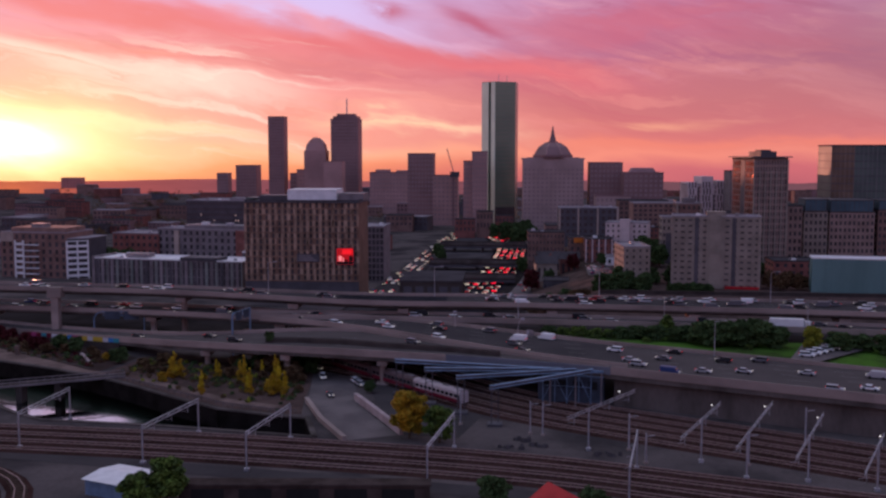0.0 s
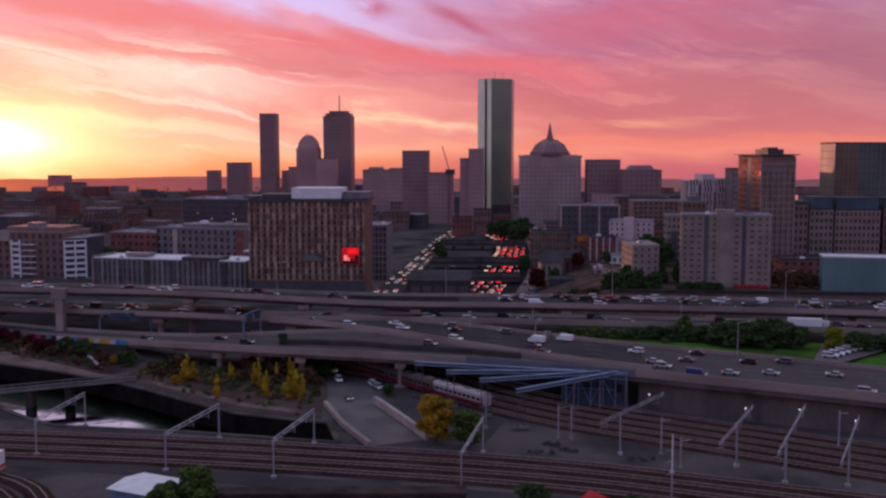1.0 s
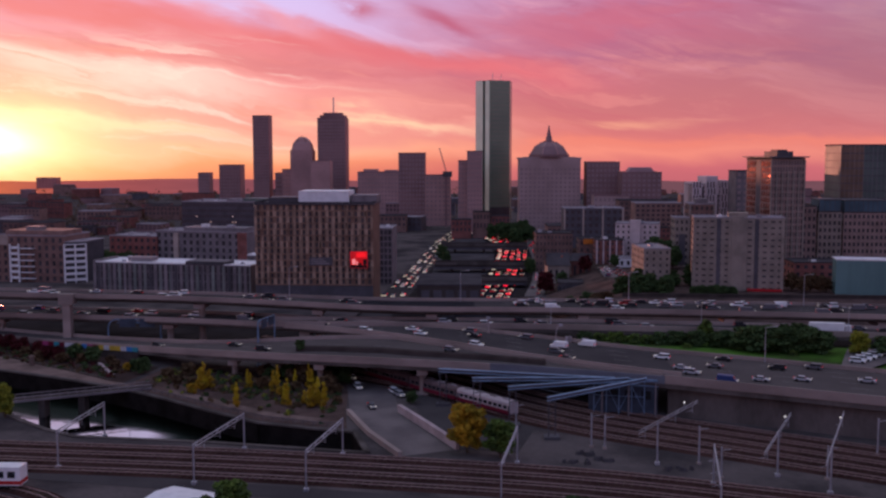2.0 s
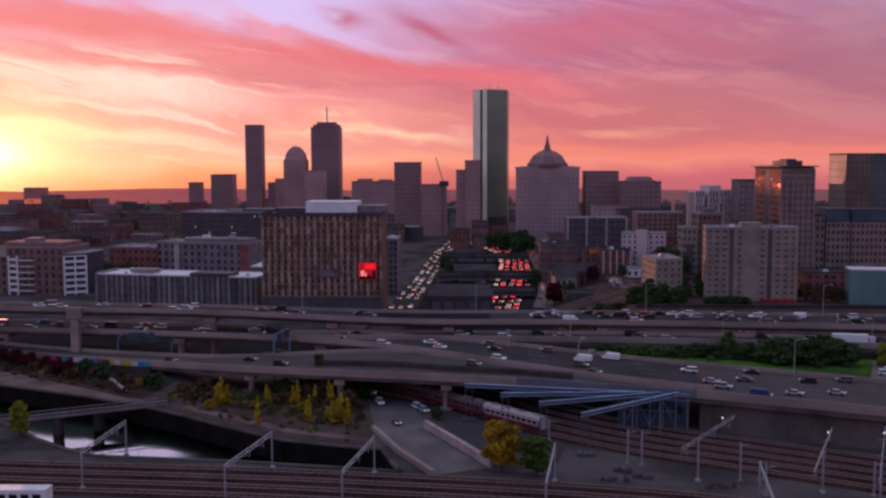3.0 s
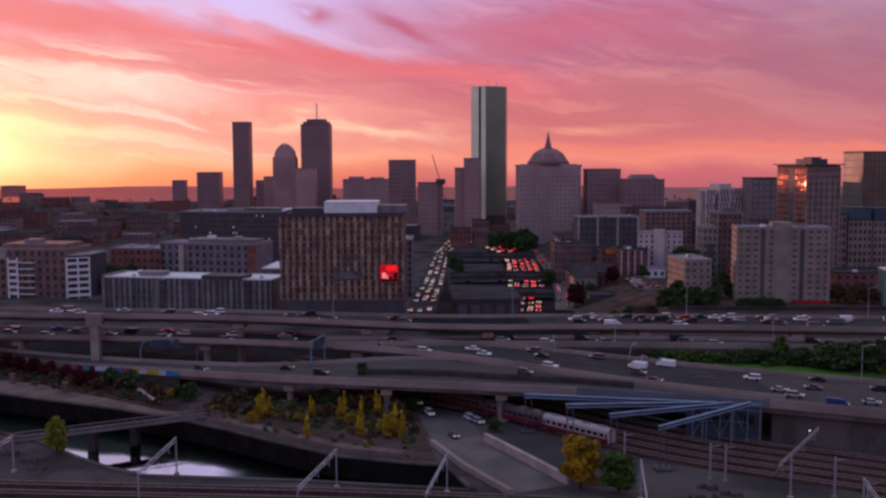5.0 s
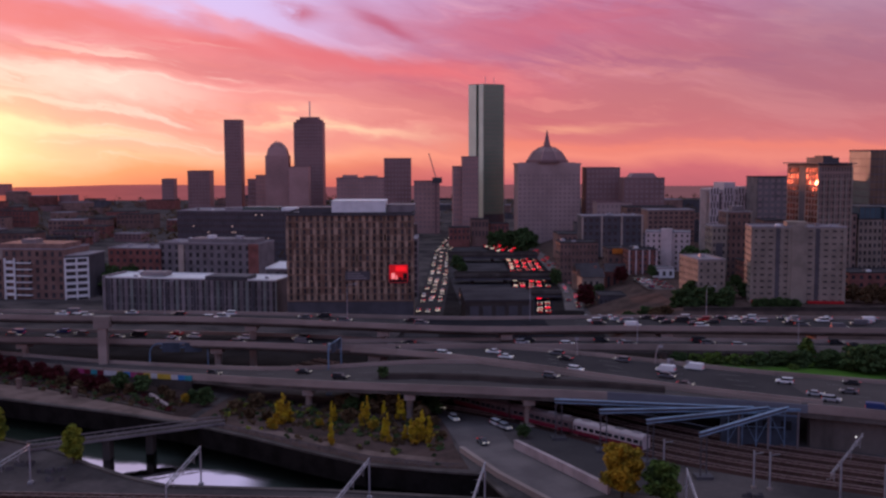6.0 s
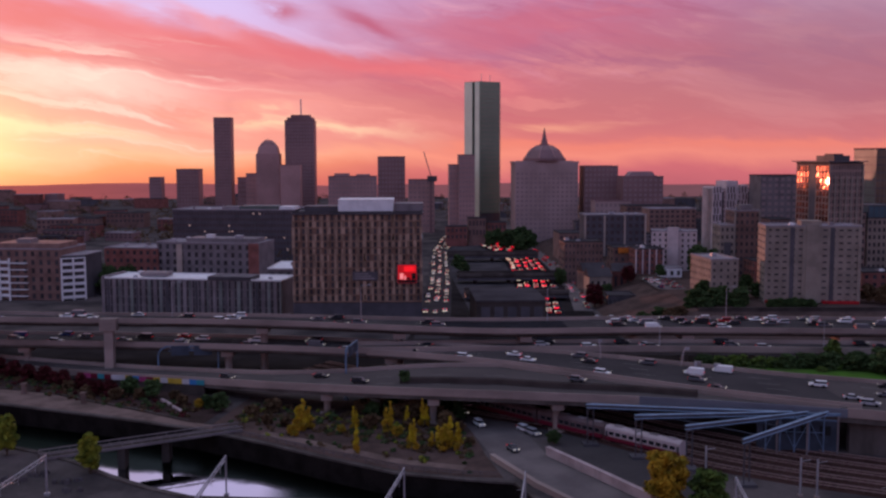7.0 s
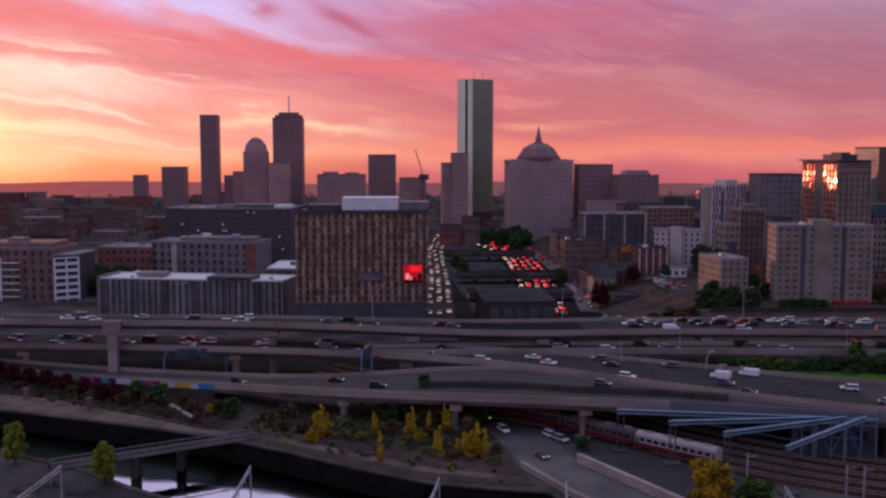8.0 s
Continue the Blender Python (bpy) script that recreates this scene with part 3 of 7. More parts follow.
DECK_D = [(-320, 332, 342, 11), (-161, 297, 306, 11), (-98, 290, 300, 11), (-65, 284, 297, 10.3), (-37, 281, 298, 9.3), (0, 290, 308, 8), (40, 286, 305, 8), (80, 281, 301, 8), (160, 268, 288, 8), (320, 242, 262, 8)]
DECK_E = [(-72, 276, 283, 6.2), (-37, 277, 286, 5.8), (0, 280, 289, 5.0), (38, 276, 285.5, 5.0), (78, 270, 280.5, 5.0), (160, 255, 266, 5.0), (320, 228, 239, 5.0)]
DECK_C = [(-320, 330, 344, 4), (-164, 303, 316, 4), (-128, 296, 310, 4.4), (-97, 286, 300, 5.2), (-72, 278, 292, 5.6), (-50, 269.5, 284, 5.6), (-37, 263.5, 280, 5.5), (-29, 258, 277, 5.4),
          (-19, 250, 273.5, 5.3), (-8, 241, 269, 5.25), (2, 233.5, 261, 5.2), (12, 227.4, 254.5, 5.1), (28, 219, 245.5, 5.05)]
DECK_A = [(-320, 372, 383, -1.6), (-200, 314, 324, -1.4), (-139, 287, 297, -1.2), (-106, 271, 281, 0.2), (-77, 249, 262, 3.2), (-50, 239, 268.5, 4.3), (-37, 234.5, 262.8, 4.7)]
DECK_G = [(-37, 234.5, 262.8, 4.7), (-29, 232.6, 257.5, 4.75), (-19, 230.2, 249.5, 4.75), (-8, 227.6, 240.5, 4.75), (2, 224.6, 233, 4.75), (12, 221, 227, 4.75), (24, 216.3, 220, 4.75)]
DECK_B = [(24, 216.3, 248, 5), (34, 211.5, 242.5, 5), (50, 204, 236, 5), (67, 196.5, 226, 5), (76, 192, 221, 5), (160, 153, 182, 5), (320, 78, 107, 5)]
deck_d, ST_D = deck("elevated_highway", "grey concrete upper viaduct full of evening traffic", DECK_D, 4)
deck_e, ST_E = deck("elevated_highway", "grey concrete ramp beside the grass bank", DECK_E, 3, 1.35)
deck_c, ST_C = deck("elevated_highway", "stacked concrete viaduct on round piers", DECK_C, 5, 1.0)
deck_a, ST_A = deck("elevated_highway", "pale concrete ramp rising from the waterfront", DECK_A, 3, 1.5, 1.8, "paleroad")
deck_g, ST_G = deck("elevated_highway", "asphalt ramp lanes running beside the merging highway", DECK_G, 2, 1.6, 1.9, "paleroad", edge="rampsteel", edge_from=-24)
_, ST_B = deck("elevated_highway", "wide merging highway with scattered cars", DECK_B, 6, 1.9, 1.9, "paleroad")


def deck_at(st, x):
    return [float(np.interp(x, st[:, 0], st[:, k])) for k in (1, 2, 3)]


for x in (-215, -175, -95, -60, -28, 15, 55, 95, 140):
    n, f, z = deck_at(ST_D, x)
    pier(deck_d, x, n + 4.6, GZ, z - 1.5, cap=7 if x > -140 else 6)
for x in (-200, -160, -104, -62, -34):
    n, f, z = deck_at(ST_C, x)
    pier(deck_c, x, n + 4.2, GZ, z - 1.5)
for x in (-76, -53, -28):
    st = ST_A if x < -37 else ST_G
    n, f, z = deck_at(st, x)
    pier(deck_a if x < -37 else deck_g, x, n + 3.2, GZ, z - 1.6, 1.5)
for x in (-5, 30, 60, 100):
    n, f, z = deck_at(ST_E, x)
    pier(deck_e, x, n + 4, GZ, z - 1.2)

# barrier that parts the outer ramp lane from the lane that merges with the highway
# coloured dark to read as the shaded gap beside the lane
bm = B()
NOSE = [(-60, 250.6), (-50, 248.6), (-38, 244.6), (-29, 241), (-20, 238.6), (-11, 236), (0, 231.4)]
for (x0, y0), (x1, y1) in zip(NOSE, NOSE[1:]):
    za, zb = (deck_at(ST_A if x < -37 else ST_G, x)[2] for x in (x0, x1))
    beam(bm, (x0, y0, za + 0.55), (x1, y1, zb + 0.55), 0.55, 1.2)
    beam(bm, (x0, y0, za + 1.35), (x1, y1, zb + 1.35), 0.12, 0.14)
part("median_barrier", bm, M["darkconc"]); tagged(bpy.data.objects["median_barrier"], "low concrete barrier between ramp and highway", "barrier", "", "structure")

# dark patch on the viaduct surface in front of the tunnel portal
bm = B(); strip(bm, [r for r in ST_D if -49 < r[0] < -15], lambda n, f: n + 0.45, lambda n, f: f - 0.45, 0.024, 0.034)
part("asphalt_patch", bm, M["tar"], deck_d, "dark asphalt patch")

# wall behind the columns of the wide highway
bm = B(); prev = None
for x in np.linspace(25, 200, 40):
    y = deck_at(ST_B, x)[0] + 1.6
    cur = [bm.verts.new((x, y + o, z)) for o, z in ((0, GZ - 0.2), (0.3, 3.05), (1.4, 3.05), (1.4, GZ - 0.2))]
    if prev:
        for k in range(3):
            bm.faces.new((prev[k], cur[k], cur[k + 1], prev[k + 1]))
    else:
        bm.faces.new(cur)
    prev = cur
part("abutment_wall", bm, M["underwall"]); tagged(bpy.data.objects["abutment_wall"], "grey stained abutment wall under the highway", "wall", "", "structure")

# tall outrigger bent that carries the upper viaduct
bent = thing("outrigger_bent", "square concrete bent holding up the viaduct", "pier", kind="structure")
bm = B(); box(bm, -135.6, -133.4, 292.6, 294.8, GZ, 8.8); part("column", bm, M["concrete"], bent)
bm = B(); box(bm, -136.6, -132.4, 292.2, 295.2, 8.8, 11.9); part("cap", bm, M["concrete"], bent)

# terrace on which the housing towers stand
bm = B()
lo = [bm.verts.new(p) for p in ((8, 330, GZ - 0.3), (420, 312, GZ - 0.3), (420, 760, GZ - 0.3), (30, 760, GZ - 0.3))]
hi = [bm.verts.new(p) for p in ((34, 344, 4.6), (420, 326, 4.6), (420, 740, 4.6), (52, 740, 4.6))]
bm.faces.new(hi)
for i in range(4):
    bm.faces.new((lo[i], lo[(i + 1) % 4], hi[(i + 1) % 4], hi[i]))
part("terrace", bm, M["scrub"]); tagged(bpy.data.objects["terrace"], "raised block of city ground behind a retaining wall", "terrace", "", "structure")
bm = B(); beam(bm, (34, 343.6, 3.0), (420, 325.6, 3.0), 0.6, 4.4); beam(bm, (34, 343.6, 5.35), (420, 325.6, 5.35), 0.9, 0.3)
part("retaining_wall", bm, M["darkconc"]); tagged(bpy.data.objects["retaining_wall"], "stained concrete retaining wall by the highway", "wall", "", "structure")

# grass bank between the ramps
bm = B(); prev = None
for x in np.linspace(8, 200, 40):
    n, f = deck_at(ST_B if x > 26 else ST_C, x)[1] + 0.6, deck_at(ST_E, x)[0] - 0.5
    f = max(f, n + 0.5)
    cur = [bm.verts.new((x, n + (f - n) * q, z + 0.35 * noise.noise((x * 0.2, q * 5, 0)))) for q, z in ((0, GZ - 0.2), (0.02, 2.2), (0.3, 3.0), (0.6, 3.2), (0.9, 2.6), (1, GZ - 0.2))]
    if prev:
        for k in range(5):
            bm.faces.new((prev[k], cur[k], cur[k + 1], prev[k + 1]))
    prev = cur
part("grass_bank", bm, M["grass"]); tagged(bpy.data.objects["grass_bank"], "mown green grass bank between ramps", "grass", "", "structure")


# ---------------- buildings ----------------
WIN = {}


def window_mesh(w, h, frame_mat, pane_mat):
    key = (round(w, 2), round(h, 2), frame_mat, pane_mat)
    if key not in WIN:
        bm = B()
        box(bm, -w / 2, w / 2, -0.05, 0.03, 0, h, 1)
        box(bm, -w / 2 - 0.08, w / 2 + 0.08, -0.16, 0.03, -0.12, 0.0, 0)
        box(bm, -0.05, 0.05, -0.1, 0.03, 0, h, 0)
        me = bpy.data.meshes.new("window")
        bmesh.ops.recalc_face_normals(bm, faces=bm.faces)
        bm.to_mesh(me); bm.free()
        me.materials.append(M[frame_mat]); me.materials.append(M[pane_mat])
        WIN[key] = me
    return WIN[key]


def windows(parent, length, h, floors, bays, z0, w_frac, h_frac, at=(0, 0), turn=0.0, frame_mat="dgrey", lit=0.02, limit=300, skip=None, rng=random):
    """Windows over a wall that runs from 'at' along its length, facing its own -y."""
    bw, fh = length / bays, h / floors
    me = window_mesh(bw * w_frac, fh * h_frac, frame_mat, "glass")
    ml = window_mesh(bw * w_frac, fh * h_frac, frame_mat, "litwin")
    base = pose(at[0], at[1], 0, 0, 0, turn)
    k = 0
    for r in range(floors):
        for c in range(bays):
            if skip and skip(r, c):
                continue
            if k >= limit:
                return
            ob = new("window", ml if rng.random() < lit else me)
            ob.parent = parent
            ob.matrix_basis = base @ pose((c + 0.5) * bw, 0, z0 + (r + (1 - h_frac) / 2) * fh)
            k += 1


def far_bands(b, w, h, floors, bays, x0=0.0, y0=0.0, pane="windowfar", lit=0.0):
    """Faint window bays between piers on a distant front, too small to pick apart."""
    bm, lamps = B(), B()
    bw, fh = w / bays, h / floors
    rng = random.Random(int(w * 31 + h * 7))
    for r in range(1, floors):
        for c in range(bays):
            if rng.random() < lit:
                box(lamps, x0 + (c + 0.3) * bw, x0 + (c + 0.6) * bw, y0 - 0.08, y0 + 0.02, (r + 0.3) * fh, (r + 0.52) * fh)
            else:
                box(bm, x0 + (c + 0.22) * bw, x0 + (c + 0.78) * bw, y0 - 0.08, y0 + 0.02, (r + 0.2) * fh, (r + 0.72) * fh)
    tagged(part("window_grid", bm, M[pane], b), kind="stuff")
    if lit:
        tagged(part("lit_windows", lamps, M["litwin"], b), kind="stuff")
    else:
        lamps.free()


def block(name, label, category, x, y, z0, w, d, h, wall="greyp", roof="roofdark", turn=0.0, floors=0, bays=0, sides=0, wf=0.42, hf=0.45,
          lit=0.006, parapet=0.5, group="", frame_mat="dgrey", base=0.0):
    """A building with its front-left corner at x, y: wall, roof with parapet and plant, windows at the front and the left side."""
    b = thing(name, label, category, (x, y, z0), turn, group)
    bm = B(); box(bm, 0, w, 0, d, 0, h); part("wall", bm, M[wall], b)
    bm = B()
    for q in ((-0.15, w + 0.15, -0.15, 0.25), (-0.15, w + 0.15, d - 0.25, d + 0.15), (-0.15, 0.25, 0.25, d - 0.25), (w - 0.25, w + 0.15, 0.25, d - 0.25)):
        box(bm, *q, h + 0.003, h + parapet)
    box(bm, 0.25, w - 0.25, 0.25, d - 0.25, h + 0.003, h + 0.1)
    part("roof", bm, M[roof], b)
    rng = random.Random(int(abs(x) * 7 + y))
    if y < 560 and w > 9 and d > 9 and z0 + h < 34 and h > 7:
        for k in range(int(min(6, w / 6))):
            ux, uy, us = rng.uniform(1.5, w - 3.5), rng.uniform(2, d - 3.5), rng.uniform(0.7, 1.6)
            bm = B(); box(bm, ux, ux + us * 1.4, uy, uy + us, h + 0.12, h + 0.12 + us * 0.7); box(bm, ux + 0.2, ux + us, uy + 0.15, uy + us * 0.7, h + 0.125 + us * 0.7, h + 0.3 + us * 0.7)
            part("roof_unit", bm, M[rng.choice(("greyp", "steel", "white"))], b)
    if floors and y >= 505:
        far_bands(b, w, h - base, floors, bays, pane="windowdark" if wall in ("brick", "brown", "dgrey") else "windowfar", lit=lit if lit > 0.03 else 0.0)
    elif floors:
        windows(b, w, h - base, floors, bays, base, wf, hf, frame_mat=frame_mat, lit=lit, rng=rng)
        if sides:
            windows(b, d, h - base, floors, sides, base, wf, hf, at=(0, d), turn=-90, frame_mat=frame_mat, lit=0, rng=rng, limit=120)
    return b


def plant(b, x0, x1, y0, y1, z0, z1, material="greyp", label="rooftop plant room"):
    bm = B(); box(bm, x0, x1, y0, y1, z0, z1); box(bm, x0 - 0.1, x1 + 0.1, y0 - 0.1, y1 + 0.1, z1 + 0.003, z1 + 0.15)
    part("plant_room", bm, M[material], b, label)


# the large bronze apartment block with the lit screen
troy = block("apartment_block", "large bronze-panelled apartment block with grid of windows", "building", -94.7, 366, GZ, 42.4, 24, 37.2, "bronze", "roofdark",
             -1.0, 13, 18, 0, 0.34, 0.66, 0.012, 0.9, base=8.2)
rng = random.Random(3)
bm = B(); box(bm, -0.46, 0.46, -0.3, 0.02, 0.02, 2.2); wide_panel = mesh_of(bm, "panel", M["bronze2"])
bm = B(); box(bm, -0.24, 0.24, -0.34, 0.02, 0.02, 2.2); slim_panel = mesh_of(bm, "panel", M["bronze2"])
for c in range(18):
    side = rng.choice((-1, 1))
    for r in range(13):
        if rng.random() < 0.45:
            side = -side
        for me_, dx in ((wide_panel, side * 0.98), (slim_panel, -side * 0.92)):
            if rng.random() < (0.1 if me_ is wide_panel else 0.35):
                continue
            ob = new("panel", me_); ob.parent = troy
            ob.matrix_basis = pose((c + 0.5) * 42.4 / 18 + dx, 0, 8.3 + r * 29 / 13)
for r in range(14):
    bm = B(); z = 8.2 + r * 29 / 13
    if r % 4:
        box(bm, 0.1, 42.3, -0.2, 0.02, z - 0.12, z + 0.12)
    else:
        box(bm, 0.1, 42.3, -0.38, 0.02, z - 0.16, z + 0.14)
    part("spandrel", bm, M["bronze"], troy)
bm = B(); box(bm, -0.6, 43, -0.9, 25, 37.0, 37.5); part("roof_slab", bm, M["dgrey"], troy)
bm = B(); box(bm, -0.1, 42.5, -0.12, 0.03, 0, 7.9); part("base_floor", bm, M["dgrey"], troy, "dark glazed ground floors")
plant(troy, 14.5, 33, 7, 22, 37.5, 41.5, "white", "white rooftop plant room")
plant(troy, 33.5, 43, 9, 22, 37.5, 40.0, "greyp")
plant(troy, 3, 14, 9, 20, 37.5, 39.2, "dgrey")
scr = thing("led_screen", "bright red advertising screen on the bronze facade", "screen", (-57.2, 364.4, 11.2))
bm = B(); box(bm, -3.3, 3.3, 0, 0.6, 0, 6.4); part("frame", bm, M["dgrey"], scr)
bm = B(); box(bm, -3.1, 3.1, -0.06, -0.004, 0.2, 6.2); part("panel", bm, M["screen"], scr)
bm = B(); box(bm, -3.0, 3.0, -0.1, -0.065, 0.3, 1.3); box(bm, 1.5, 2.9, -0.1, -0.065, 1.4, 3.4); box(bm, -0.2, 1.1, -0.1, -0.065, 1.4, 2.0); part("picture", bm, M["rubber"], scr)
bm = B(); box(bm, -1.0, 2.6, -0.1, -0.065, 4.0, 5.8); part("picture", bm, glow("bright_red_led", (1.0, 0.008, 0.015), 0.75), scr)
bm = B(); box(bm, -2.4, -1.2, -0.1, -0.065, 1.5, 3.4); box(bm, -0.9, -0.4, -0.1, -0.065, 1.3, 2.6); part("picture", bm, glow("pink_led", (1.0, 0.25, 0.25), 0.8), scr)
bill = thing("banner", "grey advertising banner on the bronze facade", "banner", (-71, 364.8, 12.2))
bm = B(); box(bm, -4.2, 4.2, 0, 0.3, 0, 3.0); part("sheet", bm, M["dgrey"], bill)
bm = B()
for k in range(3):
    box(bm, -3.4, 3.0 - k, -0.06, -0.004, 0.5 + k * 0.8, 0.9 + k * 0.8)
part("print", bm, M["greyp"], bill)

block("glass_office", "blue-grey glass office block beside the bronze tower", "building", -61, 430, GZ, 10.5, 22, 23.4, "greyp", "roofgrey", -1, 9, 6, 0, 0.7, 0.7, 0.0)

low = block("long_housing_block", "long low grey housing block with white roof edge", "building", -166.5, 399, GZ, 67, 16, 12.6, "greyp", "white", -12, 4, 30, 0, 0.3, 0.86, 0.0, 0.5)
for c in range(31):
    bm = B(); x = c * 67 / 30
    box(bm, x - 0.45, x + 0.3 * (c % 3), -0.25, 0.02, 0.0, 12.3)
    part("panel", bm, M[("greenp", "dgrey", "greyp", "greenp", "greyp")[c % 5]], low)
plant(low, 12, 22, 5, 11, 13.0, 14.2, "greyp")
bm = B(); box(bm, 40, 56, -0.3, 9, 12.6, 14.0); part("attic", bm, M["dgrey"], low, "dark raised attic")
bm = B(); box(bm, -0.3, 0.9, -0.35, 16.2, 0, 13.4); part("end_wall", bm, M["greyp"], low)
back = block("housing_block", "grey stepped housing block with square windows", "building", -163, 467, GZ, 46, 18, 19.6, "greyp", "roofgrey", -14, 6, 14, 0, 0.4, 0.55, 0.0)
bm = B(); box(bm, 9.4, 11.8, -1.0, 0.02, 0, 19); part("bay", bm, M["beige"], back, "pale projecting bay")
bm = B(); box(bm, 12, 43, 4, 15, 19.7, 21.4); part("top_storey", bm, M["greyp"], back)
bm = B(); box(bm, 41.5, 46.1, -0.15, 0.02, 0, 19.8); part("end_bay", bm, M["brick"], back, "dull red end bay")
plant(back, 20, 23, 6, 9, 21.4, 22.6, "white"); plant(back, 33, 36, 6, 9, 21.4, 22.4, "steel")
wh = block("white_balcony_block", "dark brick block with white balcony frames", "building", -224, 436, GZ, 32.5, 22, 20, "brown", "roofgrey", -8, 6, 10, 0, 0.4, 0.55)
for k in range(6):
    bm = B(); box(bm, 8, 19, -1.6, 0.02, 1.5 + k * 2.6, 1.8 + k * 2.6); part("balcony_slab", bm, M["white"], wh)
    bm = B(); box(bm, 8, 12, -1.5, -1.2, 1.8 + k * 2.6, 2.6 + k * 2.6); part("balcony_front", bm, M["white"], wh)
for x in (8, 12):
    bm = B(); box(bm, x - 0.3, x + 0.3, -1.7, -1.1, 0, 16.6); part("balcony_post", bm, M["white"], wh)
# lower wing with white balconies on its canted face
bm = B(); prism(bm, [(32.52, 0.4), (39.6, 5.6), (39.6, 21), (32.52, 21)], 0, 17.4); wing = part("side_wing", bm, M["dgrey"], wh, "lower dark wing with a canted face")
bm = B(); prism(bm, [(32.6, 0.2), (39.9, 5.5), (39.9, 21.2), (32.6, 21.2)], 17.404, 17.8); part("wing_roof", bm, M["roofgrey"], wing)
for k in range(7):
    bm = B(); beam(bm, (33.2, -0.6, 0.9 + k * 2.6), (40.3, 4.6, 0.9 + k * 2.6), 1.3, 0.3); part("balcony_slab", bm, M["white"], wing)
    if k < 6:
        bm = B(); beam(bm, (33.2, -1.0, 1.5 + k * 2.6), (40.3, 4.2, 1.5 + k * 2.6), 0.15, 0.7); part("balcony_front", bm, M["white"], wing)
for q in (0, 0.5, 1):
    bm = B(); beam(bm, (33.2 + 7.1 * q, -1.0 + 5.2 * q, 0), (33.2 + 7.1 * q, -1.0 + 5.2 * q, 16.7), 0.55); part("balcony_post", bm, M["white"], wing)
bm = B(); box(bm, 4, 31, 2, 18, 20, 22.2); part("penthouse", bm, M["brown"], wh)
bm = B(); box(bm, 0, 6.5, -0.3, 0.02, 16, 20.4); part("pale_corner", bm, M["beige"], wh)
plant(wh, 12, 18, 5, 11, 22.2, 23.6, "greyp")

dk = block("dark_office_block", "long dark office block with scattered lit windows", "building", -172, 540, GZ, 62, 30, 29.5, "dgrey", "roofgrey", -8, 10, 40, 0, 0.5, 0.5, 0.031)
plant(dk, 34, 52, 2, 12, 29.6, 31.4, "tealglass"); plant(dk, 24, 33, 3, 12, 29.6, 31.0, "roofgrey"); plant(dk, 53, 61, 4, 14, 29.6, 31.0, "white")
block("brick_block", "dull red brick housing block", "building", -186, 470, GZ, 24, 20, 17, "brick", "roofgrey", -10, 5, 8, 0)
block("white_shed", "low hall with white roof", "building", -110, 420, GZ, 16, 26, 13, "greyp", "white", -5, 3, 5, 0)

# housing towers and others on the terrace
res = block("housing_tower", "beige precast slab housing tower with rows of windows", "building", 60.6, 358.8, 4.6, 30.4, 12.5, 25.2, "tan", "roofgrey", -9.3, 12, 12, 3, 0.5, 0.2, 0.0)
# stair recesses are flat strips with their shade put into the colour
for x in (8.6, 21.3):
    bm = B(); box(bm, x - 0.7, x + 0.7, -0.12, 0.05, 0, 25.0); part("shaft", bm, M["dgrey"], res, "flat dark strip standing for a shaded stair recess")
for x in (0.5, 12.4, 17.4, 29.9):
    bm = B(); box(bm, x - 0.55, x + 0.55, -0.35, 0.04, 0, 25.4); part("rib", bm, M["tan"], res)
bm = B(); box(bm, 12.95, 16.85, -0.6, 0.04, 0, 25.9); part("bay", bm, M["tan"], res, "plain projecting lift bay")
bm = B(); box(bm, 0.3, 11.4, -1.6, 0.02, 0.1, 0.9); part("canopy", bm, M["red"], res, "red entrance canopy")
bm = B(); box(bm, 18.4, 30, -1.6, 0.02, 0.1, 0.9); part("canopy", bm, M["red"], res, "red entrance canopy")
plant(res, 12, 18.5, 3, 9, 25.4, 26.8, "tan")
tow = block("apartment_tower", "tall brown apartment tower with glazed corner and flat crown", "building", 98.2, 397, 4.6, 13.4, 23, 45.3, "warmgrey", "roofdark", 8, 18, 12, 0, 0.42, 0.6, 0.0, base=0)
for c in range(7):
    bm = B(); x = c * 13.4 / 6; box(bm, x - 0.28, x + 0.28, -0.45, 0.02, 0, 40.8 if 0 < c < 6 else 45.1); part("rib", bm, M["tan"], tow)
for r in range(18):
    bm = B(); z = (r + 1) * 45.3 / 18; box(bm, 0.05, 13.35, -0.14, 0.02, z - 0.3, z + 0.1); part("floor_band", bm, M["warmgrey"], tow)
bm = B(); box(bm, -1.3, 14.7, -1.3, 24.3, 45.9, 46.35); part("crown", bm, M["dgrey"], tow, "thin projecting roof slab")
bm = B(); box(bm, 0.8, 12.6, 1.2, 22, 45.3, 45.9); part("crown_band", bm, M["glass"], tow)
bm = B(); box(bm, 4, 10.5, 4, 16, 46.35, 48.3); box(bm, 5, 9, 6, 12, 48.3, 49.0); part("plant_room", bm, M["dgrey"], tow)
# no hollow here: a dark strip paints the shade of the recess
bm = B(); box(bm, -0.12, 0.02, 9.4, 13.4, 0, 44.8); part("recess", bm, M["dgrey"], tow, "flat dark strip standing for a shaded shaft recess")
# panes turned to throw the sun at the camera, sunset orange in their tint
bm = B(); box(bm, -0.14, 0.02, -0.9, 0.9, 0, 1.75); side_pane = mesh_of(bm, "side_pane", M["sunglass"])
rng = random.Random(19)
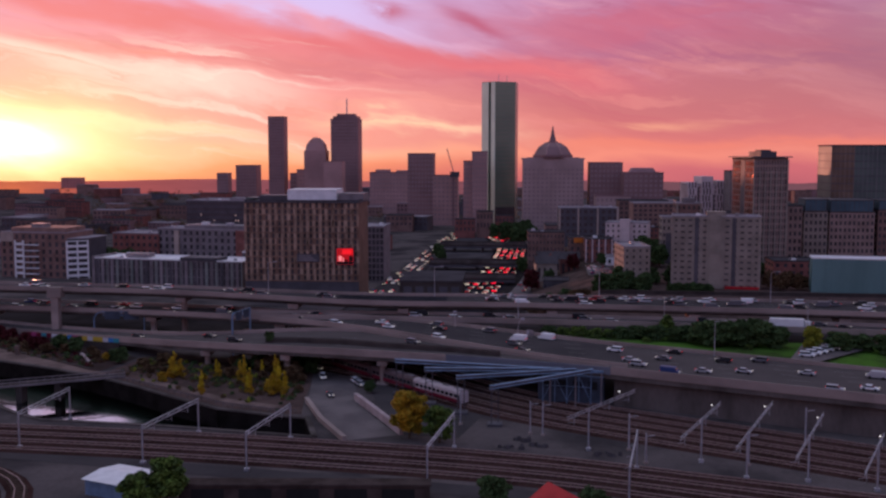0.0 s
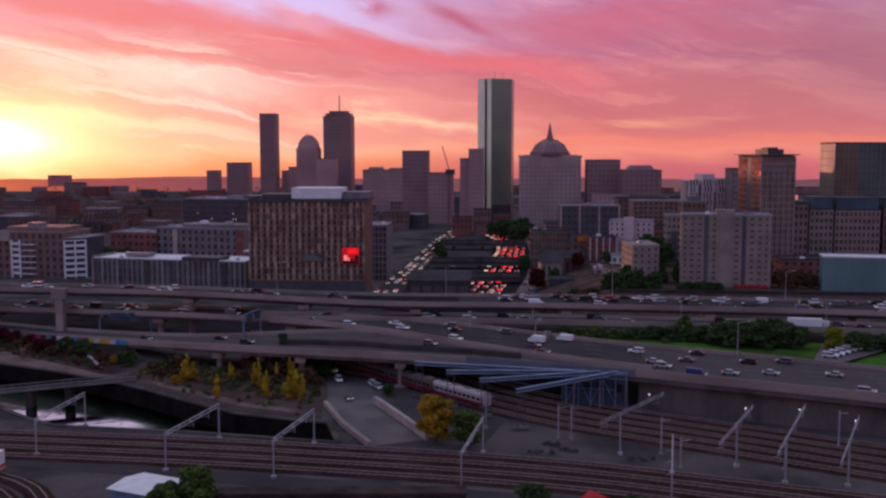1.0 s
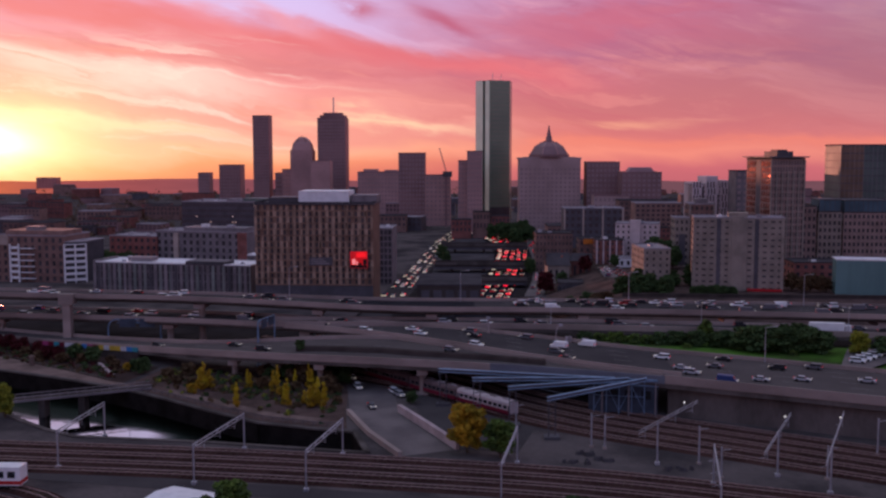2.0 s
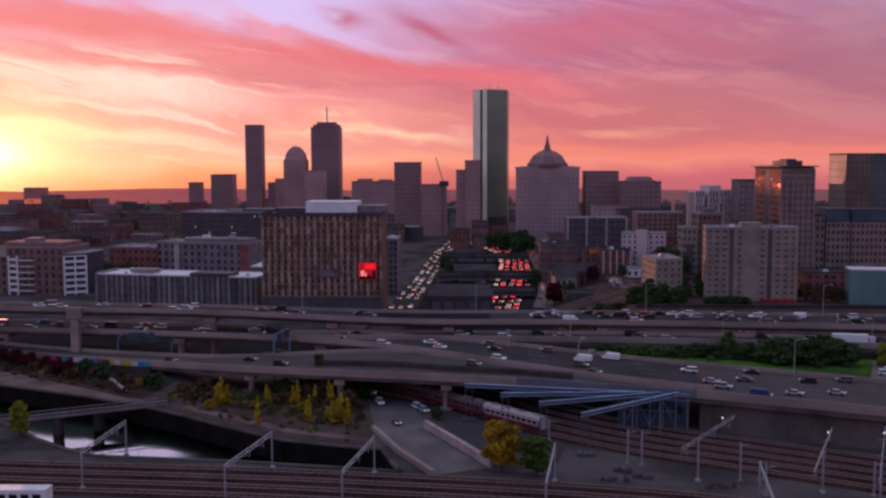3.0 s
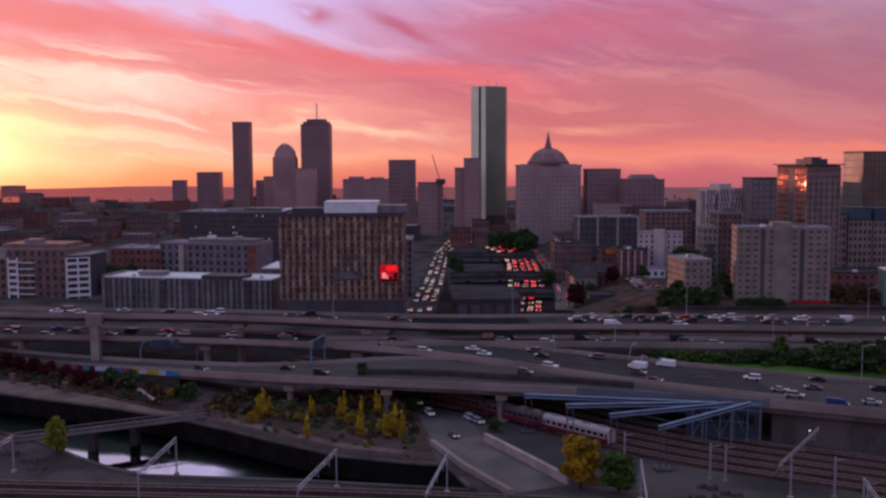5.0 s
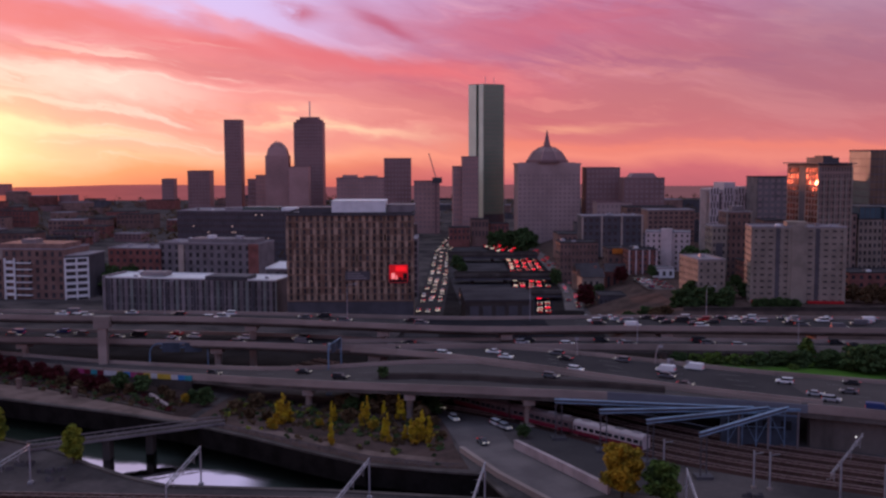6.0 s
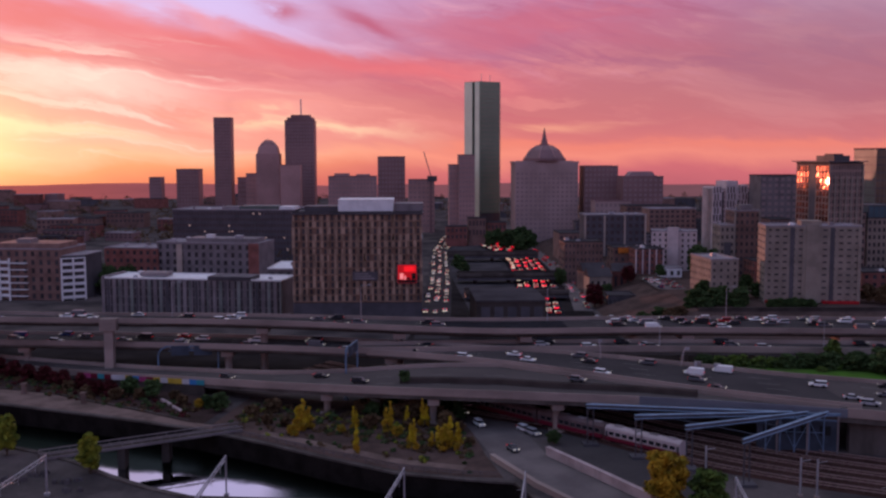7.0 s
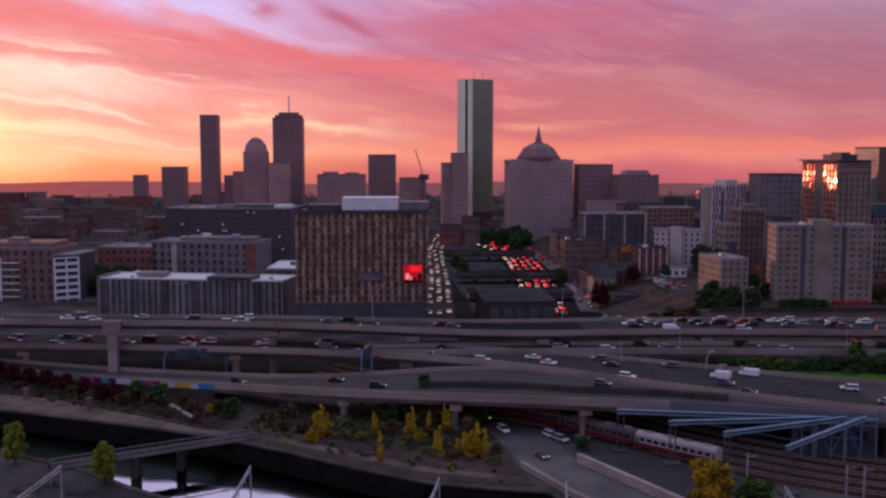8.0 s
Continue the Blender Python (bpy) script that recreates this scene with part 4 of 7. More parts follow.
for r in range(18):
    for yy in (1.3, 3.5, 5.7, 7.9, 15.0, 17.2, 19.4, 21.6):
        ob = new("side_pane", side_pane); ob.parent = tow
        ob.matrix_basis = pose(0, yy, 3.2 + r * 2.32, 0, rng.gauss(2.6, 1.0), rng.gauss(-10.2, 1.5)) @ Matrix.Diagonal((1, 0.93, 1, 1))
gt = block("glass_tower", "blue-green glass office tower at dusk", "building", 151, 470, 4.6, 40, 26, 51, "tealglass", "roofdark", -4)
for k in range(15):
    bm = B(); z = 3.2 + k * 3.4; box(bm, -0.12, 40.1, -0.12, 0.02, z - 0.22, z + 0.22); box(bm, -0.12, -0.004, 0.02, 26, z - 0.22, z + 0.22); part("floor_band", bm, M["dgrey"], gt)
for k in range(21):
    bm = B(); box(bm, k * 2 - 0.07, k * 2 + 0.07, -0.16, -0.004, 0, 51.2); part("mullion", bm, M["greyp"], gt)
bm = B(); box(bm, 0.2, 10, -0.1, -0.004, 1, 50.6); part("bronze_bay", bm, M["bronzeglass"], gt, "bronze-tinted glass bay")
for x, y, w, h, wall, glassy in ((117.5, 424, 7.6, 25.5, "warmgrey", 0), (125.6, 423, 9.4, 23.4, "tan", 5), (136.6, 425, 18, 23.0, "warmgrey", 5), (156, 424, 20, 24, "brown", 4)):
    mill = block("mill_block", "warm grey block with blue glazed top storey" if glassy else "narrow warm grey block beside the tower", "building", x, y, 4.6, w, 16, h, wall, "roofdark", -3, 8, max(3, int(w / 1.7)), 3, 0.5, 0.5, 0.0)
    if glassy:
        bm = B(); box(bm, 0.6, w - 0.6, 0.8, 14, h + 0.12, h + glassy); part("top_storey", bm, M["blueglass"], mill, "blue glazed top storey")
        bm = B(); box(bm, 0.3, w - 0.3, 0.5, 14.5, h + glassy, h + glassy + 0.3); part("top_roof", bm, M["dgrey"], mill)
        for k in range(int(w / 2) + 1):
            bm = B(); box(bm, 0.5 + k * (w - 1) / int(w / 2) - 0.08, 0.5 + k * (w - 1) / int(w / 2) + 0.08, 0.7, 0.84, h + 0.12, h + glassy); part("mullion", bm, M["dgrey"], mill)
block("concrete_tower", "grey concrete office slab", "building", 115, 512, 4.6, 21, 18, 38.4, "greyp", "roofdark", -2, 13, 7, 5)
wa = block("white_apartments", "white apartment towers with dark window strips", "building", 97.2, 531, 4.6, 23.5, 9, 31.2, "pinkwall", "roofgrey", 14, 13, 8, 0)
for x0, x1, d, h in ((0.0, 5.2, 0.8, 32.6), (7.4, 13.8, 1.4, 35.6), (16.0, 20.0, 0.9, 33.4)):
    bm = B(); box(bm, x0, x1, -d, 8.6, 0, h); bay = part("stepped_bay", bm, M["pinkwall"], wa, "white stepped apartment bay")
    for r in range(9):
        x = x0 + 0.5 + 0.5 * (r % 2)
        while x < x1 - 0.9:
            bm = B(); box(bm, x, x + 0.75, -d - 0.05, -d + 0.02, 1.6 + r * 3.5, 4.7 + r * 3.5); part("window_strip", bm, M["windowdark"], bay, "dark vertical window strip")
            x += 1.7
for k, x in enumerate((6.2, 14.7, 21.0, 22.6)):
    bm = B(); box(bm, x - 0.5, x + 0.5, -0.1, 0.02, 2, 30 - (k % 2) * 4); part("window_strip", bm, M["windowdark"], wa, "dark vertical window strip")
pk = block("cross_shaped_block", "pale pink apartment block with balconies", "building", 47, 453, 4.6, 18.6, 12, 16.5, "pinkwall", "roofgrey", -14, 7, 8, 4, 0.34, 0.42)
bm = B(); box(bm, 6.5, 11, -2, 0.02, 0, 18.4); part("stair_tower", bm, M["pinkwall"], pk)
block("square_tan_block", "plain tan block with small windows", "building", 44.6, 364.8, 4.6, 9.6, 19, 13.6, "tan", "roofgrey", 4, 6, 4, 8, 0.3, 0.35)
gs = block("grey_slab_block", "dark grey slab block with pale vertical strips", "building", 29.6, 513, 4.6, 30, 14, 19.8, "dgrey", "roofgrey", 0, 6, 10, 3)
for x in (0.4, 9.8, 19.6, 29.6):
    bm = B(); box(bm, x - 0.4, x + 0.4, -0.5, 0.02, 0, 19.8); part("rib", bm, M["beige"], gs, "pale vertical strip")
block("brown_slab_block", "brown brick slab with horizontal floors", "building", 70, 600, 4.6, 29, 16, 19.5, "brown", "roofdark", 0, 7, 10, 3)
sb = block("striped_brick_block", "brick block with white vertical stripes", "building", 37, 440, 4.6, 12, 12, 10, "brick", "roofdark", 0, 4, 6, 3)
for x in (0.3, 3.1, 5.9, 8.7, 11.6):
    bm = B(); box(bm, x - 0.25, x + 0.25, -0.4, 0.02, 0, 10.2); part("rib", bm, M["pinkwall"], sb, "white vertical stripe")
block("low_hall", "low brown hall with orange fascia", "building", 25, 560, GZ, 20, 20, 15, "brown", "roofdark", 0, 3, 8, 3)
block("green_shed", "grey-green metal-clad hall with white roof edge", "building", 106.6, 348.4, 4.6, 36, 8, 11.6, "teal", "white", -11, 0, 0)
block("brown_block", "brown brick apartment block", "building", 104, 470, 4.6, 9, 14, 20, "brown", "roofdark", -3, 8, 5, 4)

ba = block("brown_apartments", "brown brick apartment block with pale corners", "building", 74.4, 430, 4.6, 10.4, 13, 26.2, "brown", "roofgrey", -3, 9, 5, 5, 0.4, 0.45, 0.0)
for x in (0.3, 10.1):
    bm = B(); box(bm, x - 0.4, x + 0.4, -0.25, 0.02, 0, 26.4); part("corner", bm, M["tan"], ba, "pale corner strip")
plant(ba, 3, 8, 3, 9, 26.6, 28.4, "greyp")
ga = block("grey_apartments", "narrow pale grey apartment block with tall recess", "building", 68.1, 428, 4.6, 5.8, 12, 20.5, "tan", "roofgrey", -3, 7, 3, 4, 0.4, 0.45, 0.0)
# shade of the recess painted as a dark strip on the wall
bm = B(); box(bm, 1.6, 4.4, -0.1, 0.02, 1, 14); part("recess", bm, M["dgrey"], ga, "tall flat dark strip standing for a shaded recess")
block("brown_tall_block", "tall brown apartment block with terraces", "building", 73, 560, 4.6, 25, 16, 20, "brown", "roofgrey", 0, 8, 9, 4)
block("red_white_shop", "low white shop with red front", "building", 45, 428, 4.6, 8, 8, 3.6, "white", "roofgrey", 0, 1, 3, 2)
block("depot", "low grey depot with white roof", "building", 17, 398, GZ, 10, 12, 4.5, "dgrey", "roofdark", -4, 1, 6, 3)
block("dark_lowrise", "dark brick lowrise with flat roof", "building", 76, 410, 4.6, 14, 12, 8, "brick", "roofdark", 0, 3, 5, 4)
block("tan_lowrise", "long tan lowrise with flat roof", "building", 12.8, 470, GZ, 17, 14, 18.2, "brown", "roofdark", 0, 6, 10, 4, 0.34, 0.4, 0.0)
oh = block("orange_hall", "low brown hall with orange fascia band", "building", 31, 454, 4.6, 16, 12, 9.4, "brown", "roofdark", 0, 3, 6, 2, 0.4, 0.45, 0.0)
bm = B(); box(bm, 2, 16.2, -0.5, -0.1, 7.4, 9.6); part("fascia", bm, M["orange"], oh, "bright orange fascia band")


def gabled(x, y, z, w, d, h, rise, turn, wall, roof, label):
    """A small house with a pitched roof whose gable looks along its own x."""
    b = thing("house", label, "house", (x, y, z), turn, "houses below the halls")
    bm = B(); box(bm, 0, w, 0, d, 0, h); part("wall", bm, M[wall], b)
    bm = B()
    a = [bm.verts.new(p) for p in ((-0.4, -0.4, h), (w + 0.4, -0.4, h), (w + 0.4, d + 0.4, h), (-0.4, d + 0.4, h), (-0.4, d / 2, h + rise), (w + 0.4, d / 2, h + rise))]
    for f in ((0, 1, 5, 4), (3, 4, 5, 2), (0, 4, 3), (1, 2, 5), (0, 3, 2, 1)):
        bm.faces.new([a[i] for i in f])
    part("roof", bm, M[roof], b)
    for k in range(int(w / 2.4)):
        bm = B(); box(bm, 0.8 + k * 2.4, 1.9 + k * 2.4, -0.06, 0.02, h * 0.35, h * 0.8); part("window", bm, M["glass"], b)
    bm = B(); box(bm, w * 0.7, w * 0.7 + 0.7, d * 0.5, d * 0.5 + 0.7, h + rise * 0.5, h + rise + 0.8); part("chimney", bm, M["brick"], b)


gabled(15, 424, GZ, 9, 8, 8.5, 3.2, 4, "tan", "roofdark", "tan gabled house with dark grey roof")
gabled(25.5, 430, GZ, 8, 7, 10.0, 3.0, -6, "brick", "roofdark", "brick gabled house with dark roof")
gabled(17, 446, GZ, 10, 8, 8.0, 3.4, 10, "brown", "roofdark", "brown gabled house with dark roof")
for k, (bx, bw, bh, bmt) in enumerate(((-30, 13, 12, "brick"), (-16, 11, 17, "brown"), (-4, 12, 14, "brick"))):
    block("brick_church_hall", "dull red brick halls at the end of the turnpike", "building", bx, 655 + k * 3, GZ, bw, 10, bh, bmt, "roofdark", 0, 3, 5)
block("housing_slab", "dark housing slab behind the tower", "building", 100, 372, 4.6, 40, 14, 8, "brick", "roofdark", -2, 3, 14, 3)

# ---------------- skyline ----------------
# towers stand nearer and smaller than real, placed to fit the camera's view
def tower(name, label, x0, x1, y, top, depth, wall, floors, bays):
    b = block(name, label, "skyscraper", x0, y, GZ, x1 - x0, depth, top - GZ, wall, "towerdk", 0, parapet=0.8)
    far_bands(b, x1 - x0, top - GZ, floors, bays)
    return b


tower("skyscraper", "slim dark glass tower with plain flat top", -233.5, -217.5, 1000, 88.7, 18, "towerdk", 30, 6)
hunt = thing("skyscraper", "tower with rounded open crown", "skyscraper", (-176.5, 955, GZ))
bm = B(); prism(bm, [(-10.5, -8), (10.5, -8), (10.5, 10), (-10.5, 10)], 0, 58); part("wall", bm, M["tower"], hunt)
bm = B(); prism(bm, [(-9.5, -7), (9.5, -7), (9.5, 9), (-9.5, 9)], 58, 64, top=0.86); part("setback", bm, M["tower"], hunt)
bm = B()
for k in range(9):
    a = math.pi * k / 8
    beam(bm, (-8.2 * math.cos(a), -5, 64 + 0.1), (-8.2 * math.cos(a) * 0.5, -5, 64 + 7.5 * math.sin(a) + 0.2), 0.5)
prism(bm, [(-8, -6), (8, -6), (8, 8), (-8, 8)], 64, 67.5, top=0.72)
prism(bm, [(-5.8, -4), (5.8, -4), (5.8, 6), (-5.8, 6)], 67.5, 70.2, top=0.5)
part("crown", bm, M["tower"], hunt)
pru = tower("skyscraper", "broad dark tower with mast and roof collar", -160, -134, 940, 84, 26, "towerdk", 28, 10)
bm = B(); box(bm, 2, 25, 2, 24, 87, 90.2); box(bm, 5, 22, 5, 21, 90.2, 92.6); part("crown", bm, M["towerdk"], pru)
bm = B(); beam(bm, (13.5, 13, 92), (13.5, 13, 107), 1.0); part("mast", bm, M["steel"], pru)
block("office_tower", "office tower in front of the masted one", "skyscraper", -160, 900, GZ, 17, 18, 48, "tower", "towerdk", 0)
hanc = thing("skyscraper", "tall slab of greenish mirror glass", "skyscraper", (0, 0, GZ))
bm = B(); prism(bm, [(-14, 724), (-8.9, 718.6), (-8.3, 720.6), (-7.4, 718.4), (-4.2, 715.6), (10, 722), (12, 736), (-12, 742)], 0, 105.8); part("wall", bm, M["mirror"], hanc)
# mirrored bright sky is painted into these faces as a pale colour
bm = B(); beam(bm, (-13.9, 723.6, 53), (-9.1, 718.5, 53), 0.4, 105); part("side_face", bm, M["sidepale"], hanc, "narrow glass face coloured pale for the sky it mirrors")
bm = B(); beam(bm, (-7.3, 718.1, 53), (-4.5, 715.6, 53), 0.4, 105); part("side_face", bm, M["sidepale"], hanc, "narrow glass face coloured pale for the sky it mirrors")
# dim reflections near the foot painted as a dark band
bm = B(); prism(bm, [(-4.3, 715.3), (10.1, 721.8), (10, 722.2), (-4.2, 715.8)], 0, 17); part("lower_band", bm, M["glass"], hanc, "dark band coloured for dim reflections low on the glass")
bm = B()
for k in range(34):
    z = 3 + k * 3.05
    for a, b in (((-14.1, 723.8), (-9.4, 718.8)), ((-4.2, 715.4), (10, 721.9))):
        beam(bm, (*a, z), (*b, z), 0.12, 0.16)
tagged(part("mullion_grid", bm, M["towerdk"], hanc), kind="stuff")
for ax, ay, ah in ((-2, 730, 112), (4, 731, 111)):
    bm = B(); beam(bm, (ax, ay, 105), (ax, ay, ah), 0.35); part("antenna", bm, M["steel"], hanc)
tower("office_tower", "narrow brown tower beside the glass slab", -20, -9.5, 690, 53, 14, "tower", 18, 5)
tower("office_tower", "stepped brown stone office tower", -26, -19.5, 695, 46.5, 14, "tower", 15, 3)
berk = thing("domed_office", "broad stone office block with dome and spire", "building", (34.5, 668, GZ))
bm = B(); prism(bm, [(-20, 0), (20, 0), (20, 26), (-20, 26)], 0, 51); part("wall", bm, M["masonry"], berk)
bm = B(); prism(bm, [(-17, 1), (17, 1), (17, 24), (-17, 24)], 51, 52.6); part("setback", bm, M["masonry"], berk)
bm = B(); prism(bm, ring(0, 12, 14.2, 8, turn=0.39), 52.6, 54.2); prism(bm, ring(0, 12, 13.2, 8, turn=0.39), 54.2, 59.4, top=0.74); prism(bm, ring(0, 12, 9.76, 8, turn=0.39), 59.4, 62.4, top=0.5); part("dome", bm, M["towerdk"], berk, "dark ribbed dome roof")
bm = B()
for k in range(8):
    a = 0.39 + k * math.pi / 4
    bm = B()
    c_, s_ = math.cos(a), math.sin(a)
    beam(bm, (13.2 * c_, 12 + 13.2 * s_, 54.2), (9.76 * c_, 12 + 9.76 * s_, 59.4), 0.5)
    beam(bm, (9.76 * c_, 12 + 9.76 * s_, 59.4), (4.9 * c_, 12 + 4.9 * s_, 62.4), 0.5)
    part("dome_rib", bm, M["tower"], berk)
bm = B(); prism(bm, ring(0, 12, 3.6, 8), 62.4, 63.2); prism(bm, ring(0, 12, 2.3, 8), 63.2, 66, top=0.8); prism(bm, ring(0, 12, 1.6, 8), 66, 73.5, top=0.15); part("spire", bm, M["towerdk"], berk)
for x0, x1 in ((-20.6, -17), (17, 20.6)):
    bm = B(); box(bm, x0, x1, 0.5, 25, 51, 52.2); part("shoulder", bm, M["masonry"], berk)
far_bands(berk, 40, 46, 16, 14, -20)
tower("office_tower", "dark rectangular office block", 58.5, 80, 668, 45.7, 18, "towerdk", 15, 8)
t2 = tower("office_tower", "dark office block with rounded top", 78, 103, 645, 39.5, 18, "towerdk", 14, 8)
bm = B(); prism(bm, [(4, 2), (21, 2), (21, 15), (4, 15)], 43, 46, top=0.75); part("crown", bm, M["towerdk"], t2)
tower("office_tower", "square dark glass office tower", -75, -54, 806, 51.8, 20, "towerdk", 16, 8)
lb = tower("hotel_block", "low dark block with uneven roof", -120, -78, 913, 34.5, 22, "tower", 10, 14)
plant(lb, 5, 18, 4, 14, 38, 40.5, "tower"); plant(lb, 24, 36, 4, 14, 38, 39.8, "tower")
tower("office_tower", "dark square distant office tower", -280, -258, 1048, 39.5, 22, "towerdk", 12, 7)
tower("office_tower", "small dark tower far off", -344, -330, 1200, 28.3, 16, "towerdk", 8, 5)
tower("office_tower", "dark distant office block", -212, -203, 1000, 32, 14, "towerdk", 8, 4)
tower("office_tower", "dark distant office block", -201, -190, 980, 36, 14, "tower", 10, 4)
tower("office_tower", "blocky building with stepped front", 60, 82, 640, 25, 14, "masonry", 7, 8)
tower("office_tower", "dark block on the far ridge", -655, -625, 1462, 16, 16, "towerdk", 5, 6)
crane = thing("tower_crane", "tower crane over a half-built block", "crane", (-36, 760, GZ))
bm = B(); beam(bm, (0, 0, 0), (0, 0, 40), 1.6); part("mast", bm, M["towerdk"], crane)
bm = B(); beam(bm, (0.5, 0, 40), (-5, 0, 59), 0.7); part("jib", bm, M["tower"], crane)
bm = B(); box(bm, -2.5, 4.5, -2, 2, 37.5, 41.5); part("machinery", bm, M["dgrey"], crane)

tower("office_tower", "half-built dark block under the crane", -52, -33, 768, 35, 16, "tower", 11, 6)

# small buildings crowding the terrace
rng = random.Random(17)
TAKEN = [(55, 90, 405, 445), (28, 50, 450, 470), (112, 180, 420, 445), (33, 46, 390, 427), (43, 57, 362, 386), (32, 49, 455, 471), (62, 96, 366, 388), (90, 112, 398, 420), (47, 66, 450, 468), (58, 76, 434, 454), (29, 56, 510, 528), (36, 50, 438, 454), (80, 130, 468, 526), (102, 124, 547, 565), (44, 54, 426, 438), (76, 92, 418, 434)]
for k in range(70):
    x, y = rng.uniform(34, 150), rng.uniform(398, 640)
    w, d, h = rng.uniform(8, 18), rng.uniform(8, 13), rng.uniform(4, 9) + (y - 400) * 0.02
    if any(x < b and x + w > a and y < t and y + d > s for a, b, s, t in TAKEN):
        continue
    TAKEN.append((x, x + w, y, y + d))
    cb = block("lowrise", rng.choice(("small brick lowrise with flat roof", "small tan lowrise with flat roof", "small grey lowrise with flat roof")), "building", x, y, 4.6, w, d, h,
               rng.choice(("brick", "brown", "tan", "greyp", "dgrey", "brick")), rng.choice(("roofdark", "roofgrey", "roofdark")), 0, group="lowrise blocks on the terrace")
    far_bands(cb, w, h, max(3, int(h / 2.2)), int(w / 2), pane="windowdark")

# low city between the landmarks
# wall colours kept red and brown to stand for the red haze
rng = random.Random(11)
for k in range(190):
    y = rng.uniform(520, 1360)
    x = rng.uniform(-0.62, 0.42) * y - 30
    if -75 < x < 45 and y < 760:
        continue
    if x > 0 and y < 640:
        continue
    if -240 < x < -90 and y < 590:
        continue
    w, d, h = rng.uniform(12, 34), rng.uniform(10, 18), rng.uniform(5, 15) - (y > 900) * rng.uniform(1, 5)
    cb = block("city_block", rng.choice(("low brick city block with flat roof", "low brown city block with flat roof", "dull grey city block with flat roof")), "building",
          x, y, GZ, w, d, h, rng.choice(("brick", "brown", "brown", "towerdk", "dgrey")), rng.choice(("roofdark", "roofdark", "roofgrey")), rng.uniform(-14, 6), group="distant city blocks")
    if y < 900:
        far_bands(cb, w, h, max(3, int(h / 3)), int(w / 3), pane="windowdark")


# ---------------- trees and shrubs ----------------
def crown_mesh(bm, blobs, leaves, size, rng, slot=0):
    """Leaves scattered through a few uneven clumps."""
    tot = sum(b[3] ** 2 for b in blobs)
    for cx, cy, cz, r, rz in blobs:
        for _ in range(int(leaves * r * r / tot)):
            d = Vector((rng.gauss(0, 1), rng.gauss(0, 1), rng.gauss(0, 1))).normalized() * (rng.random() ** 0.45)
            p = Vector((cx + d.x * r, cy + d.y * r, cz + d.z * rz))
            a = Vector((rng.gauss(0, 1), rng.gauss(0, 1), rng.gauss(0, 0.7))).normalized()
            b = a.cross(Vector((rng.gauss(0, 1), rng.gauss(0, 1), rng.gauss(0, 1)))).normalized()
            s = size * rng.uniform(0.6, 1.3)
            vs = [bm.verts.new(q) for q in (p - a * s, p - b * s * 0.6, p + a * s, p + b * s * 0.6)]
            bm.faces.new(vs).material_index = slot


def limb(bm, a, b, r0, r1, n=6):
    a, b = Vector(a), Vector(b)
    d = (b - a).normalized()
    s = d.orthogonal().normalized()
    t = d.cross(s)
    lo, hi = [], []
    for i in range(n):
        c, k = math.cos(2 * math.pi * i / n), math.sin(2 * math.pi * i / n)
        lo.append(bm.verts.new(a + (s * c + t * k) * r0)); hi.append(bm.verts.new(b + (s * c + t * k) * r1))
    for i in range(n):
        bm.faces.new((lo[i], lo[(i + 1) % n], hi[(i + 1) % n], hi[i]))
    bm.faces.new(hi)


def tree(label, h, r, leaf, seed, narrow=False, leaves=2400, size=0.36, name="tree", trunk=0.25):
    """A tree at the origin: tapered trunk with limbs, and a crown of leaves with gaps."""
    rng = random.Random(seed)
    t = thing(name, label, "tree" if name == "tree" else "shrub")
    bm = B()
    limb(bm, (0, 0, -0.2), (0.1, 0, h * 0.45), 0.05 * h * 0.5 + 0.05, 0.06)
    blobs = []
    wide = 0.45 if narrow else 1.0
    for k in range(16):
        a = k * 2.4 + rng.uniform(-0.4, 0.4)
        q = (k + 0.5) / 16
        z = h * (trunk + (1 - trunk) * (0.12 + 0.78 * q))
        ring_r = r * (0.25 + 0.62 * math.sin(math.pi * (0.18 + 0.74 * q))) * wide * rng.uniform(0.6, 1.08)
        c = (math.cos(a) * ring_r * 0.75, math.sin(a) * ring_r * 0.75, z)
        limb(bm, (0.05, 0, h * max(trunk, 0.08)), c, 0.07, 0.02, 5)
        blobs.append((*c, r * rng.uniform(0.26, 0.42), h * 0.1 * rng.uniform(0.7, 1.3)))
    blobs.append((0, 0, h * (trunk + (1 - trunk) * 0.42), r * 0.62 * (0.6 if narrow else 1), h * 0.3))
    part("trunk", bm, M["trunk"], t)
    bm = B(); crown_mesh(bm, blobs, leaves, size, rng)
    me = bpy.data.meshes.new("crown"); bm.to_mesh(me); bm.free(); me.materials.append(M[leaf])
    c = new("crown", me); c.parent = t
    return t


def plant_trees(template, spots, label=""):
    for k, (x, y, z, s) in enumerate(spots):
        m = pose(x, y, z, 0, 0, k * 67 % 360) @ Matrix.Diagonal((s, s, s, 1))
        if k == 0:
            template.matrix_basis = m
        else:
            copy_thing_scaled(template, m)


def copy_thing_scaled(ob, m):
    """A copy of a thing at a pose that holds its own scale."""
    c = copy_thing(ob, pose(0, 0, 0))
    c.matrix_basis = m
    return c


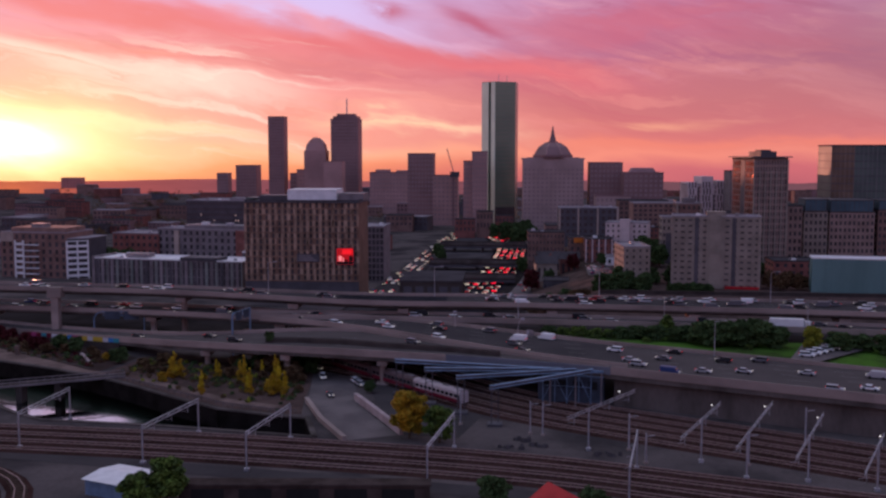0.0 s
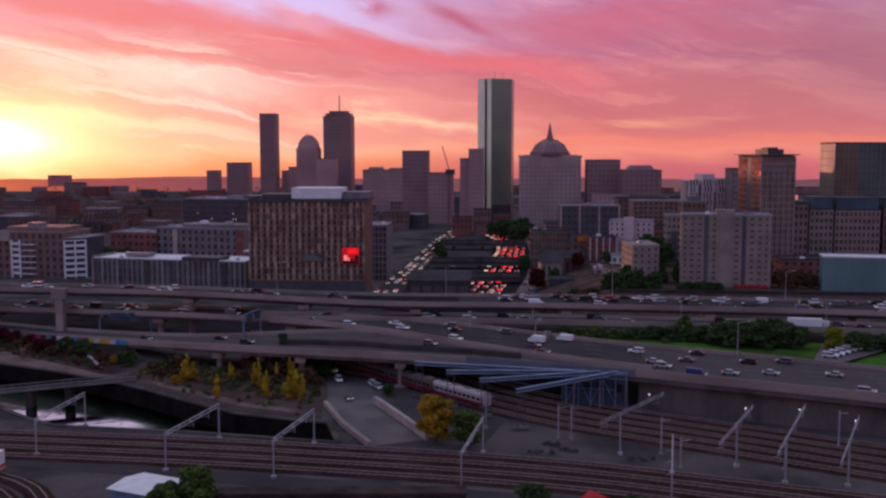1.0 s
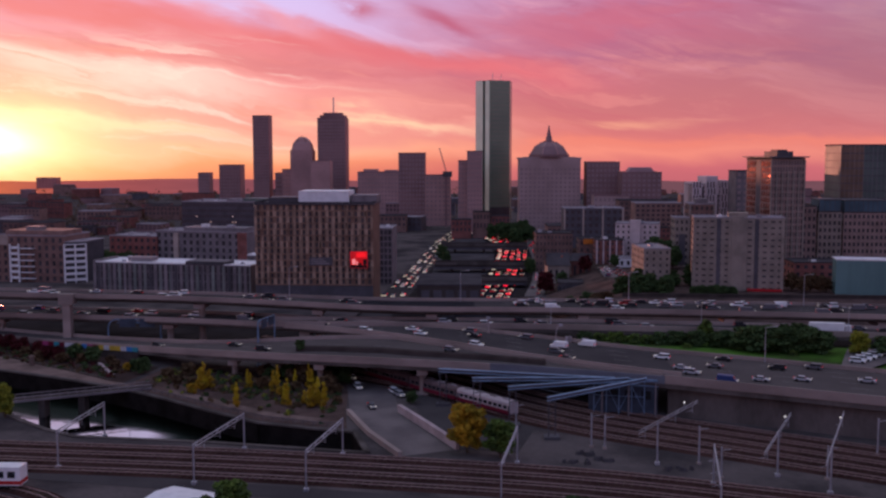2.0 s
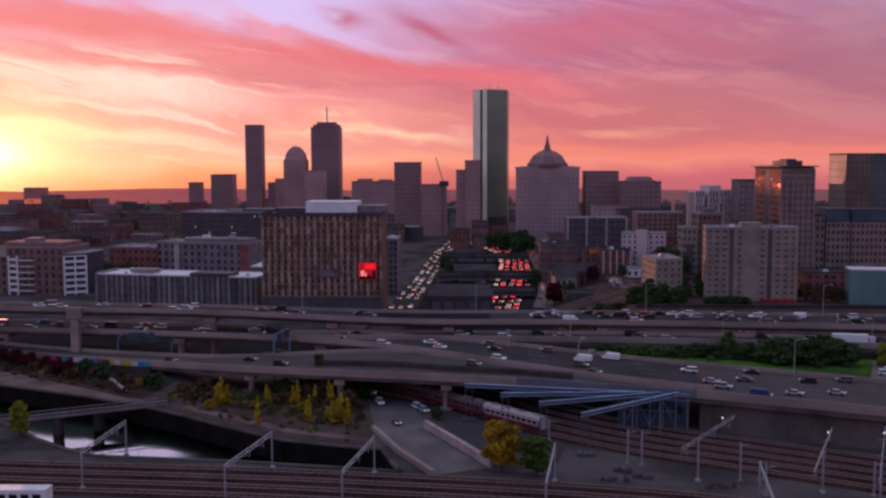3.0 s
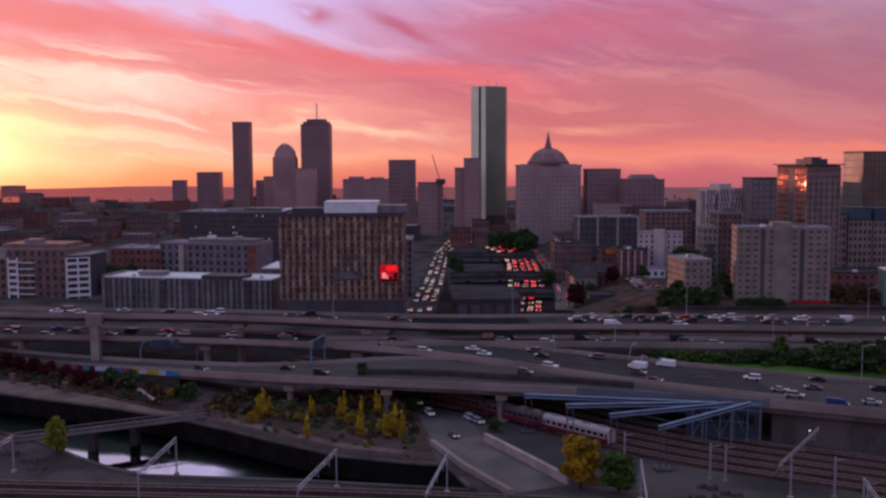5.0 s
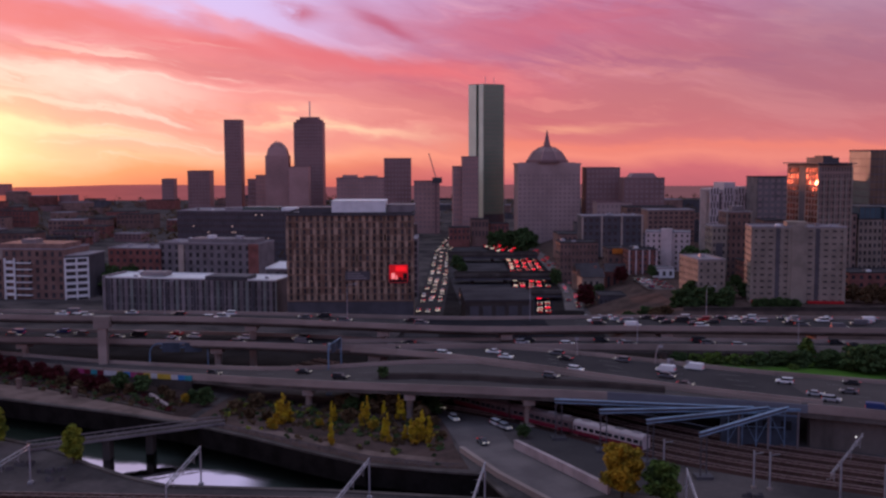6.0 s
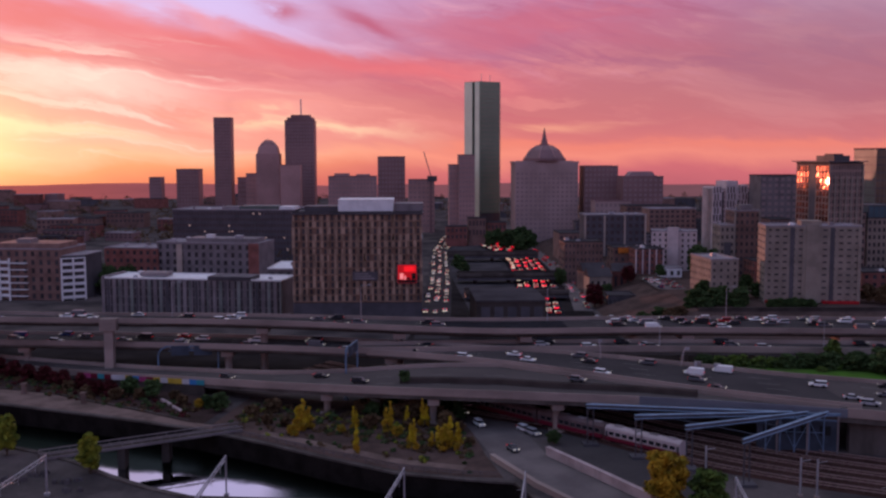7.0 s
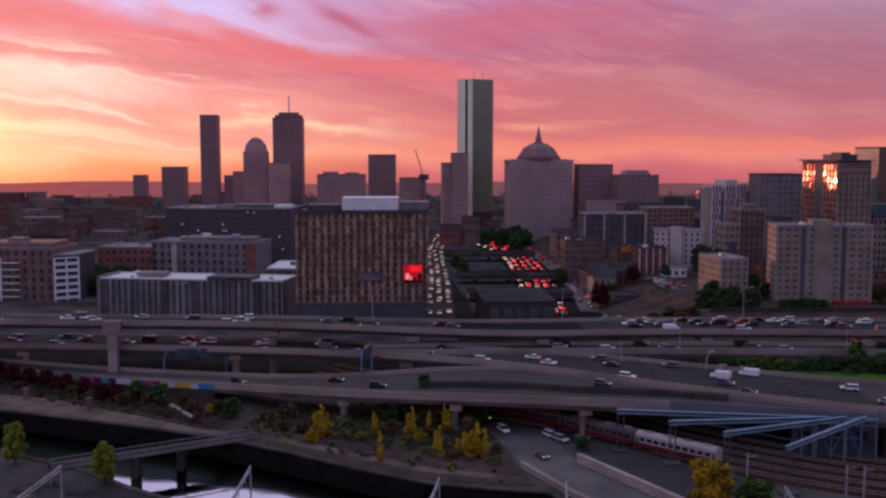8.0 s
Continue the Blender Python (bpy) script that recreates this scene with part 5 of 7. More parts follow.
def spire_tree(label, h, r, leaf, seed, stems, leaves=1800, size=0.3):
    """Several upright stems, each a ragged spire of leaves."""
    rng = random.Random(seed)
    t = thing("tree", label, "tree")
    bm, blobs = B(), []
    for k in range(stems):
        a, hk = k * 2.4, h * rng.uniform(0.6, 1.0) if k else h
        bx, by = (math.cos(a) * r * 0.7, math.sin(a) * r * 0.7) if k else (0, 0)
        limb(bm, (bx * 0.3, by * 0.3, -0.2), (bx, by, hk * 0.8), 0.12, 0.03, 6)
        for j in range(9):
            q = (j + 0.6) / 9
            w = r * 0.42 * (1 - q * 0.72) * rng.uniform(0.7, 1.2)
            blobs.append((bx + rng.uniform(-0.3, 0.3) * w * 2, by + rng.uniform(-0.3, 0.3) * w * 2, hk * (0.08 + 0.86 * q), w, hk * 0.09))
    part("trunk", bm, M["trunk"], t)
    bm = B()
    crown_mesh(bm, [b for b in blobs if b[2] > h * 0.3], int(leaves * 0.62), size, rng)
    crown_mesh(bm, [b for b in blobs if b[2] <= h * 0.3], int(leaves * 0.38), size, rng, 1)
    me = bpy.data.meshes.new("crown"); bm.to_mesh(me); bm.free(); me.materials.append(M[leaf]); me.materials.append(M["leaf_o"])
    new("crown", me).parent = t
    return t


plant_trees(spire_tree("young clump tree with bright yellow autumn leaves", 7.4, 2.6, "leaf_y", 1, 4, 2600), [(-80, 238.5, GZ, 0.95), (-50.6, 223, GZ, 0.95), (-52.8, 225.5, GZ, 0.62)])
plant_trees(tree("rusty low shrub under the yellow trees", 3.2, 2.0, "leaf_o", 31, leaves=900, name="shrub", trunk=0.05), [(-81.5, 234.5, GZ, 0.8), (-72, 236, GZ, 0.6), (-60.5, 233, GZ, 0.7), (-105, 258, GZ, 0.7)])
r0_ = random.Random(77)
plant_trees(tree("brown leafless scrub tree under the ramp", 4.2, 2.3, "leaf_b", 32, leaves=1300, trunk=0.06),
            [(-90 + 41 * q + 9 * d, 249 - 28 * q + 16 * d, GZ, 0.7 + 0.6 * r0_.random()) for q, d in ((r0_.random(), 0.55 + 0.6 * r0_.random()) for _ in range(13)) if -90 + 41 * q + 9 * d < -48 and not -84 < -90 + 41 * q + 9 * d < -66])
plant_trees(spire_tree("slender tree with yellow autumn leaves", 6.6, 1.5, "leaf_y", 2, 2, 1500), [(-57.4, 223.5, GZ, 0.95), (-62, 236, GZ, 1.0), (-68.4, 222.8, GZ, 0.85), (-55.3, 240.5, GZ, 0.9), (-69.6, 238.9, GZ, 0.75), (-58.5, 240, GZ, 0.7)])
plant_trees(tree("rounded tree turning orange by the road", 9.6, 4.2, "leaf_o", 3, leaves=5200, trunk=0.06), [(-17.5, 190, GZ, 1.0)])
plant_trees(tree("leafy green tree by the rails", 7.6, 3.6, "leaf_g", 4, leaves=4600, trunk=0.05), [(-11.5, 187, GZ, 1.0), (-52.5, 151, GZ, 1.05), (-56, 147, GZ, 0.85)])
plant_trees(tree("upright yellow-green tree on the bank", 7.8, 2.5, "leaf_yg", 16, leaves=3000, size=0.34, trunk=0.05), [(-115.4, 212.6, GZ, 1.0), (-134.5, 224.5, GZ, 1.05)])
plant_trees(tree("low dark green tree", 5.0, 3.0, "leaf_d", 5, leaves=1800, trunk=0.1), [(-1, 153, GZ, 1.0), (-34, 262, GZ, 0.9), (-30, 226, GZ, 0.6), (14, 148, GZ, 1.0)])
plant_trees(tree("shrub with dark red leaves", 3.6, 1.9, "leaf_r", 6, leaves=1100, name="shrub", trunk=0.05),
            [(-153.7, 289.2, GZ, 1.2), (-149, 286.6, GZ, 1.2), (-142.8, 281.9, GZ, 1.2), (-137.6, 279.5, GZ, 1.0), (-131.5, 272.6, GZ, 1.0), (-128.4, 271.6, GZ, 1.1), (-164, 296, GZ, 1.35), (-158.6, 292, GZ, 1.3), (-146, 284.6, GZ, 0.9), (-134.5, 276, GZ, 0.85), (-170, 299, GZ, 1.3)])
plant_trees(tree("dark green shrub on the bank", 3.6, 2.2, "leaf_d", 7, leaves=1100, name="shrub", trunk=0.05),
            [(-123.8, 272, GZ, 1.25), (-117.8, 268.6, GZ, 1.25), (-100, 255, GZ, 1.2), (-103.5, 259, GZ, 0.8), (-59, 250.5, 4.1, 0.75), (-175, 300, GZ, 1.3)])
plant_trees(tree("brown autumn scrub under the ramp", 2.2, 1.6, "leaf_b", 8, leaves=700, name="shrub", trunk=0.05),
            [(-88, 244, GZ, 1.0), (-84, 242, GZ, 0.9), (-66, 240, GZ, 1.3), (-58, 238, GZ, 1), (-46.5, 226, GZ, 0.8), (-92, 250, GZ, 1.2), (-48, 236, GZ, 1.0),
             (-68, 252, GZ, 1.5), (-60, 247, GZ, 1.6), (-52, 245, GZ, 1.5), (-88, 254, GZ, 1.4), (-112, 266, GZ, 1.1), (-120.5, 268, GZ, 1.2), (-126, 268, GZ, 1.2), (-134, 272, GZ, 1.1), (-140, 277.5, GZ, 1.1), (-109.5, 262, GZ, 1.0)])
plant_trees(tree("dark green brush deep under the ramp", 4.4, 2.6, "leaf_d", 36, leaves=1500, name="shrub", trunk=0.04),
            [(-66, 249, GZ, 0.8), (-62, 250, GZ, 0.9), (-52, 249, GZ, 1.0), (-49, 252, GZ, 1.1), (-54, 252, GZ, 0.9), (-47.5, 246, GZ, 0.8)])
plant_trees(tree("big dark rounded bush", 9.0, 6.0, "leaf_d", 9, leaves=6500, size=0.5, name="shrub", trunk=0.03),
            [(36, 352, 1.5, 1.0), (44, 354, 3, 0.9), (50, 352, 3.4, 0.8), (17, 345, -1.5, 0.62), (23, 347, 0, 0.6), (58.6, 347, 4.2, 0.38), (61, 346.6, 4.2, 0.42), (63.6, 346.4, 4.2, 0.4), (66.2, 346.4, 4.2, 0.43), (68.8, 346, 4.2, 0.4), (71.4, 346, 4.2, 0.38)])
plant_trees(tree("dense dark bush on the grass bank", 5.0, 4.0, "leaf_d", 10, leaves=4500, size=0.4, name="shrub", trunk=0.03),
            [(52, 258, 2.8, 1.25), (56, 256.5, 2.8, 1.45), (60.5, 257, 2.8, 1.4), (65, 255.5, 2.8, 1.5), (69, 255, 2.8, 1.2), (32, 266, 2.6, 0.75), (36.5, 265, 2.6, 0.85), (41, 263.5, 2.8, 0.9), (46, 262, 2.8, 0.85), (13, 270, 2.2, 0.7), (49, 266, 2.8, 0.8), (84, 250, 2.8, 1.1), (95, 248, 2.8, 1.1), (90, 252, 2.8, 0.9)])
plant_trees(tree("low bright green brush on the bank", 3.4, 3.0, "leaf_g", 33, leaves=2200, size=0.36, name="shrub", trunk=0.03),
            [(17, 269, 2.4, 0.9), (21, 268, 2.5, 1.05), (25.5, 266.5, 2.6, 0.9), (29, 267, 2.6, 0.8), (38, 260.5, 2.7, 0.5), (62, 251.5, 2.8, 0.5)])
plant_trees(tree("upright green tree on the bank behind the bushes", 7.0, 2.6, "leaf_g", 34, leaves=2600, size=0.36, trunk=0.05), [(45, 270.5, 2.4, 0.95)])
plant_trees(tree("olive tree turning brown on the bank", 7.2, 3.2, "leaf_yg", 35, leaves=3000, size=0.38, trunk=0.06), [(77.5, 250.5, 2.9, 0.95)])
plant_trees(tree("tall green tree between the roads", 9.0, 4.0, "leaf_d", 12, leaves=2400, size=0.4), [(-31.5, 505, GZ, 1.1), (-29.5, 496, GZ, 0.8), (20, 415, GZ, 0.8), (22, 446, GZ, 0.6), (25, 490, GZ, 0.7), (42, 420, 4.6, 0.7), (10, 640, GZ, 1.3), (16, 652, GZ, 1.4), (2, 660, GZ, 1.2)])

plant_trees(tree("dark red autumn tree beside the houses", 8.0, 4.2, "leaf_r", 38, leaves=2600, size=0.42, trunk=0.1), [(12.5, 400, GZ, 1.15), (30.5, 424, 3.0, 0.9)])
plant_trees(tree("brown and olive autumn tree beside the hall", 6.5, 3.4, "leaf_b", 39, leaves=2200, size=0.4, trunk=0.08), [(97, 352, 4.6, 0.9), (100, 354, 4.6, 1.05), (103, 352.5, 4.6, 0.95), (105.5, 354, 4.6, 0.8), (94.5, 356, 4.6, 1.0)])
plant_trees(tree("leafy green city tree among the blocks", 9.0, 4.0, "leaf_d", 40, leaves=2400, size=0.45, trunk=0.08),
            [(60, 425, 4.6, 1.0), (64, 428, 4.6, 1.3), (66, 420, 4.6, 1.1), (61, 434, 4.6, 1.4), (10, 462, GZ, 0.9), (22, 480, GZ, 1.1), (9, 600, GZ, 1.3), (14, 610, GZ, 1.5), (4, 625, GZ, 1.4), (-4, 640, GZ, 1.2), (19, 628, GZ, 1.3)])
plant_trees(tree("dark leafy tree between the housing blocks", 10.0, 4.6, "leaf_d", 37, leaves=3000, size=0.45, trunk=0.1),
            [(-178, 446, GZ, 1.1), (-171, 449, GZ, 1.25), (-186, 448, GZ, 1.0), (-166, 447, GZ, 0.9), (-181, 455, GZ, 1.2), (-106, 410, GZ, 0.7)])
r_ = random.Random(8)
plant_trees(tree("small dark street tree among the buildings", 6.0, 3.2, "leaf_d", 14, leaves=1500, size=0.5, trunk=0.1),
            [(r_.uniform(42, 62), r_.uniform(366, 376), 4.4, r_.uniform(0.7, 1.2)) for _ in range(12)] + [(r_.uniform(60, 140), r_.uniform(392, 398), 4.5, r_.uniform(0.6, 1.0)) for _ in range(10)])
plant_trees(tree("brown autumn shrub on the slope", 2.6, 2.4, "leaf_b", 15, leaves=700, size=0.4, name="shrub", trunk=0.05),
            [(12 + k * 1.4 + r_.uniform(-2, 2), 336 + k * 0.5 + r_.uniform(-2, 6), -2.0 + k * 0.4, r_.uniform(0.8, 1.3)) for k in range(14)])

# autumn undergrowth over the banks, too thick to pick apart
bm = B(); ru = random.Random(41)
for k in range(640):
    q, d = ru.random(), ru.random()
    if k % 3:
        d = 0.35 + 0.65 * d if ru.random() < 0.7 else d
        x, y = -98 + 52 * q + 6 * d, 240 - 33 * q + 24 * d
        if x > -46.5 or y < 207.5 + max(0, -x - 50) * 0.72:
            continue
    else:
        x, y = -165 + 60 * q + 2 * d, 285.5 - 37 * q + 10 * d
    r = ru.uniform(0.3, 0.9)
    crown_mesh(bm, [(x, y, GZ + r * 0.45, r, r * 0.7)], 46, 0.26, ru, ru.choice((0, 0, 0, 0, 1, 1, 1, 2) if k % 3 else (0, 0, 0, 1, 1, 3)))
me = bpy.data.meshes.new("undergrowth"); bm.to_mesh(me); bm.free()
for k in ("leaf_b", "leaf_d", "leaf_yg", "leaf_r"):
    me.materials.append(M[k])
tagged(new("undergrowth", me), "low brown and green autumn undergrowth on the banks", "undergrowth", "", "stuff")

# far street trees and gardens, too many to count
bm = B(); r_ = random.Random(5)
for k in range(520):
    y = r_.uniform(480, 1360)
    x = r_.uniform(-0.45, 0.45) * y - 20
    if -75 < x < 25 and y < 740:
        continue
    s = r_.uniform(3, 6)
    crown_mesh(bm, [(x, y, GZ + s * 0.9, s, s * 0.9), (x + s, y, GZ + s * 0.6, s * 0.8, s * 0.6)], 40, 1.1, r_)
me = bpy.data.meshes.new("street_trees"); bm.to_mesh(me); bm.free(); me.materials.append(M["leaf_b"])
tagged(new("street_trees", me), "brown autumn street trees among the far city blocks", "trees", "", "stuff")

# ---------------- vehicles ----------------
PAINT = {
    "white": mat("white_car_paint", (0.72, 0.72, 0.74), 0.5, 0.0, var=0.08, bump=0, spec=0.5),
    "silver": mat("silver_car_paint", (0.42, 0.42, 0.45), 0.5, 0.4, var=0.08, bump=0),
    "grey": mat("grey_car_paint", (0.13, 0.13, 0.15), 0.35, 0.3, var=0.08, bump=0),
    "black": mat("black_car_paint", (0.025, 0.025, 0.03), 0.3, 0.0, var=0.08, bump=0),
    "red": mat("red_car_paint", (0.4, 0.02, 0.025), 0.35, 0.0, var=0.08, bump=0),
    "blue": mat("blue_car_paint", (0.03, 0.05, 0.15), 0.35, 0.0, var=0.08, bump=0),
}
M["dimhead"] = glow("dim_head_lamp", (1.0, 0.9, 0.75), 0.35)
M["dimtail"] = glow("dim_tail_lamp", (1.0, 0.03, 0.03), 0.15)
SHAPES = {
    "sedan": (4.6, 1.8, [(-2.3, 0.35), (2.3, 0.35), (2.3, 0.75), (1.2, 0.95), (-1.7, 0.98), (-2.3, 0.85)], [(-1.8, 0.95), (1.15, 0.93), (0.45, 1.42), (-1.0, 1.45)]),
    "suv": (4.8, 1.9, [(-2.4, 0.4), (2.4, 0.4), (2.4, 0.95), (1.3, 1.1), (-2.35, 1.12)], [(-2.3, 1.1), (1.25, 1.08), (0.65, 1.72), (-2.1, 1.75)]),
    "van": (5.6, 2.0, [(-2.8, 0.4), (2.8, 0.4), (2.8, 1.0), (2.0, 1.25), (1.5, 2.2), (-2.8, 2.25)], [(1.52, 1.3), (2.02, 1.3), (1.58, 2.05), (1.2, 2.05)]),
}


CAR = 0.75


def side_prism(bm, prof, w):
    n = len(prof)
    a = [bm.verts.new((x, -w / 2, z)) for x, z in prof]
    b = [bm.verts.new((x, w / 2, z)) for x, z in prof]
    for i in range(n):
        bm.faces.new((a[i], a[(i + 1) % n], b[(i + 1) % n], b[i]))
    bm.faces.new(a[::-1]); bm.faces.new(b)


def wheel(parent, x, y, r=0.33):
    bm = B()
    pts = [(x + r * math.cos(2 * math.pi * i / 10), r + r * math.sin(2 * math.pi * i / 10)) for i in range(10)]
    a = [bm.verts.new((px_, y - 0.11, pz)) for px_, pz in pts]; b = [bm.verts.new((px_, y + 0.11, pz)) for px_, pz in pts]
    for i in range(10):
        bm.faces.new((a[i], a[(i + 1) % 10], b[(i + 1) % 10], b[i]))
    bm.faces.new(a[::-1]); bm.faces.new(b)
    part("wheel", bm, M["rubber"], parent)


def make_car(kind, colour, head="dimhead", tail="dimtail", big=1.0):
    length, w, body, cabin = SHAPES[kind]
    length, w = length * CAR, w * CAR
    body, cabin = [(a * CAR, b * CAR) for a, b in body], [(a * CAR, b * CAR) for a, b in cabin]
    c = thing("car" if kind != "van" else "van", f"{colour} {kind} driving in evening traffic on the highway" if kind != "van" else f"{colour} panel van in traffic on the highway", "car" if kind != "van" else "van", group="highway traffic")
    bm = B(); side_prism(bm, body, w); bmesh.ops.bevel(bm, geom=bm.edges[:], offset=0.06, segments=1, affect="EDGES"); body_ = part("body", bm, PAINT[colour], c)
    bm = B(); side_prism(bm, cabin, w - 0.22); part("cabin_glass", bm, M["carglass"], c)
    if kind != "van":
        xs = [p[0] for p in cabin[2:]]; z = cabin[2][1]
        bm = B(); box(bm, min(xs) - 0.05, max(xs) + 0.05, -w / 2 + 0.12, w / 2 - 0.12, z + 0.003, z + 0.07); part("roof", bm, PAINT[colour], c)
    for x in (-length * 0.31, length * 0.31) if big == 1.0 else ():
        for y in (-w / 2 + 0.06, w / 2 - 0.06):
            wheel(c, x, y, 0.3)
    s = 0.09 * big
    for y in (-w * 0.34, w * 0.34):
        bm = B(); box(bm, length / 2 - 0.02, length / 2 + 0.05, y - 2 * s, y + 2 * s, 0.62, 0.62 + 2 * s); part("headlight", bm, M[head], body_)
        bm = B(); box(bm, -length / 2 - 0.05, -length / 2 + 0.02, y - 2 * s, y + 2 * s, 0.68, 0.68 + 2 * s); part("taillight", bm, M[tail], body_)
    return c


CARS = {}


def put_car(kind, colour, x, y, z, turn, **kw):
    key = (kind, colour, *sorted(kw.items()))
    m = pose(x, y, z + 0.01, 0, 0, turn)
    if key not in CARS:
        CARS[key] = make_car(kind, colour, **kw)
        CARS[key].matrix_basis = m
        return CARS[key]
    return copy_thing(CARS[key], m)


PALETTE = ["white"] * 5 + ["silver"] * 3 + ["grey"] * 5 + ["black"] * 6 + ["red"] + ["blue"]


def traffic(st, lanes, x0, x1, gap, seed, **kw):
    """Cars in lanes along a deck: lanes are (share from near to far edge, +1 heading right or -1 left)."""
    rng = random.Random(seed)
    for q, way in lanes:
        x = x0 + rng.uniform(0, gap)
        while x < x1:
            n, f, z = deck_at(st, x)
            n2, f2, _ = deck_at(st, x + 2)
            y, y2 = n + (f - n) * q, n2 + (f2 - n2) * q
            turn = math.degrees(math.atan2(y2 - y, 2)) + (0 if way > 0 else 180)
            put_car(rng.choice(("sedan", "sedan", "sedan", "suv", "suv", "van") if rng.random() < 0.8 else ("suv",)), rng.choice(PALETTE), x, y, z, turn, **kw)
            x += gap * rng.uniform(0.45, 1.7) + 6


traffic(ST_D, [(0.16, 1), (0.38, 1), (0.62, -1), (0.86, -1)], -185, -50, 19, 1, big=1.01)
traffic(ST_D, [(0.16, 1), (0.38, 1), (0.62, -1), (0.86, -1)], -12, 150, 19, 15, big=1.01)
traffic(ST_D, [(0.74, -1), (0.93, -1)], 2, 150, 4, 9, big=1.01)
traffic(ST_D, [(0.5, -1)], 2, 150, 8, 12, big=1.01)
traffic(ST_E, [(0.2, 1), (0.5, 1), (0.8, 1)], -30, 130, 18, 2)
traffic(ST_C, [(0.12, 1), (0.36, 1), (0.62, -1), (0.86, -1)], -180, 22, 18, 3, big=1.01)
traffic(ST_A, [(0.35, 1), (0.7, 1)], -110, -42, 40, 4)
traffic(ST_B, [(0.1, 1), (0.26, 1), (0.4, 1), (0.57, -1), (0.72, -1), (0.88, -1)], 27, 110, 15, 5)
traffic(ST_G, [(0.75, 1)], -36, -14, 18, 6)

truck = thing("lorry", "white box trailer lorry on the ramp", "lorry", (77, deck_at(ST_E, 77)[0], deck_at(ST_E, 77)[2]), -9)
truck.scale = (0.7, 0.7, 0.7)
bm = B(); box(bm, -6.5, 6, 2.2, 4.7, 1.0, 3.9); part("trailer", bm, M["white"], truck)
bm = B(); box(bm, 6.4, 8.4, 2.3, 4.6, 0.6, 3.1); part("cab", bm, M["white"], truck)
bm = B(); box(bm, 8.38, 8.45, 2.5, 4.4, 1.8, 2.8); part("windscreen", bm, M["carglass"], truck)
for x in (-5, -3.6, 5.0, 7.4):
    for y in (2.35, 4.55):
        wheel(truck, x, y, 0.5)

# ---------------- the sunken turnpike with its jam ----------------
def ribbon(name, mid, width, z, material, label, category="road"):
    bm = B(); prev = None
    pts = [Vector(p) for p in mid]
    for i, p in enumerate(pts):
        d = (pts[min(i + 1, len(pts) - 1)] - pts[max(i - 1, 0)]).normalized()
        s = Vector((-d.y, d.x)) * width / 2
        cur = [bm.verts.new((*(p - s), z)), bm.verts.new((*(p + s), z))]
        if prev:
            bm.faces.new((prev[0], cur[0], cur[1], prev[1]))
        prev = cur
    ob = part(name, bm, material)
    for f in ob.data.polygons:
        if f.normal.z < 0:
            ob.data.flip_normals(); break
    return tagged(ob, label, category, "", "structure")


IN_ROAD = [(-50, 340), (-46, 405), (-40.5, 500), (-35.5, 618), (-24, 725), (0, 900)]
OUT_ROAD = [(-14, 340), (-9, 400), (-3, 440), (2, 494), (6, 560), (7, 610), (-3, 670), (-18, 730)]
SIDE_ROAD = [(7, 392), (13, 440), (17, 494), (19, 541), (20, 599), (18, 645), (4, 690)]
ribbon("road", IN_ROAD, 11, GZ + 0.05, M["asphalt"], "city road with queue of headlights")
ribbon("road", OUT_ROAD, 18, GZ + 0.09, M["tar"], "sunken turnpike with queue of tail lights")
ribbon("road", SIDE_ROAD, 7, GZ + 0.13, M["oldroad"], "frontage road beside the turnpike")


def along(path, s):
    pts = [Vector(p) for p in path]
    for a, b in zip(pts, pts[1:]):
        d = (b - a).length
        if s <= d:
            return a + (b - a) * s / d, math.degrees(math.atan2(b.y - a.y, b.x - a.x))
        s -= d
    return pts[-1], 90


FAR_BM, FAR_SLOTS = B(), ["white", "silver", "grey", "black", "red", "blue"]


def far_car(colour, x, y, z, turn, tail, big):
    """A car of the distant queue, joined with the others: body, glasshouse, roof and lamps."""
    n = len(FAR_BM.verts)
    k = FAR_SLOTS.index(colour)
    box(FAR_BM, -1.75, 1.75, -0.68, 0.68, 0.25, 0.75, k)
    box(FAR_BM, -1.3, 0.7, -0.6, 0.6, 0.754, 1.1, 6)
    box(FAR_BM, -1.1, 0.4, -0.55, 0.55, 1.104, 1.18, k)
    s = 0.09 * big
    for yy in (-0.46, 0.46):
        box(FAR_BM, 1.73, 1.8, yy - 2 * s, yy + 2 * s, 0.5, 0.5 + 2 * s, 7)
        box(FAR_BM, -1.8, -1.73, yy - 2 * s, yy + 2 * s, 0.55, 0.55 + 2 * s, tail)
    FAR_BM.verts.ensure_lookup_table()
    m = pose(x, y, z, 0, 0, turn)
    for v in FAR_BM.verts[n:]:
        v.co = m @ v.co


def queue_car(kind, colour, x, y, z, turn, head, tail, big):
    if y < 432:
        put_car(kind, colour, x, y, z, turn, head=head, tail=tail, big=big)
    else:
        far_car(colour, x, y, z, turn, 8 if tail == "taillight" else 9, big)


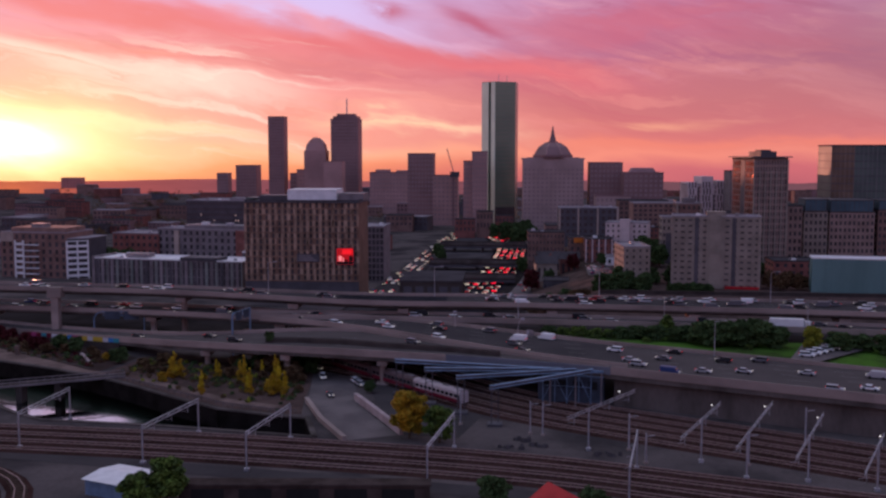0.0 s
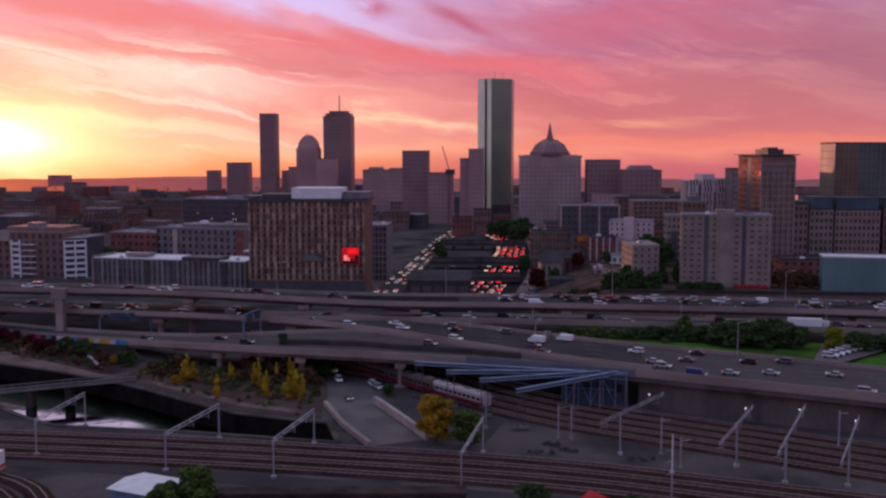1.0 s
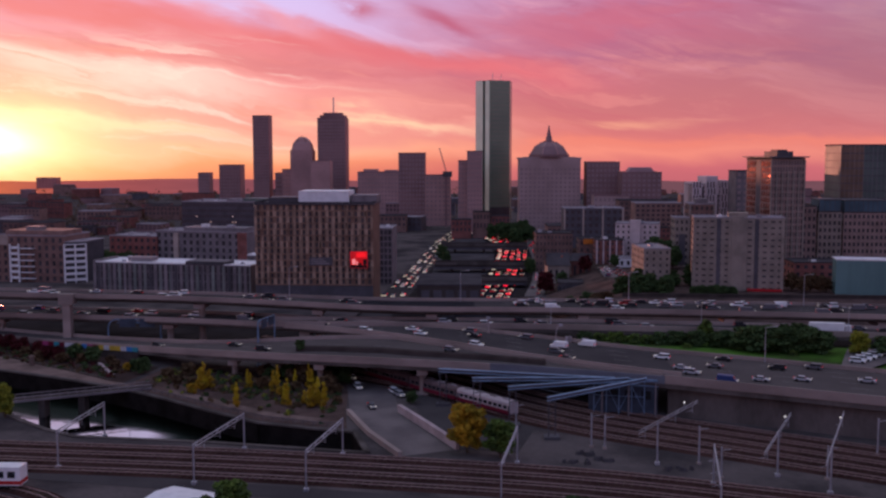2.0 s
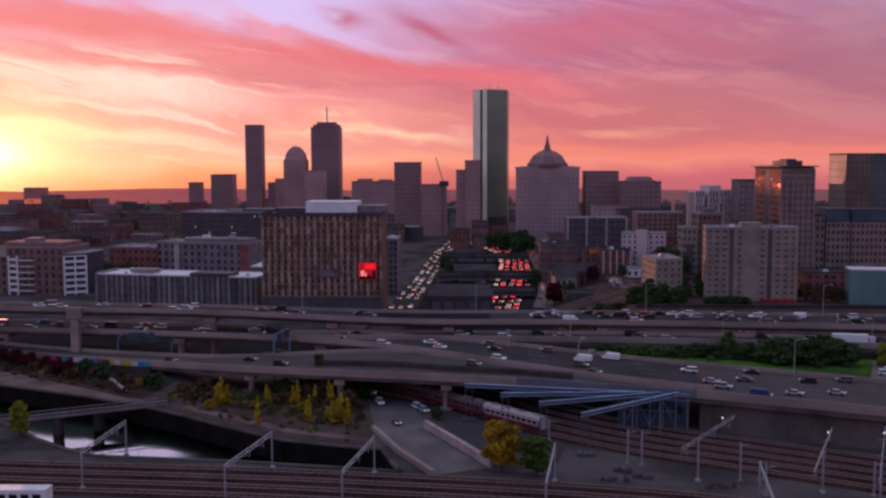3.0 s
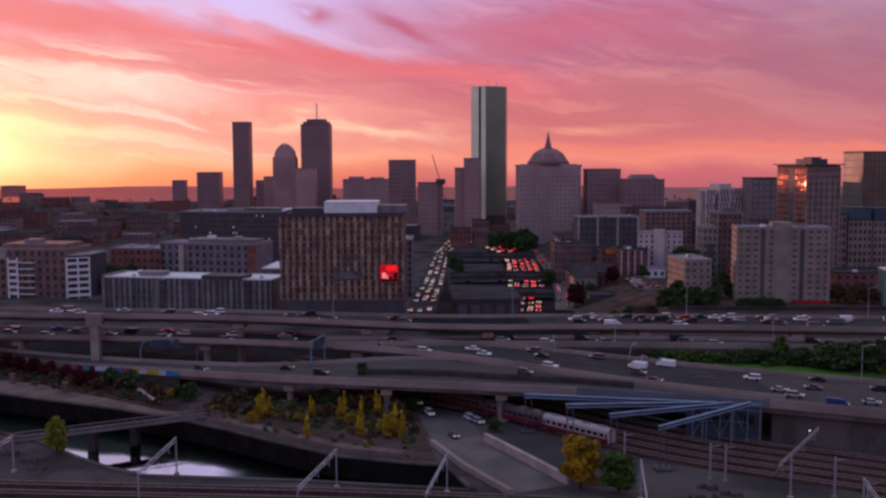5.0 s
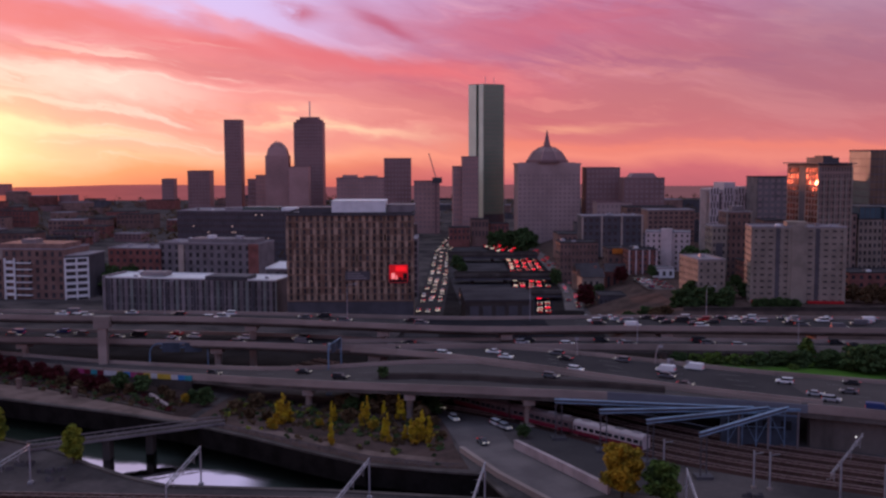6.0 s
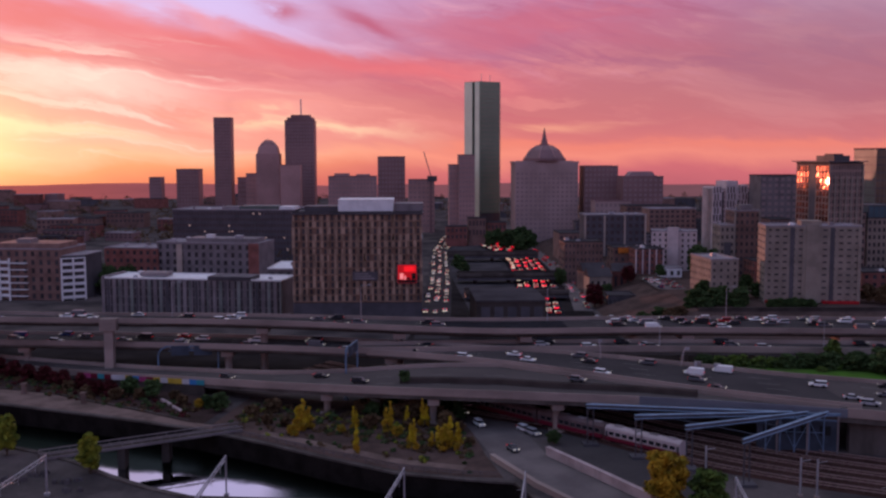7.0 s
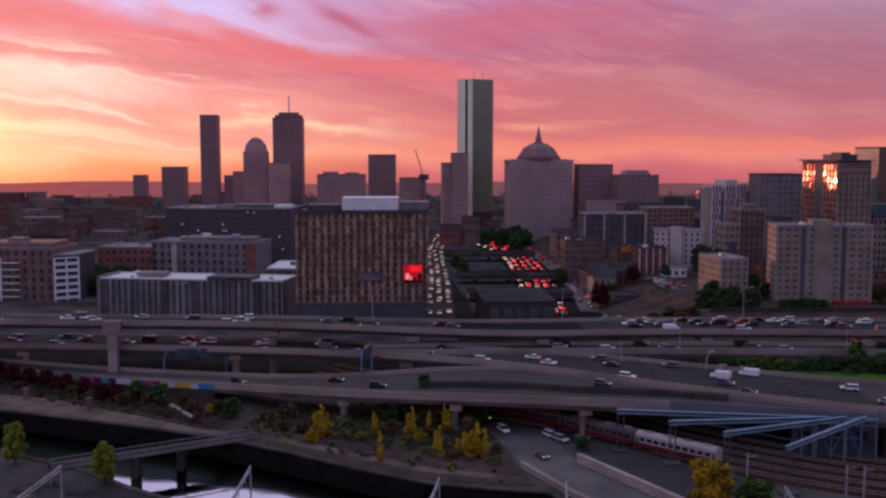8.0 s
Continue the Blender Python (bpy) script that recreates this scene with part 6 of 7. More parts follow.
rng = random.Random(21)
for lane, off in enumerate((-3.4, 0, 3.4)):
    s = 50 + rng.uniform(0, 6)
    while s < 390:
        p, a = along(IN_ROAD, s)
        queue_car(rng.choice(("sedan", "suv")), rng.choice(PALETTE), p.x + off + rng.uniform(-0.4, 0.4), p.y, GZ + 0.06, a + 180, head=rng.choice(("headlight", "headlight", "dimhead")), tail="taillight", big=rng.choice((1.2, 1.7)))
        s += rng.uniform(6, 30)
for lane, off in enumerate((-7, -3.6, 0.2, 3.6, 7)):
    s = 40 + rng.uniform(0, 9)
    while s < 390:
        p, a = along(OUT_ROAD, s)
        back = lane < 1
        queue_car(rng.choice(("sedan", "suv")), rng.choice(("grey", "black", "black", "grey", "red", "blue", "silver")), p.x + off + rng.uniform(-0.4, 0.4), p.y, GZ + 0.1, a + (180 if back else 0), head="headlight", tail="taillight" if rng.random() < 0.6 else "dimtail", big=2.3)
        s += rng.uniform(6, 19)
for s in range(6, 290, 9):
    p, a = along(SIDE_ROAD, s)
    queue_car(rng.choice(("sedan", "suv")), rng.choice(PALETTE), p.x + rng.choice((-1.6, 1.6)), p.y, GZ + 0.14, a, head="headlight", tail="taillight" if rng.random() < 0.25 else "dimtail", big=1.3)
far_me = mesh_of(FAR_BM, "distant_traffic", [PAINT[c] for c in FAR_SLOTS] + [M["carglass"], M["headlight"], M["taillight"], M["dimtail"]])
tagged(new("distant_traffic", far_me), "distant queue of cars with lit lamps on the turnpike", "traffic", "", "stuff")


def overpass(y, x0, x1, z, label):
    o = thing("overpass", label, "bridge", (0, y, 0), kind="structure")
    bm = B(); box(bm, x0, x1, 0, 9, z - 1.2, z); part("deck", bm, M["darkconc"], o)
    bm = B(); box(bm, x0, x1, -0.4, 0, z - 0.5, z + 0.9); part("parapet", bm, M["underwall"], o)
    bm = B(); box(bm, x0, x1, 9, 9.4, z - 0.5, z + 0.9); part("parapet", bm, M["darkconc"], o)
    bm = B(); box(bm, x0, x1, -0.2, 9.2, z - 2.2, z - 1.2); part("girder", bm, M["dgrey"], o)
    for x in (x0 + 8, (x0 + x1) / 2, x1 - 4):
        bm = B(); box(bm, x - 0.7, x + 0.7, 2, 7, GZ, z - 1.2); part("pier", bm, M["darkconc"], o)


overpass(418, -34, 6, 0.4, "concrete street overpass across the turnpike")
overpass(470, -34, 11.5, 1.0, "concrete street overpass across the turnpike")
overpass(560, -34, 14, 1.5, "concrete street overpass across the turnpike")
dark = thing("portal_building", "dark concrete tunnel portal building", "building", (-35.5, 348, GZ))
bm = B(); box(bm, 0, 22, 0, 30, 0, 10.2); part("wall", bm, M["darkconc"], dark)
bm = B(); box(bm, -0.3, 22.3, -0.3, 30.3, 10.2, 10.8); part("roof", bm, M["roofdark"], dark)
for k in range(5):
    bm = B(); box(bm, 1.5 + k * 4.2, 4.3 + k * 4.2, -0.12, 0.02, 5, 8.6); part("louvre", bm, M["dgrey"], dark)
flat("rail_cutting", [(-34, 380), (-12, 380), (-4, 560), (-12, 700), (-24, 700), (-36, 560)], GZ + 0.03, M["roofdark"], "dark railway cutting between the roads", "ground")

# ---------------- railway ----------------
def track(mid, name="railway_track", label="steel rails on dark sleepers and ballast", group="railway tracks"):
    t = thing(name, label, "track", group=group, kind="structure")
    pts = np.array(mid, float)
    seg = np.r_[0, np.cumsum(np.hypot(*np.diff(pts, axis=0).T))]
    ss = np.arange(0, seg[-1], 6.0)
    xs, ys = np.interp(ss, seg, pts[:, 0]), np.interp(ss, seg, pts[:, 1])
    for _ in range(3):
        xs[1:-1] = (xs[:-2] + 2 * xs[1:-1] + xs[2:]) / 4; ys[1:-1] = (ys[:-2] + 2 * ys[1:-1] + ys[2:]) / 4
    d = np.stack([np.gradient(xs), np.gradient(ys)], 1); d /= np.linalg.norm(d, axis=1)[:, None]
    nx, ny = -d[:, 1], d[:, 0]
    for off in (-0.75, 0.75):
        bm = B()
        for i in range(len(xs) - 1):
            beam(bm, (xs[i] + nx[i] * off, ys[i] + ny[i] * off, GZ + 0.42), (xs[i + 1] + nx[i + 1] * off, ys[i + 1] + ny[i + 1] * off, GZ + 0.42), 0.16, 0.18)
        part("rail", bm, M["rail"], t)
    bm = B()
    for s in np.arange(0, seg[-1], 1.4):
        x, y = np.interp(s, ss, xs), np.interp(s, ss, ys)
        dx, dy = np.interp(s, ss, d[:, 0]), np.interp(s, ss, d[:, 1])
        beam(bm, (x + dy * 1.25, y - dx * 1.25, GZ + 0.27), (x - dy * 1.25, y + dx * 1.25, GZ + 0.27), 0.32, 0.14)
    tagged(part("sleeper_row", bm, M["trunk"], t), kind="stuff")
    bm = B(); prev = None
    for x, y, a, b in zip(xs, ys, nx, ny):
        cur = [bm.verts.new((x + a * o, y + b * o, GZ + z)) for o, z in ((-2.1, 0.0), (-1.5, 0.22), (1.5, 0.22), (2.1, 0.0))]
        if prev:
            for k in range(3):
                bm.faces.new((prev[k], cur[k], cur[k + 1], prev[k + 1]))
        prev = cur
    part("ballast_bed", bm, M["ballast"], t)


TOP = np.array([(-230, 207), (-150, 200), (-102, 195), (-78, 193), (-54, 190.5), (-11, 184), (12, 179), (31, 172), (63, 161), (140, 132)], float)
for k in range(4):
    off = 2.0 + k * 4.7
    track([(x, y - off - (x > 20) * (x - 20) * 0.01 * k) for x, y in TOP])
FAN = np.array([(-90, 290), (-60, 262), (-26, 237), (-14, 220), (5, 203), (33, 187), (64, 169), (130, 132)], float)
for k in range(5):
    track([(x + 2.6 * k, y + 4.0 * k) for x, y in FAN])
track([(-150, 178), (-100, 171), (-88, 167), (-80, 160), (-75, 151), (-74, 130)], label="tightly curved yard track")
track([(-150, 174), (-101, 167), (-91, 163), (-84, 157), (-79, 149), (-78, 130)], label="tightly curved yard track")


def portal(a, b, h, label="galvanised steel catenary portal over the tracks"):
    """Two posts with a lattice beam across, brackets and insulators."""
    p = thing("catenary_portal", label, "catenary mast", group="catenary portals")
    a, b = Vector((*a, GZ)), Vector((*b, GZ))
    up = Vector((0, 0, h))
    for q in (a, b):
        bm = B(); beam(bm, q, q + up, 0.24); box(bm, q.x - 0.4, q.x + 0.4, q.y - 0.4, q.y + 0.4, GZ - 0.05, GZ + 0.5); part("post", bm, M["steel"], p)
    bm = B()
    for z in (-0.1, -0.7):
        beam(bm, a + up + Vector((0, 0, z)), b + up + Vector((0, 0, z)), 0.16)
    n = 10
    for i in range(n):
        q0, q1 = a.lerp(b, i / n), a.lerp(b, (i + 1) / n)
        beam(bm, q0 + up + Vector((0, 0, -0.1 if i % 2 else -0.7)), q1 + up + Vector((0, 0, -0.7 if i % 2 else -0.1)), 0.09)
    boom_ = part("beam", bm, M["steel"], p)
    for f in (0.2, 0.5, 0.8):
        q = a.lerp(b, f) + up
        bm = B(); beam(bm, q - Vector((0, 0, 0.7)), q - Vector((0, 0, 1.9)), 0.08); beam(bm, q - Vector((0, 0, 1.4)), q - Vector((1.1, 0, 1.7)), 0.06); part("hanger", bm, M["steel"], boom_)
    return p


for a, b in (((-90, 179), (-89, 199)), ((-63.5, 171), (-59.5, 191)), ((-44, 168), (-40.5, 188)), ((-12, 162), (-8.5, 183.5)), ((-121, 182), (-119, 201)), ((20, 152), (24, 173))):
    portal(a, b, 7.0)
def cantilever(a, b, f, h=8.0):
    """One post that carries a lattice boom across the tracks, with a small yard lamp."""
    p = thing("catenary_mast", "galvanised steel catenary mast with lattice boom", "catenary mast", group="catenary masts")
    a, b = Vector((*a, GZ)), Vector((*b, GZ))
    up, foot = Vector((0, 0, h)), a.lerp(b, f)
    bm = B(); beam(bm, foot, foot + up, 0.26); box(bm, foot.x - 0.4, foot.x + 0.4, foot.y - 0.4, foot.y + 0.4, GZ - 0.05, GZ + 0.5); part("post", bm, M["steel"], p)
    bm = B()
    for z in (0.0, -0.5):
        beam(bm, a + up + Vector((0, 0, z)), b + up + Vector((0, 0, z)), 0.1)
    for i in range(12):
        beam(bm, a.lerp(b, i / 12) + up - Vector((0, 0, 0.5 * (i % 2))), a.lerp(b, (i + 1) / 12) + up - Vector((0, 0, 0.5 * (1 - i % 2))), 0.06)
    boom_ = part("boom", bm, M["steel"], p)
    for q in (0.1, 0.6, 0.9):
        s = a.lerp(b, q) + up
        bm = B(); beam(bm, s - Vector((0, 0, 0.6)), s - Vector((0, 0, 2.0)), 0.08); beam(bm, s - Vector((0, 0, 1.5)), s - Vector((1.2, 0, 1.7)), 0.06); part("hanger", bm, M["steel"], boom_)
    s = a.lerp(b, 0.75) + up
    bm = B(); beam(bm, s, s + Vector((0, 0, 0.8)), 0.09); stem = part("lamp_stem", bm, M["steel"], p)
    bm = B(); prism(bm, ring(s.x, s.y, 0.12, 8), s.z + 0.8, s.z + 0.98); part("lamp", bm, M["yardlamp"], stem)


for a, b, f in (((12, 177), (27, 199), 0.3), ((30, 165), (42, 190), 0.5), ((38, 160), (52, 191), 0.28), ((46, 155), (59, 183), 0.45), ((54, 148), (65, 170), 0.7), ((66, 142), (76, 164), 0.5), ((76, 130), (86, 155), 0.5)):
    cantilever(a, b, f)
for x, y, h in ((6, 194, 6.6), (8.4, 193, 6.6), (24, 184, 7), (26, 176, 5.6), (-8, 200, 7), (44, 176, 6), (58, 190, 7)):
    m = thing("signal_mast", "slim galvanised steel mast beside the rails", "mast", (x, y, GZ), group="masts by the rails")
    bm = B(); beam(bm, (0, 0, 0), (0, 0, h), 0.26); part("post", bm, M["steel"], m)
    bm = B(); beam(bm, (-0.1, 0, h - 0.6), (1.6, 0, h - 0.4), 0.12); part("bracket", bm, M["steel"], m)
    bm = B(); box(bm, -0.35, 0.35, -0.35, 0.35, 0, 0.4); part("footing", bm, M["concrete"], m)

def coach(at, turn, paint, label):
    t = thing("train_coach", label, "train", (*at, GZ + 0.5), turn, group="coaches of the train")
    L, W, H = 21.0, 3.0, 4.0
    t.scale = (0.8, 0.8, 0.8)
    bm = B(); side = [(-W / 2, 0.5), (W / 2, 0.5), (W / 2, H - 0.6), (W / 2 - 0.3, H - 0.22), (W / 2 - 0.9, H), (-W / 2 + 0.9, H), (-W / 2 + 0.3, H - 0.22), (-W / 2, H - 0.6)]
    n = len(side)
    a = [bm.verts.new((-L / 2, y, z)) for y, z in side]; b = [bm.verts.new((L / 2, y, z)) for y, z in side]
    for i in range(n):
        bm.faces.new((a[i], a[(i + 1) % n], b[(i + 1) % n], b[i]))
    bm.faces.new(a[::-1]); bm.faces.new(b)
    body = part("body", bm, M[paint], t)
    for s in (-1, 1):
        y0, y1 = sorted((s * (W / 2 + 0.004), s * (W / 2 + 0.03)))
        bm = B(); box(bm, -L / 2, L / 2, y0, y1, 0.5, 1.5); part("stripe", bm, M["maroon"], t, "maroon skirt")
        for k in range(10):
            x = -L / 2 + 1.9 + k * 1.9
            bm = B(); box(bm, x - 0.72, x + 0.72, y0, y1, 1.85, 2.75); part("window", bm, M["carglass"], body)
        for x in (-L / 2 + 0.55, L / 2 - 0.55):
            bm = B(); box(bm, x - 0.35, x + 0.35, y0, y1 + 0.004, 0.7, 2.8); part("door", bm, M["dgrey"], body)
    for k in range(4):
        bm = B(); box(bm, -8.4 + k * 5, -6.2 + k * 5, -0.6, 0.6, H + 0.004, H + 0.2); part("roof_unit", bm, M["greyp"], t)
    for x in (-7.5, 7.5):
        bm = B(); box(bm, x - 1.6, x + 1.6, -1.2, 1.2, 0.0, 0.6); part("bogie", bm, M["rubber"], t)


coach((-13.4, 220.6), -47.6, "coach", "silver and maroon commuter coach on the rails")
# rear coaches: the shade below the deck is put into their paint
for x, y in ((-24.9, 233.3), (-36.5, 246.1)):
    coach((x, y), -47.6, "coachdark", "coach coloured dark for the shade under the highway")
tram = thing("train_coach", "white and red rail vehicle in the yard", "train", (-100.2, 168, GZ + 0.5), 0, group="coaches of the train")
bm = B(); box(bm, -9, 9, -1.4, 1.4, 0.5, 3.6); part("body", bm, M["white"], tram)
bm = B(); box(bm, -9.03, 9.03, -1.43, 1.43, 0.7, 1.3); part("stripe", bm, M["red"], tram)
for k in range(9):
    bm = B(); box(bm, -8.3 + k * 1.9, -7 + k * 1.9, -1.44, -1.402, 1.8, 2.9); part("window", bm, M["carglass"], tram)
bm = B(); box(bm, -7, 7, -1.1, 1.1, -0.05, 0.5); part("bogie", bm, M["rubber"], tram)

# blue roof beams over the tracks beside the highway
frame_roof = thing("beam_canopy", "fan of blue-grey painted steel beams on posts beside the highway", "canopy")
TIPS = [((-24, 224.4), (11.5, 216.9)), ((-16.6, 215.7), (13.5, 216.8)), ((-9.3, 208), (16.5, 216.6)), ((-2, 199), (20.2, 216.4))]
for (x0, y0), (x1, y1) in TIPS:
    girder = B(); beam(girder, (x0, y0 + 0.05, 5.02), (x1, y1 + 0.05, 5.02), 0.08, 0.55); girder = part("beam", girder, M["dgrey"], frame_roof, "deep steel roof beam")
    for z, w in ((5.35, 0.42), (4.7, 0.36)):
        bm = B(); beam(bm, (x0, y0, z), (x1, y1, z), w, 0.16); part("flange", bm, M["flange"], girder, "pale blue painted flange")
    bm = B(); beam(bm, (x0 + 1.2, y0 + 1.6, 5.0), (x1 - 1.0, y1 + 0.5, 5.0), 0.26, 0.3); part("purlin", bm, M["blue"], frame_roof)
bm = B(); beam(bm, (10.5, 217.6, 4.8), (22.4, 215.9, 4.8), 0.6, 0.5); part("edge_girder", bm, M["blue"], frame_roof)
for (x0, y0), _ in TIPS:
    bm = B()
    for dx, dy in ((0.3, 0.2), (1.7, 1.4)):
        beam(bm, (x0 + dx, y0 + dy, GZ), (x0 + dx, y0 + dy, 4.4), 0.2)
    for z in (-0.5, 2.0, 4.2):
        beam(bm, (x0 + 0.3, y0 + 0.2, z), (x0 + 1.7, y0 + 1.4, z), 0.14)
    box(bm, x0 - 0.5, x0 + 2.5, y0 - 0.5, y0 + 2.2, GZ - 0.05, GZ + 0.5)
    part("trestle", bm, M["dgrey"], frame_roof)
for x, y in ((11, 217.4), (16.5, 216.6), (22, 215.8)):
    bm = B(); beam(bm, (x, y, GZ), (x, y, 4.6), 0.3); part("post", bm, M["greyp"], frame_roof)

for q in (0.25, 0.55, 0.8):
    ends = [Vector((*a, 4.5)).lerp(Vector((*b, 4.5)), q) for a, b in TIPS]
    for k, (a, b) in enumerate(zip(ends, ends[1:])):
        bm = B(); beam(bm, a, b, 0.1, 0.16); part("cross_purlin", bm, M["signback"], frame_roof)
cabin = thing("relay_building", "low blue-grey steel building with dark openings under the highway", "building", (8.5, 220.6, GZ), -14)
bm = B(); box(bm, 0, 14.5, 0, 2.4, 0, 6.2); part("wall", bm, M["signback"], cabin)
bm = B(); box(bm, -0.2, 14.7, -0.3, 2.6, 6.2, 6.45); part("roof", bm, M["blue"], cabin)
# flat black sheets paint the shade inside the openings
for k in range(4):
    bm = B(); box(bm, 1.0 + k * 3.4, 3.0 + k * 3.4, -0.06, 0.02, 3.4, 5.2); part("opening", bm, M["rubber"], cabin, "dark opening")

scaf = thing("scaffold", "blue-grey steel scaffold under the canopy end", "scaffold")
for k in range(5):
    x, y = 9.5 + k * 2.6, 219.2 - k * 0.5
    bm = B(); beam(bm, (x, y, GZ), (x, y, 4.4), 0.2); part("post", bm, M["blue"], scaf)
    if k < 4:
        bm = B(); beam(bm, (x, y, -2.2 + (k % 2) * 5.4), (x + 2.6, y - 0.5, 3.2 - (k % 2) * 5.4), 0.13); part("brace", bm, M["blue"], scaf)
        bm = B(); beam(bm, (x, y, 1.0), (x + 2.6, y - 0.5, 1.0), 0.13); part("rail", bm, M["blue"], scaf)

# ---------------- ramp road, waterfront ----------------
flat("road", [(-49, 260), (-42.5, 216), (-30.2, 186.9), (-20, 191.5), (-32, 217), (-38, 260)], GZ + 0.06, M["oldroad"], "worn road passing under the highway", "road")
flat("pavement", [(-27, 216), (-19.5, 192), (-8, 190), (-4, 206), (-12, 218), (-24, 236), (-33, 240)], GZ + 0.04, M["asphalt"], "asphalt yard beside the tracks", "pavement")
flat("scrub_bank", [(-100, 241.5), (-86.5, 231.2), (-73, 220.2), (-60.5, 211.2), (-49, 207.2), (-42, 206), (-44, 220), (-47, 258), (-95, 268)], GZ + 0.03, M["scrub"], "dry scrubby soil under the ramp", "bank")
flat("scrub_bank", [(-230, 302), (-149, 265.5), (-121, 252.5), (-102, 242.5), (-98, 262), (-112, 276), (-142, 292), (-230, 330)], GZ + 0.03, M["bedsoil"], "dry planted bank above the seawall", "bank")
for pts, h, mt, lb in (([(-32.3, 219), (-26, 206), (-19.3, 191.6)], 1.5, "palewall", "pale concrete retaining wall beside the road"), ([(-43, 217), (-37, 201), (-29.8, 186.6)], 0.9, "concrete", "low concrete kerb wall beside the road")):
    bm = B()
    for (x0, y0), (x1, y1) in zip(pts, pts[1:]):
        beam(bm, (x0, y0, GZ + h / 2), (x1, y1, GZ + h / 2), 0.7, h); beam(bm, (x0, y0, GZ + h + 0.1), (x1, y1, GZ + h + 0.1), 0.95, 0.2)
    tagged(part("road_wall", bm, M[mt]), lb, "wall", "", "structure")
put_car("suv", "white", -43.5, 240, GZ + 0.06, -72)
put_car("sedan", "grey", -38.5, 222, GZ + 0.06, -72)
put_car("sedan", "silver", -46, 250, GZ + 0.06, -78)
put_car("suv", "white", -34.6, 235.4, GZ + 0.06, -62)
put_car("suv", "silver", -33.2, 232.6, GZ + 0.06, -60)

fb = thing("footbridge", "low steel footbridge across the channel", "bridge")
P0, P1 = Vector((-93, 239.8, -2.7)), Vector((-127.4, 221.6, -2.7))
bm = B(); beam(bm, P0, P1, 3.4, 0.5); part("deck", bm, M["darkconc"], fb)
for s in (-1.7, 1.7):
    o = Vector((-0.42 * s, 0.9 * s, 0))
    bm = B(); beam(bm, P0 + o + Vector((0, 0, 0.95)), P1 + o + Vector((0, 0, 0.95)), 0.2); beam(bm, P0 + o + Vector((0, 0, 0.1)), P1 + o + Vector((0, 0, 0.1)), 0.22, 0.5)
    for k in range(22):
        q = P0.lerp(P1, k / 21) + o
        beam(bm, q, q + Vector((0, 0, 0.95)), 0.09)
    part("railing", bm, M["greyp"], fb)
for f in (0.39, 0.61):
    q = P0.lerp(P1, f)
    bm = B(); box(bm, q.x - 0.7, q.x + 0.7, q.y - 1.5, q.y + 1.5, -7, q.z - 0.25); part("pier", bm, M["darkconc"], fb)

M["path"] = mat("worn_stone_path", (0.2, 0.14, 0.125), 0.9, var=0.4, scale=0.2, fine=2, col2=(0.1, 0.072, 0.062), spec=0.0)
flat("path", [(-99, 240.6), (-103, 242), (-121.5, 251.6), (-149.5, 264.6), (-229, 301), (-231, 312), (-157, 279.5), (-144, 274.5), (-131, 265), (-118, 256.4), (-105, 246.4), (-99, 243.6)], GZ + 0.07, M["path"], "broad worn stone walk along the seawall", "path")
ribbon("kerb", [(-105, 247), (-118, 257), (-131, 265.6), (-144, 275.1), (-157, 280.2), (-231, 312.8)], 0.5, GZ + 0.35, M["underwall"], "low stone kerb round the planted bed", "kerb")
ribbon("path", [(-88, 237), (-80, 231.5), (-70, 223.8), (-60, 216.5), (-48.5, 212)], 2.6, GZ + 0.07, M["path"], "worn stone walk along the seawall", "path")
rail_ = thing("railing", "dark steel railing along the seawall edge", "railing")
EDGE = [(-98, 239.2), (-86.2, 231.4), (-72.6, 220.4), (-60.2, 211.4), (-49, 207.4), (-43, 206.2)]
for (x0, y0), (x1, y1) in zip(EDGE, EDGE[1:]):
    n = max(2, int(math.hypot(x1 - x0, y1 - y0) / 2.2))
    for k in range(n):
        x, y = x0 + (x1 - x0) * k / n, y0 + (y1 - y0) * k / n
        bm = B(); beam(bm, (x, y, GZ + 0.02), (x, y, GZ + 1.0), 0.1); part("post", bm, M["dgrey"], rail_)
    bm = B(); beam(bm, (x0, y0, GZ + 0.98), (x1, y1, GZ + 0.98), 0.1); beam(bm, (x0, y0, GZ + 0.55), (x1, y1, GZ + 0.55), 0.07); part("rail", bm, M["dgrey"], rail_)
steps = thing("stair", "pale concrete stair and ramp wall on the bank", "stair")
for k in range(6):
    bm = B(); q0, q1 = Vector((-115, 265.5)).lerp(Vector((-107, 253.4)), k / 6), Vector((-115, 265.5)).lerp(Vector((-107, 253.4)), (k + 1) / 6)
    beam(bm, (*q0, GZ + 0.3 - k * 0.04), (*q1, GZ + 0.3 - k * 0.04), 0.7, 0.7 - k * 0.08); part("step", bm, M["palewall"], steps)
for x, y in ((-149.5, 274.5), (-132.4, 264.3)):
    pl = thing("stone_post", "squat stone gate post on the bank", "post", (x, y, GZ), group="stone posts")
    bm = B(); box(bm, -0.5, 0.5, -0.5, 0.5, 0, 2.3); part("shaft", bm, M["path"], pl)
    bm = B(); box(bm, -0.65, 0.65, -0.65, 0.65, 2.3, 2.6); part("cap", bm, M["path"], pl)

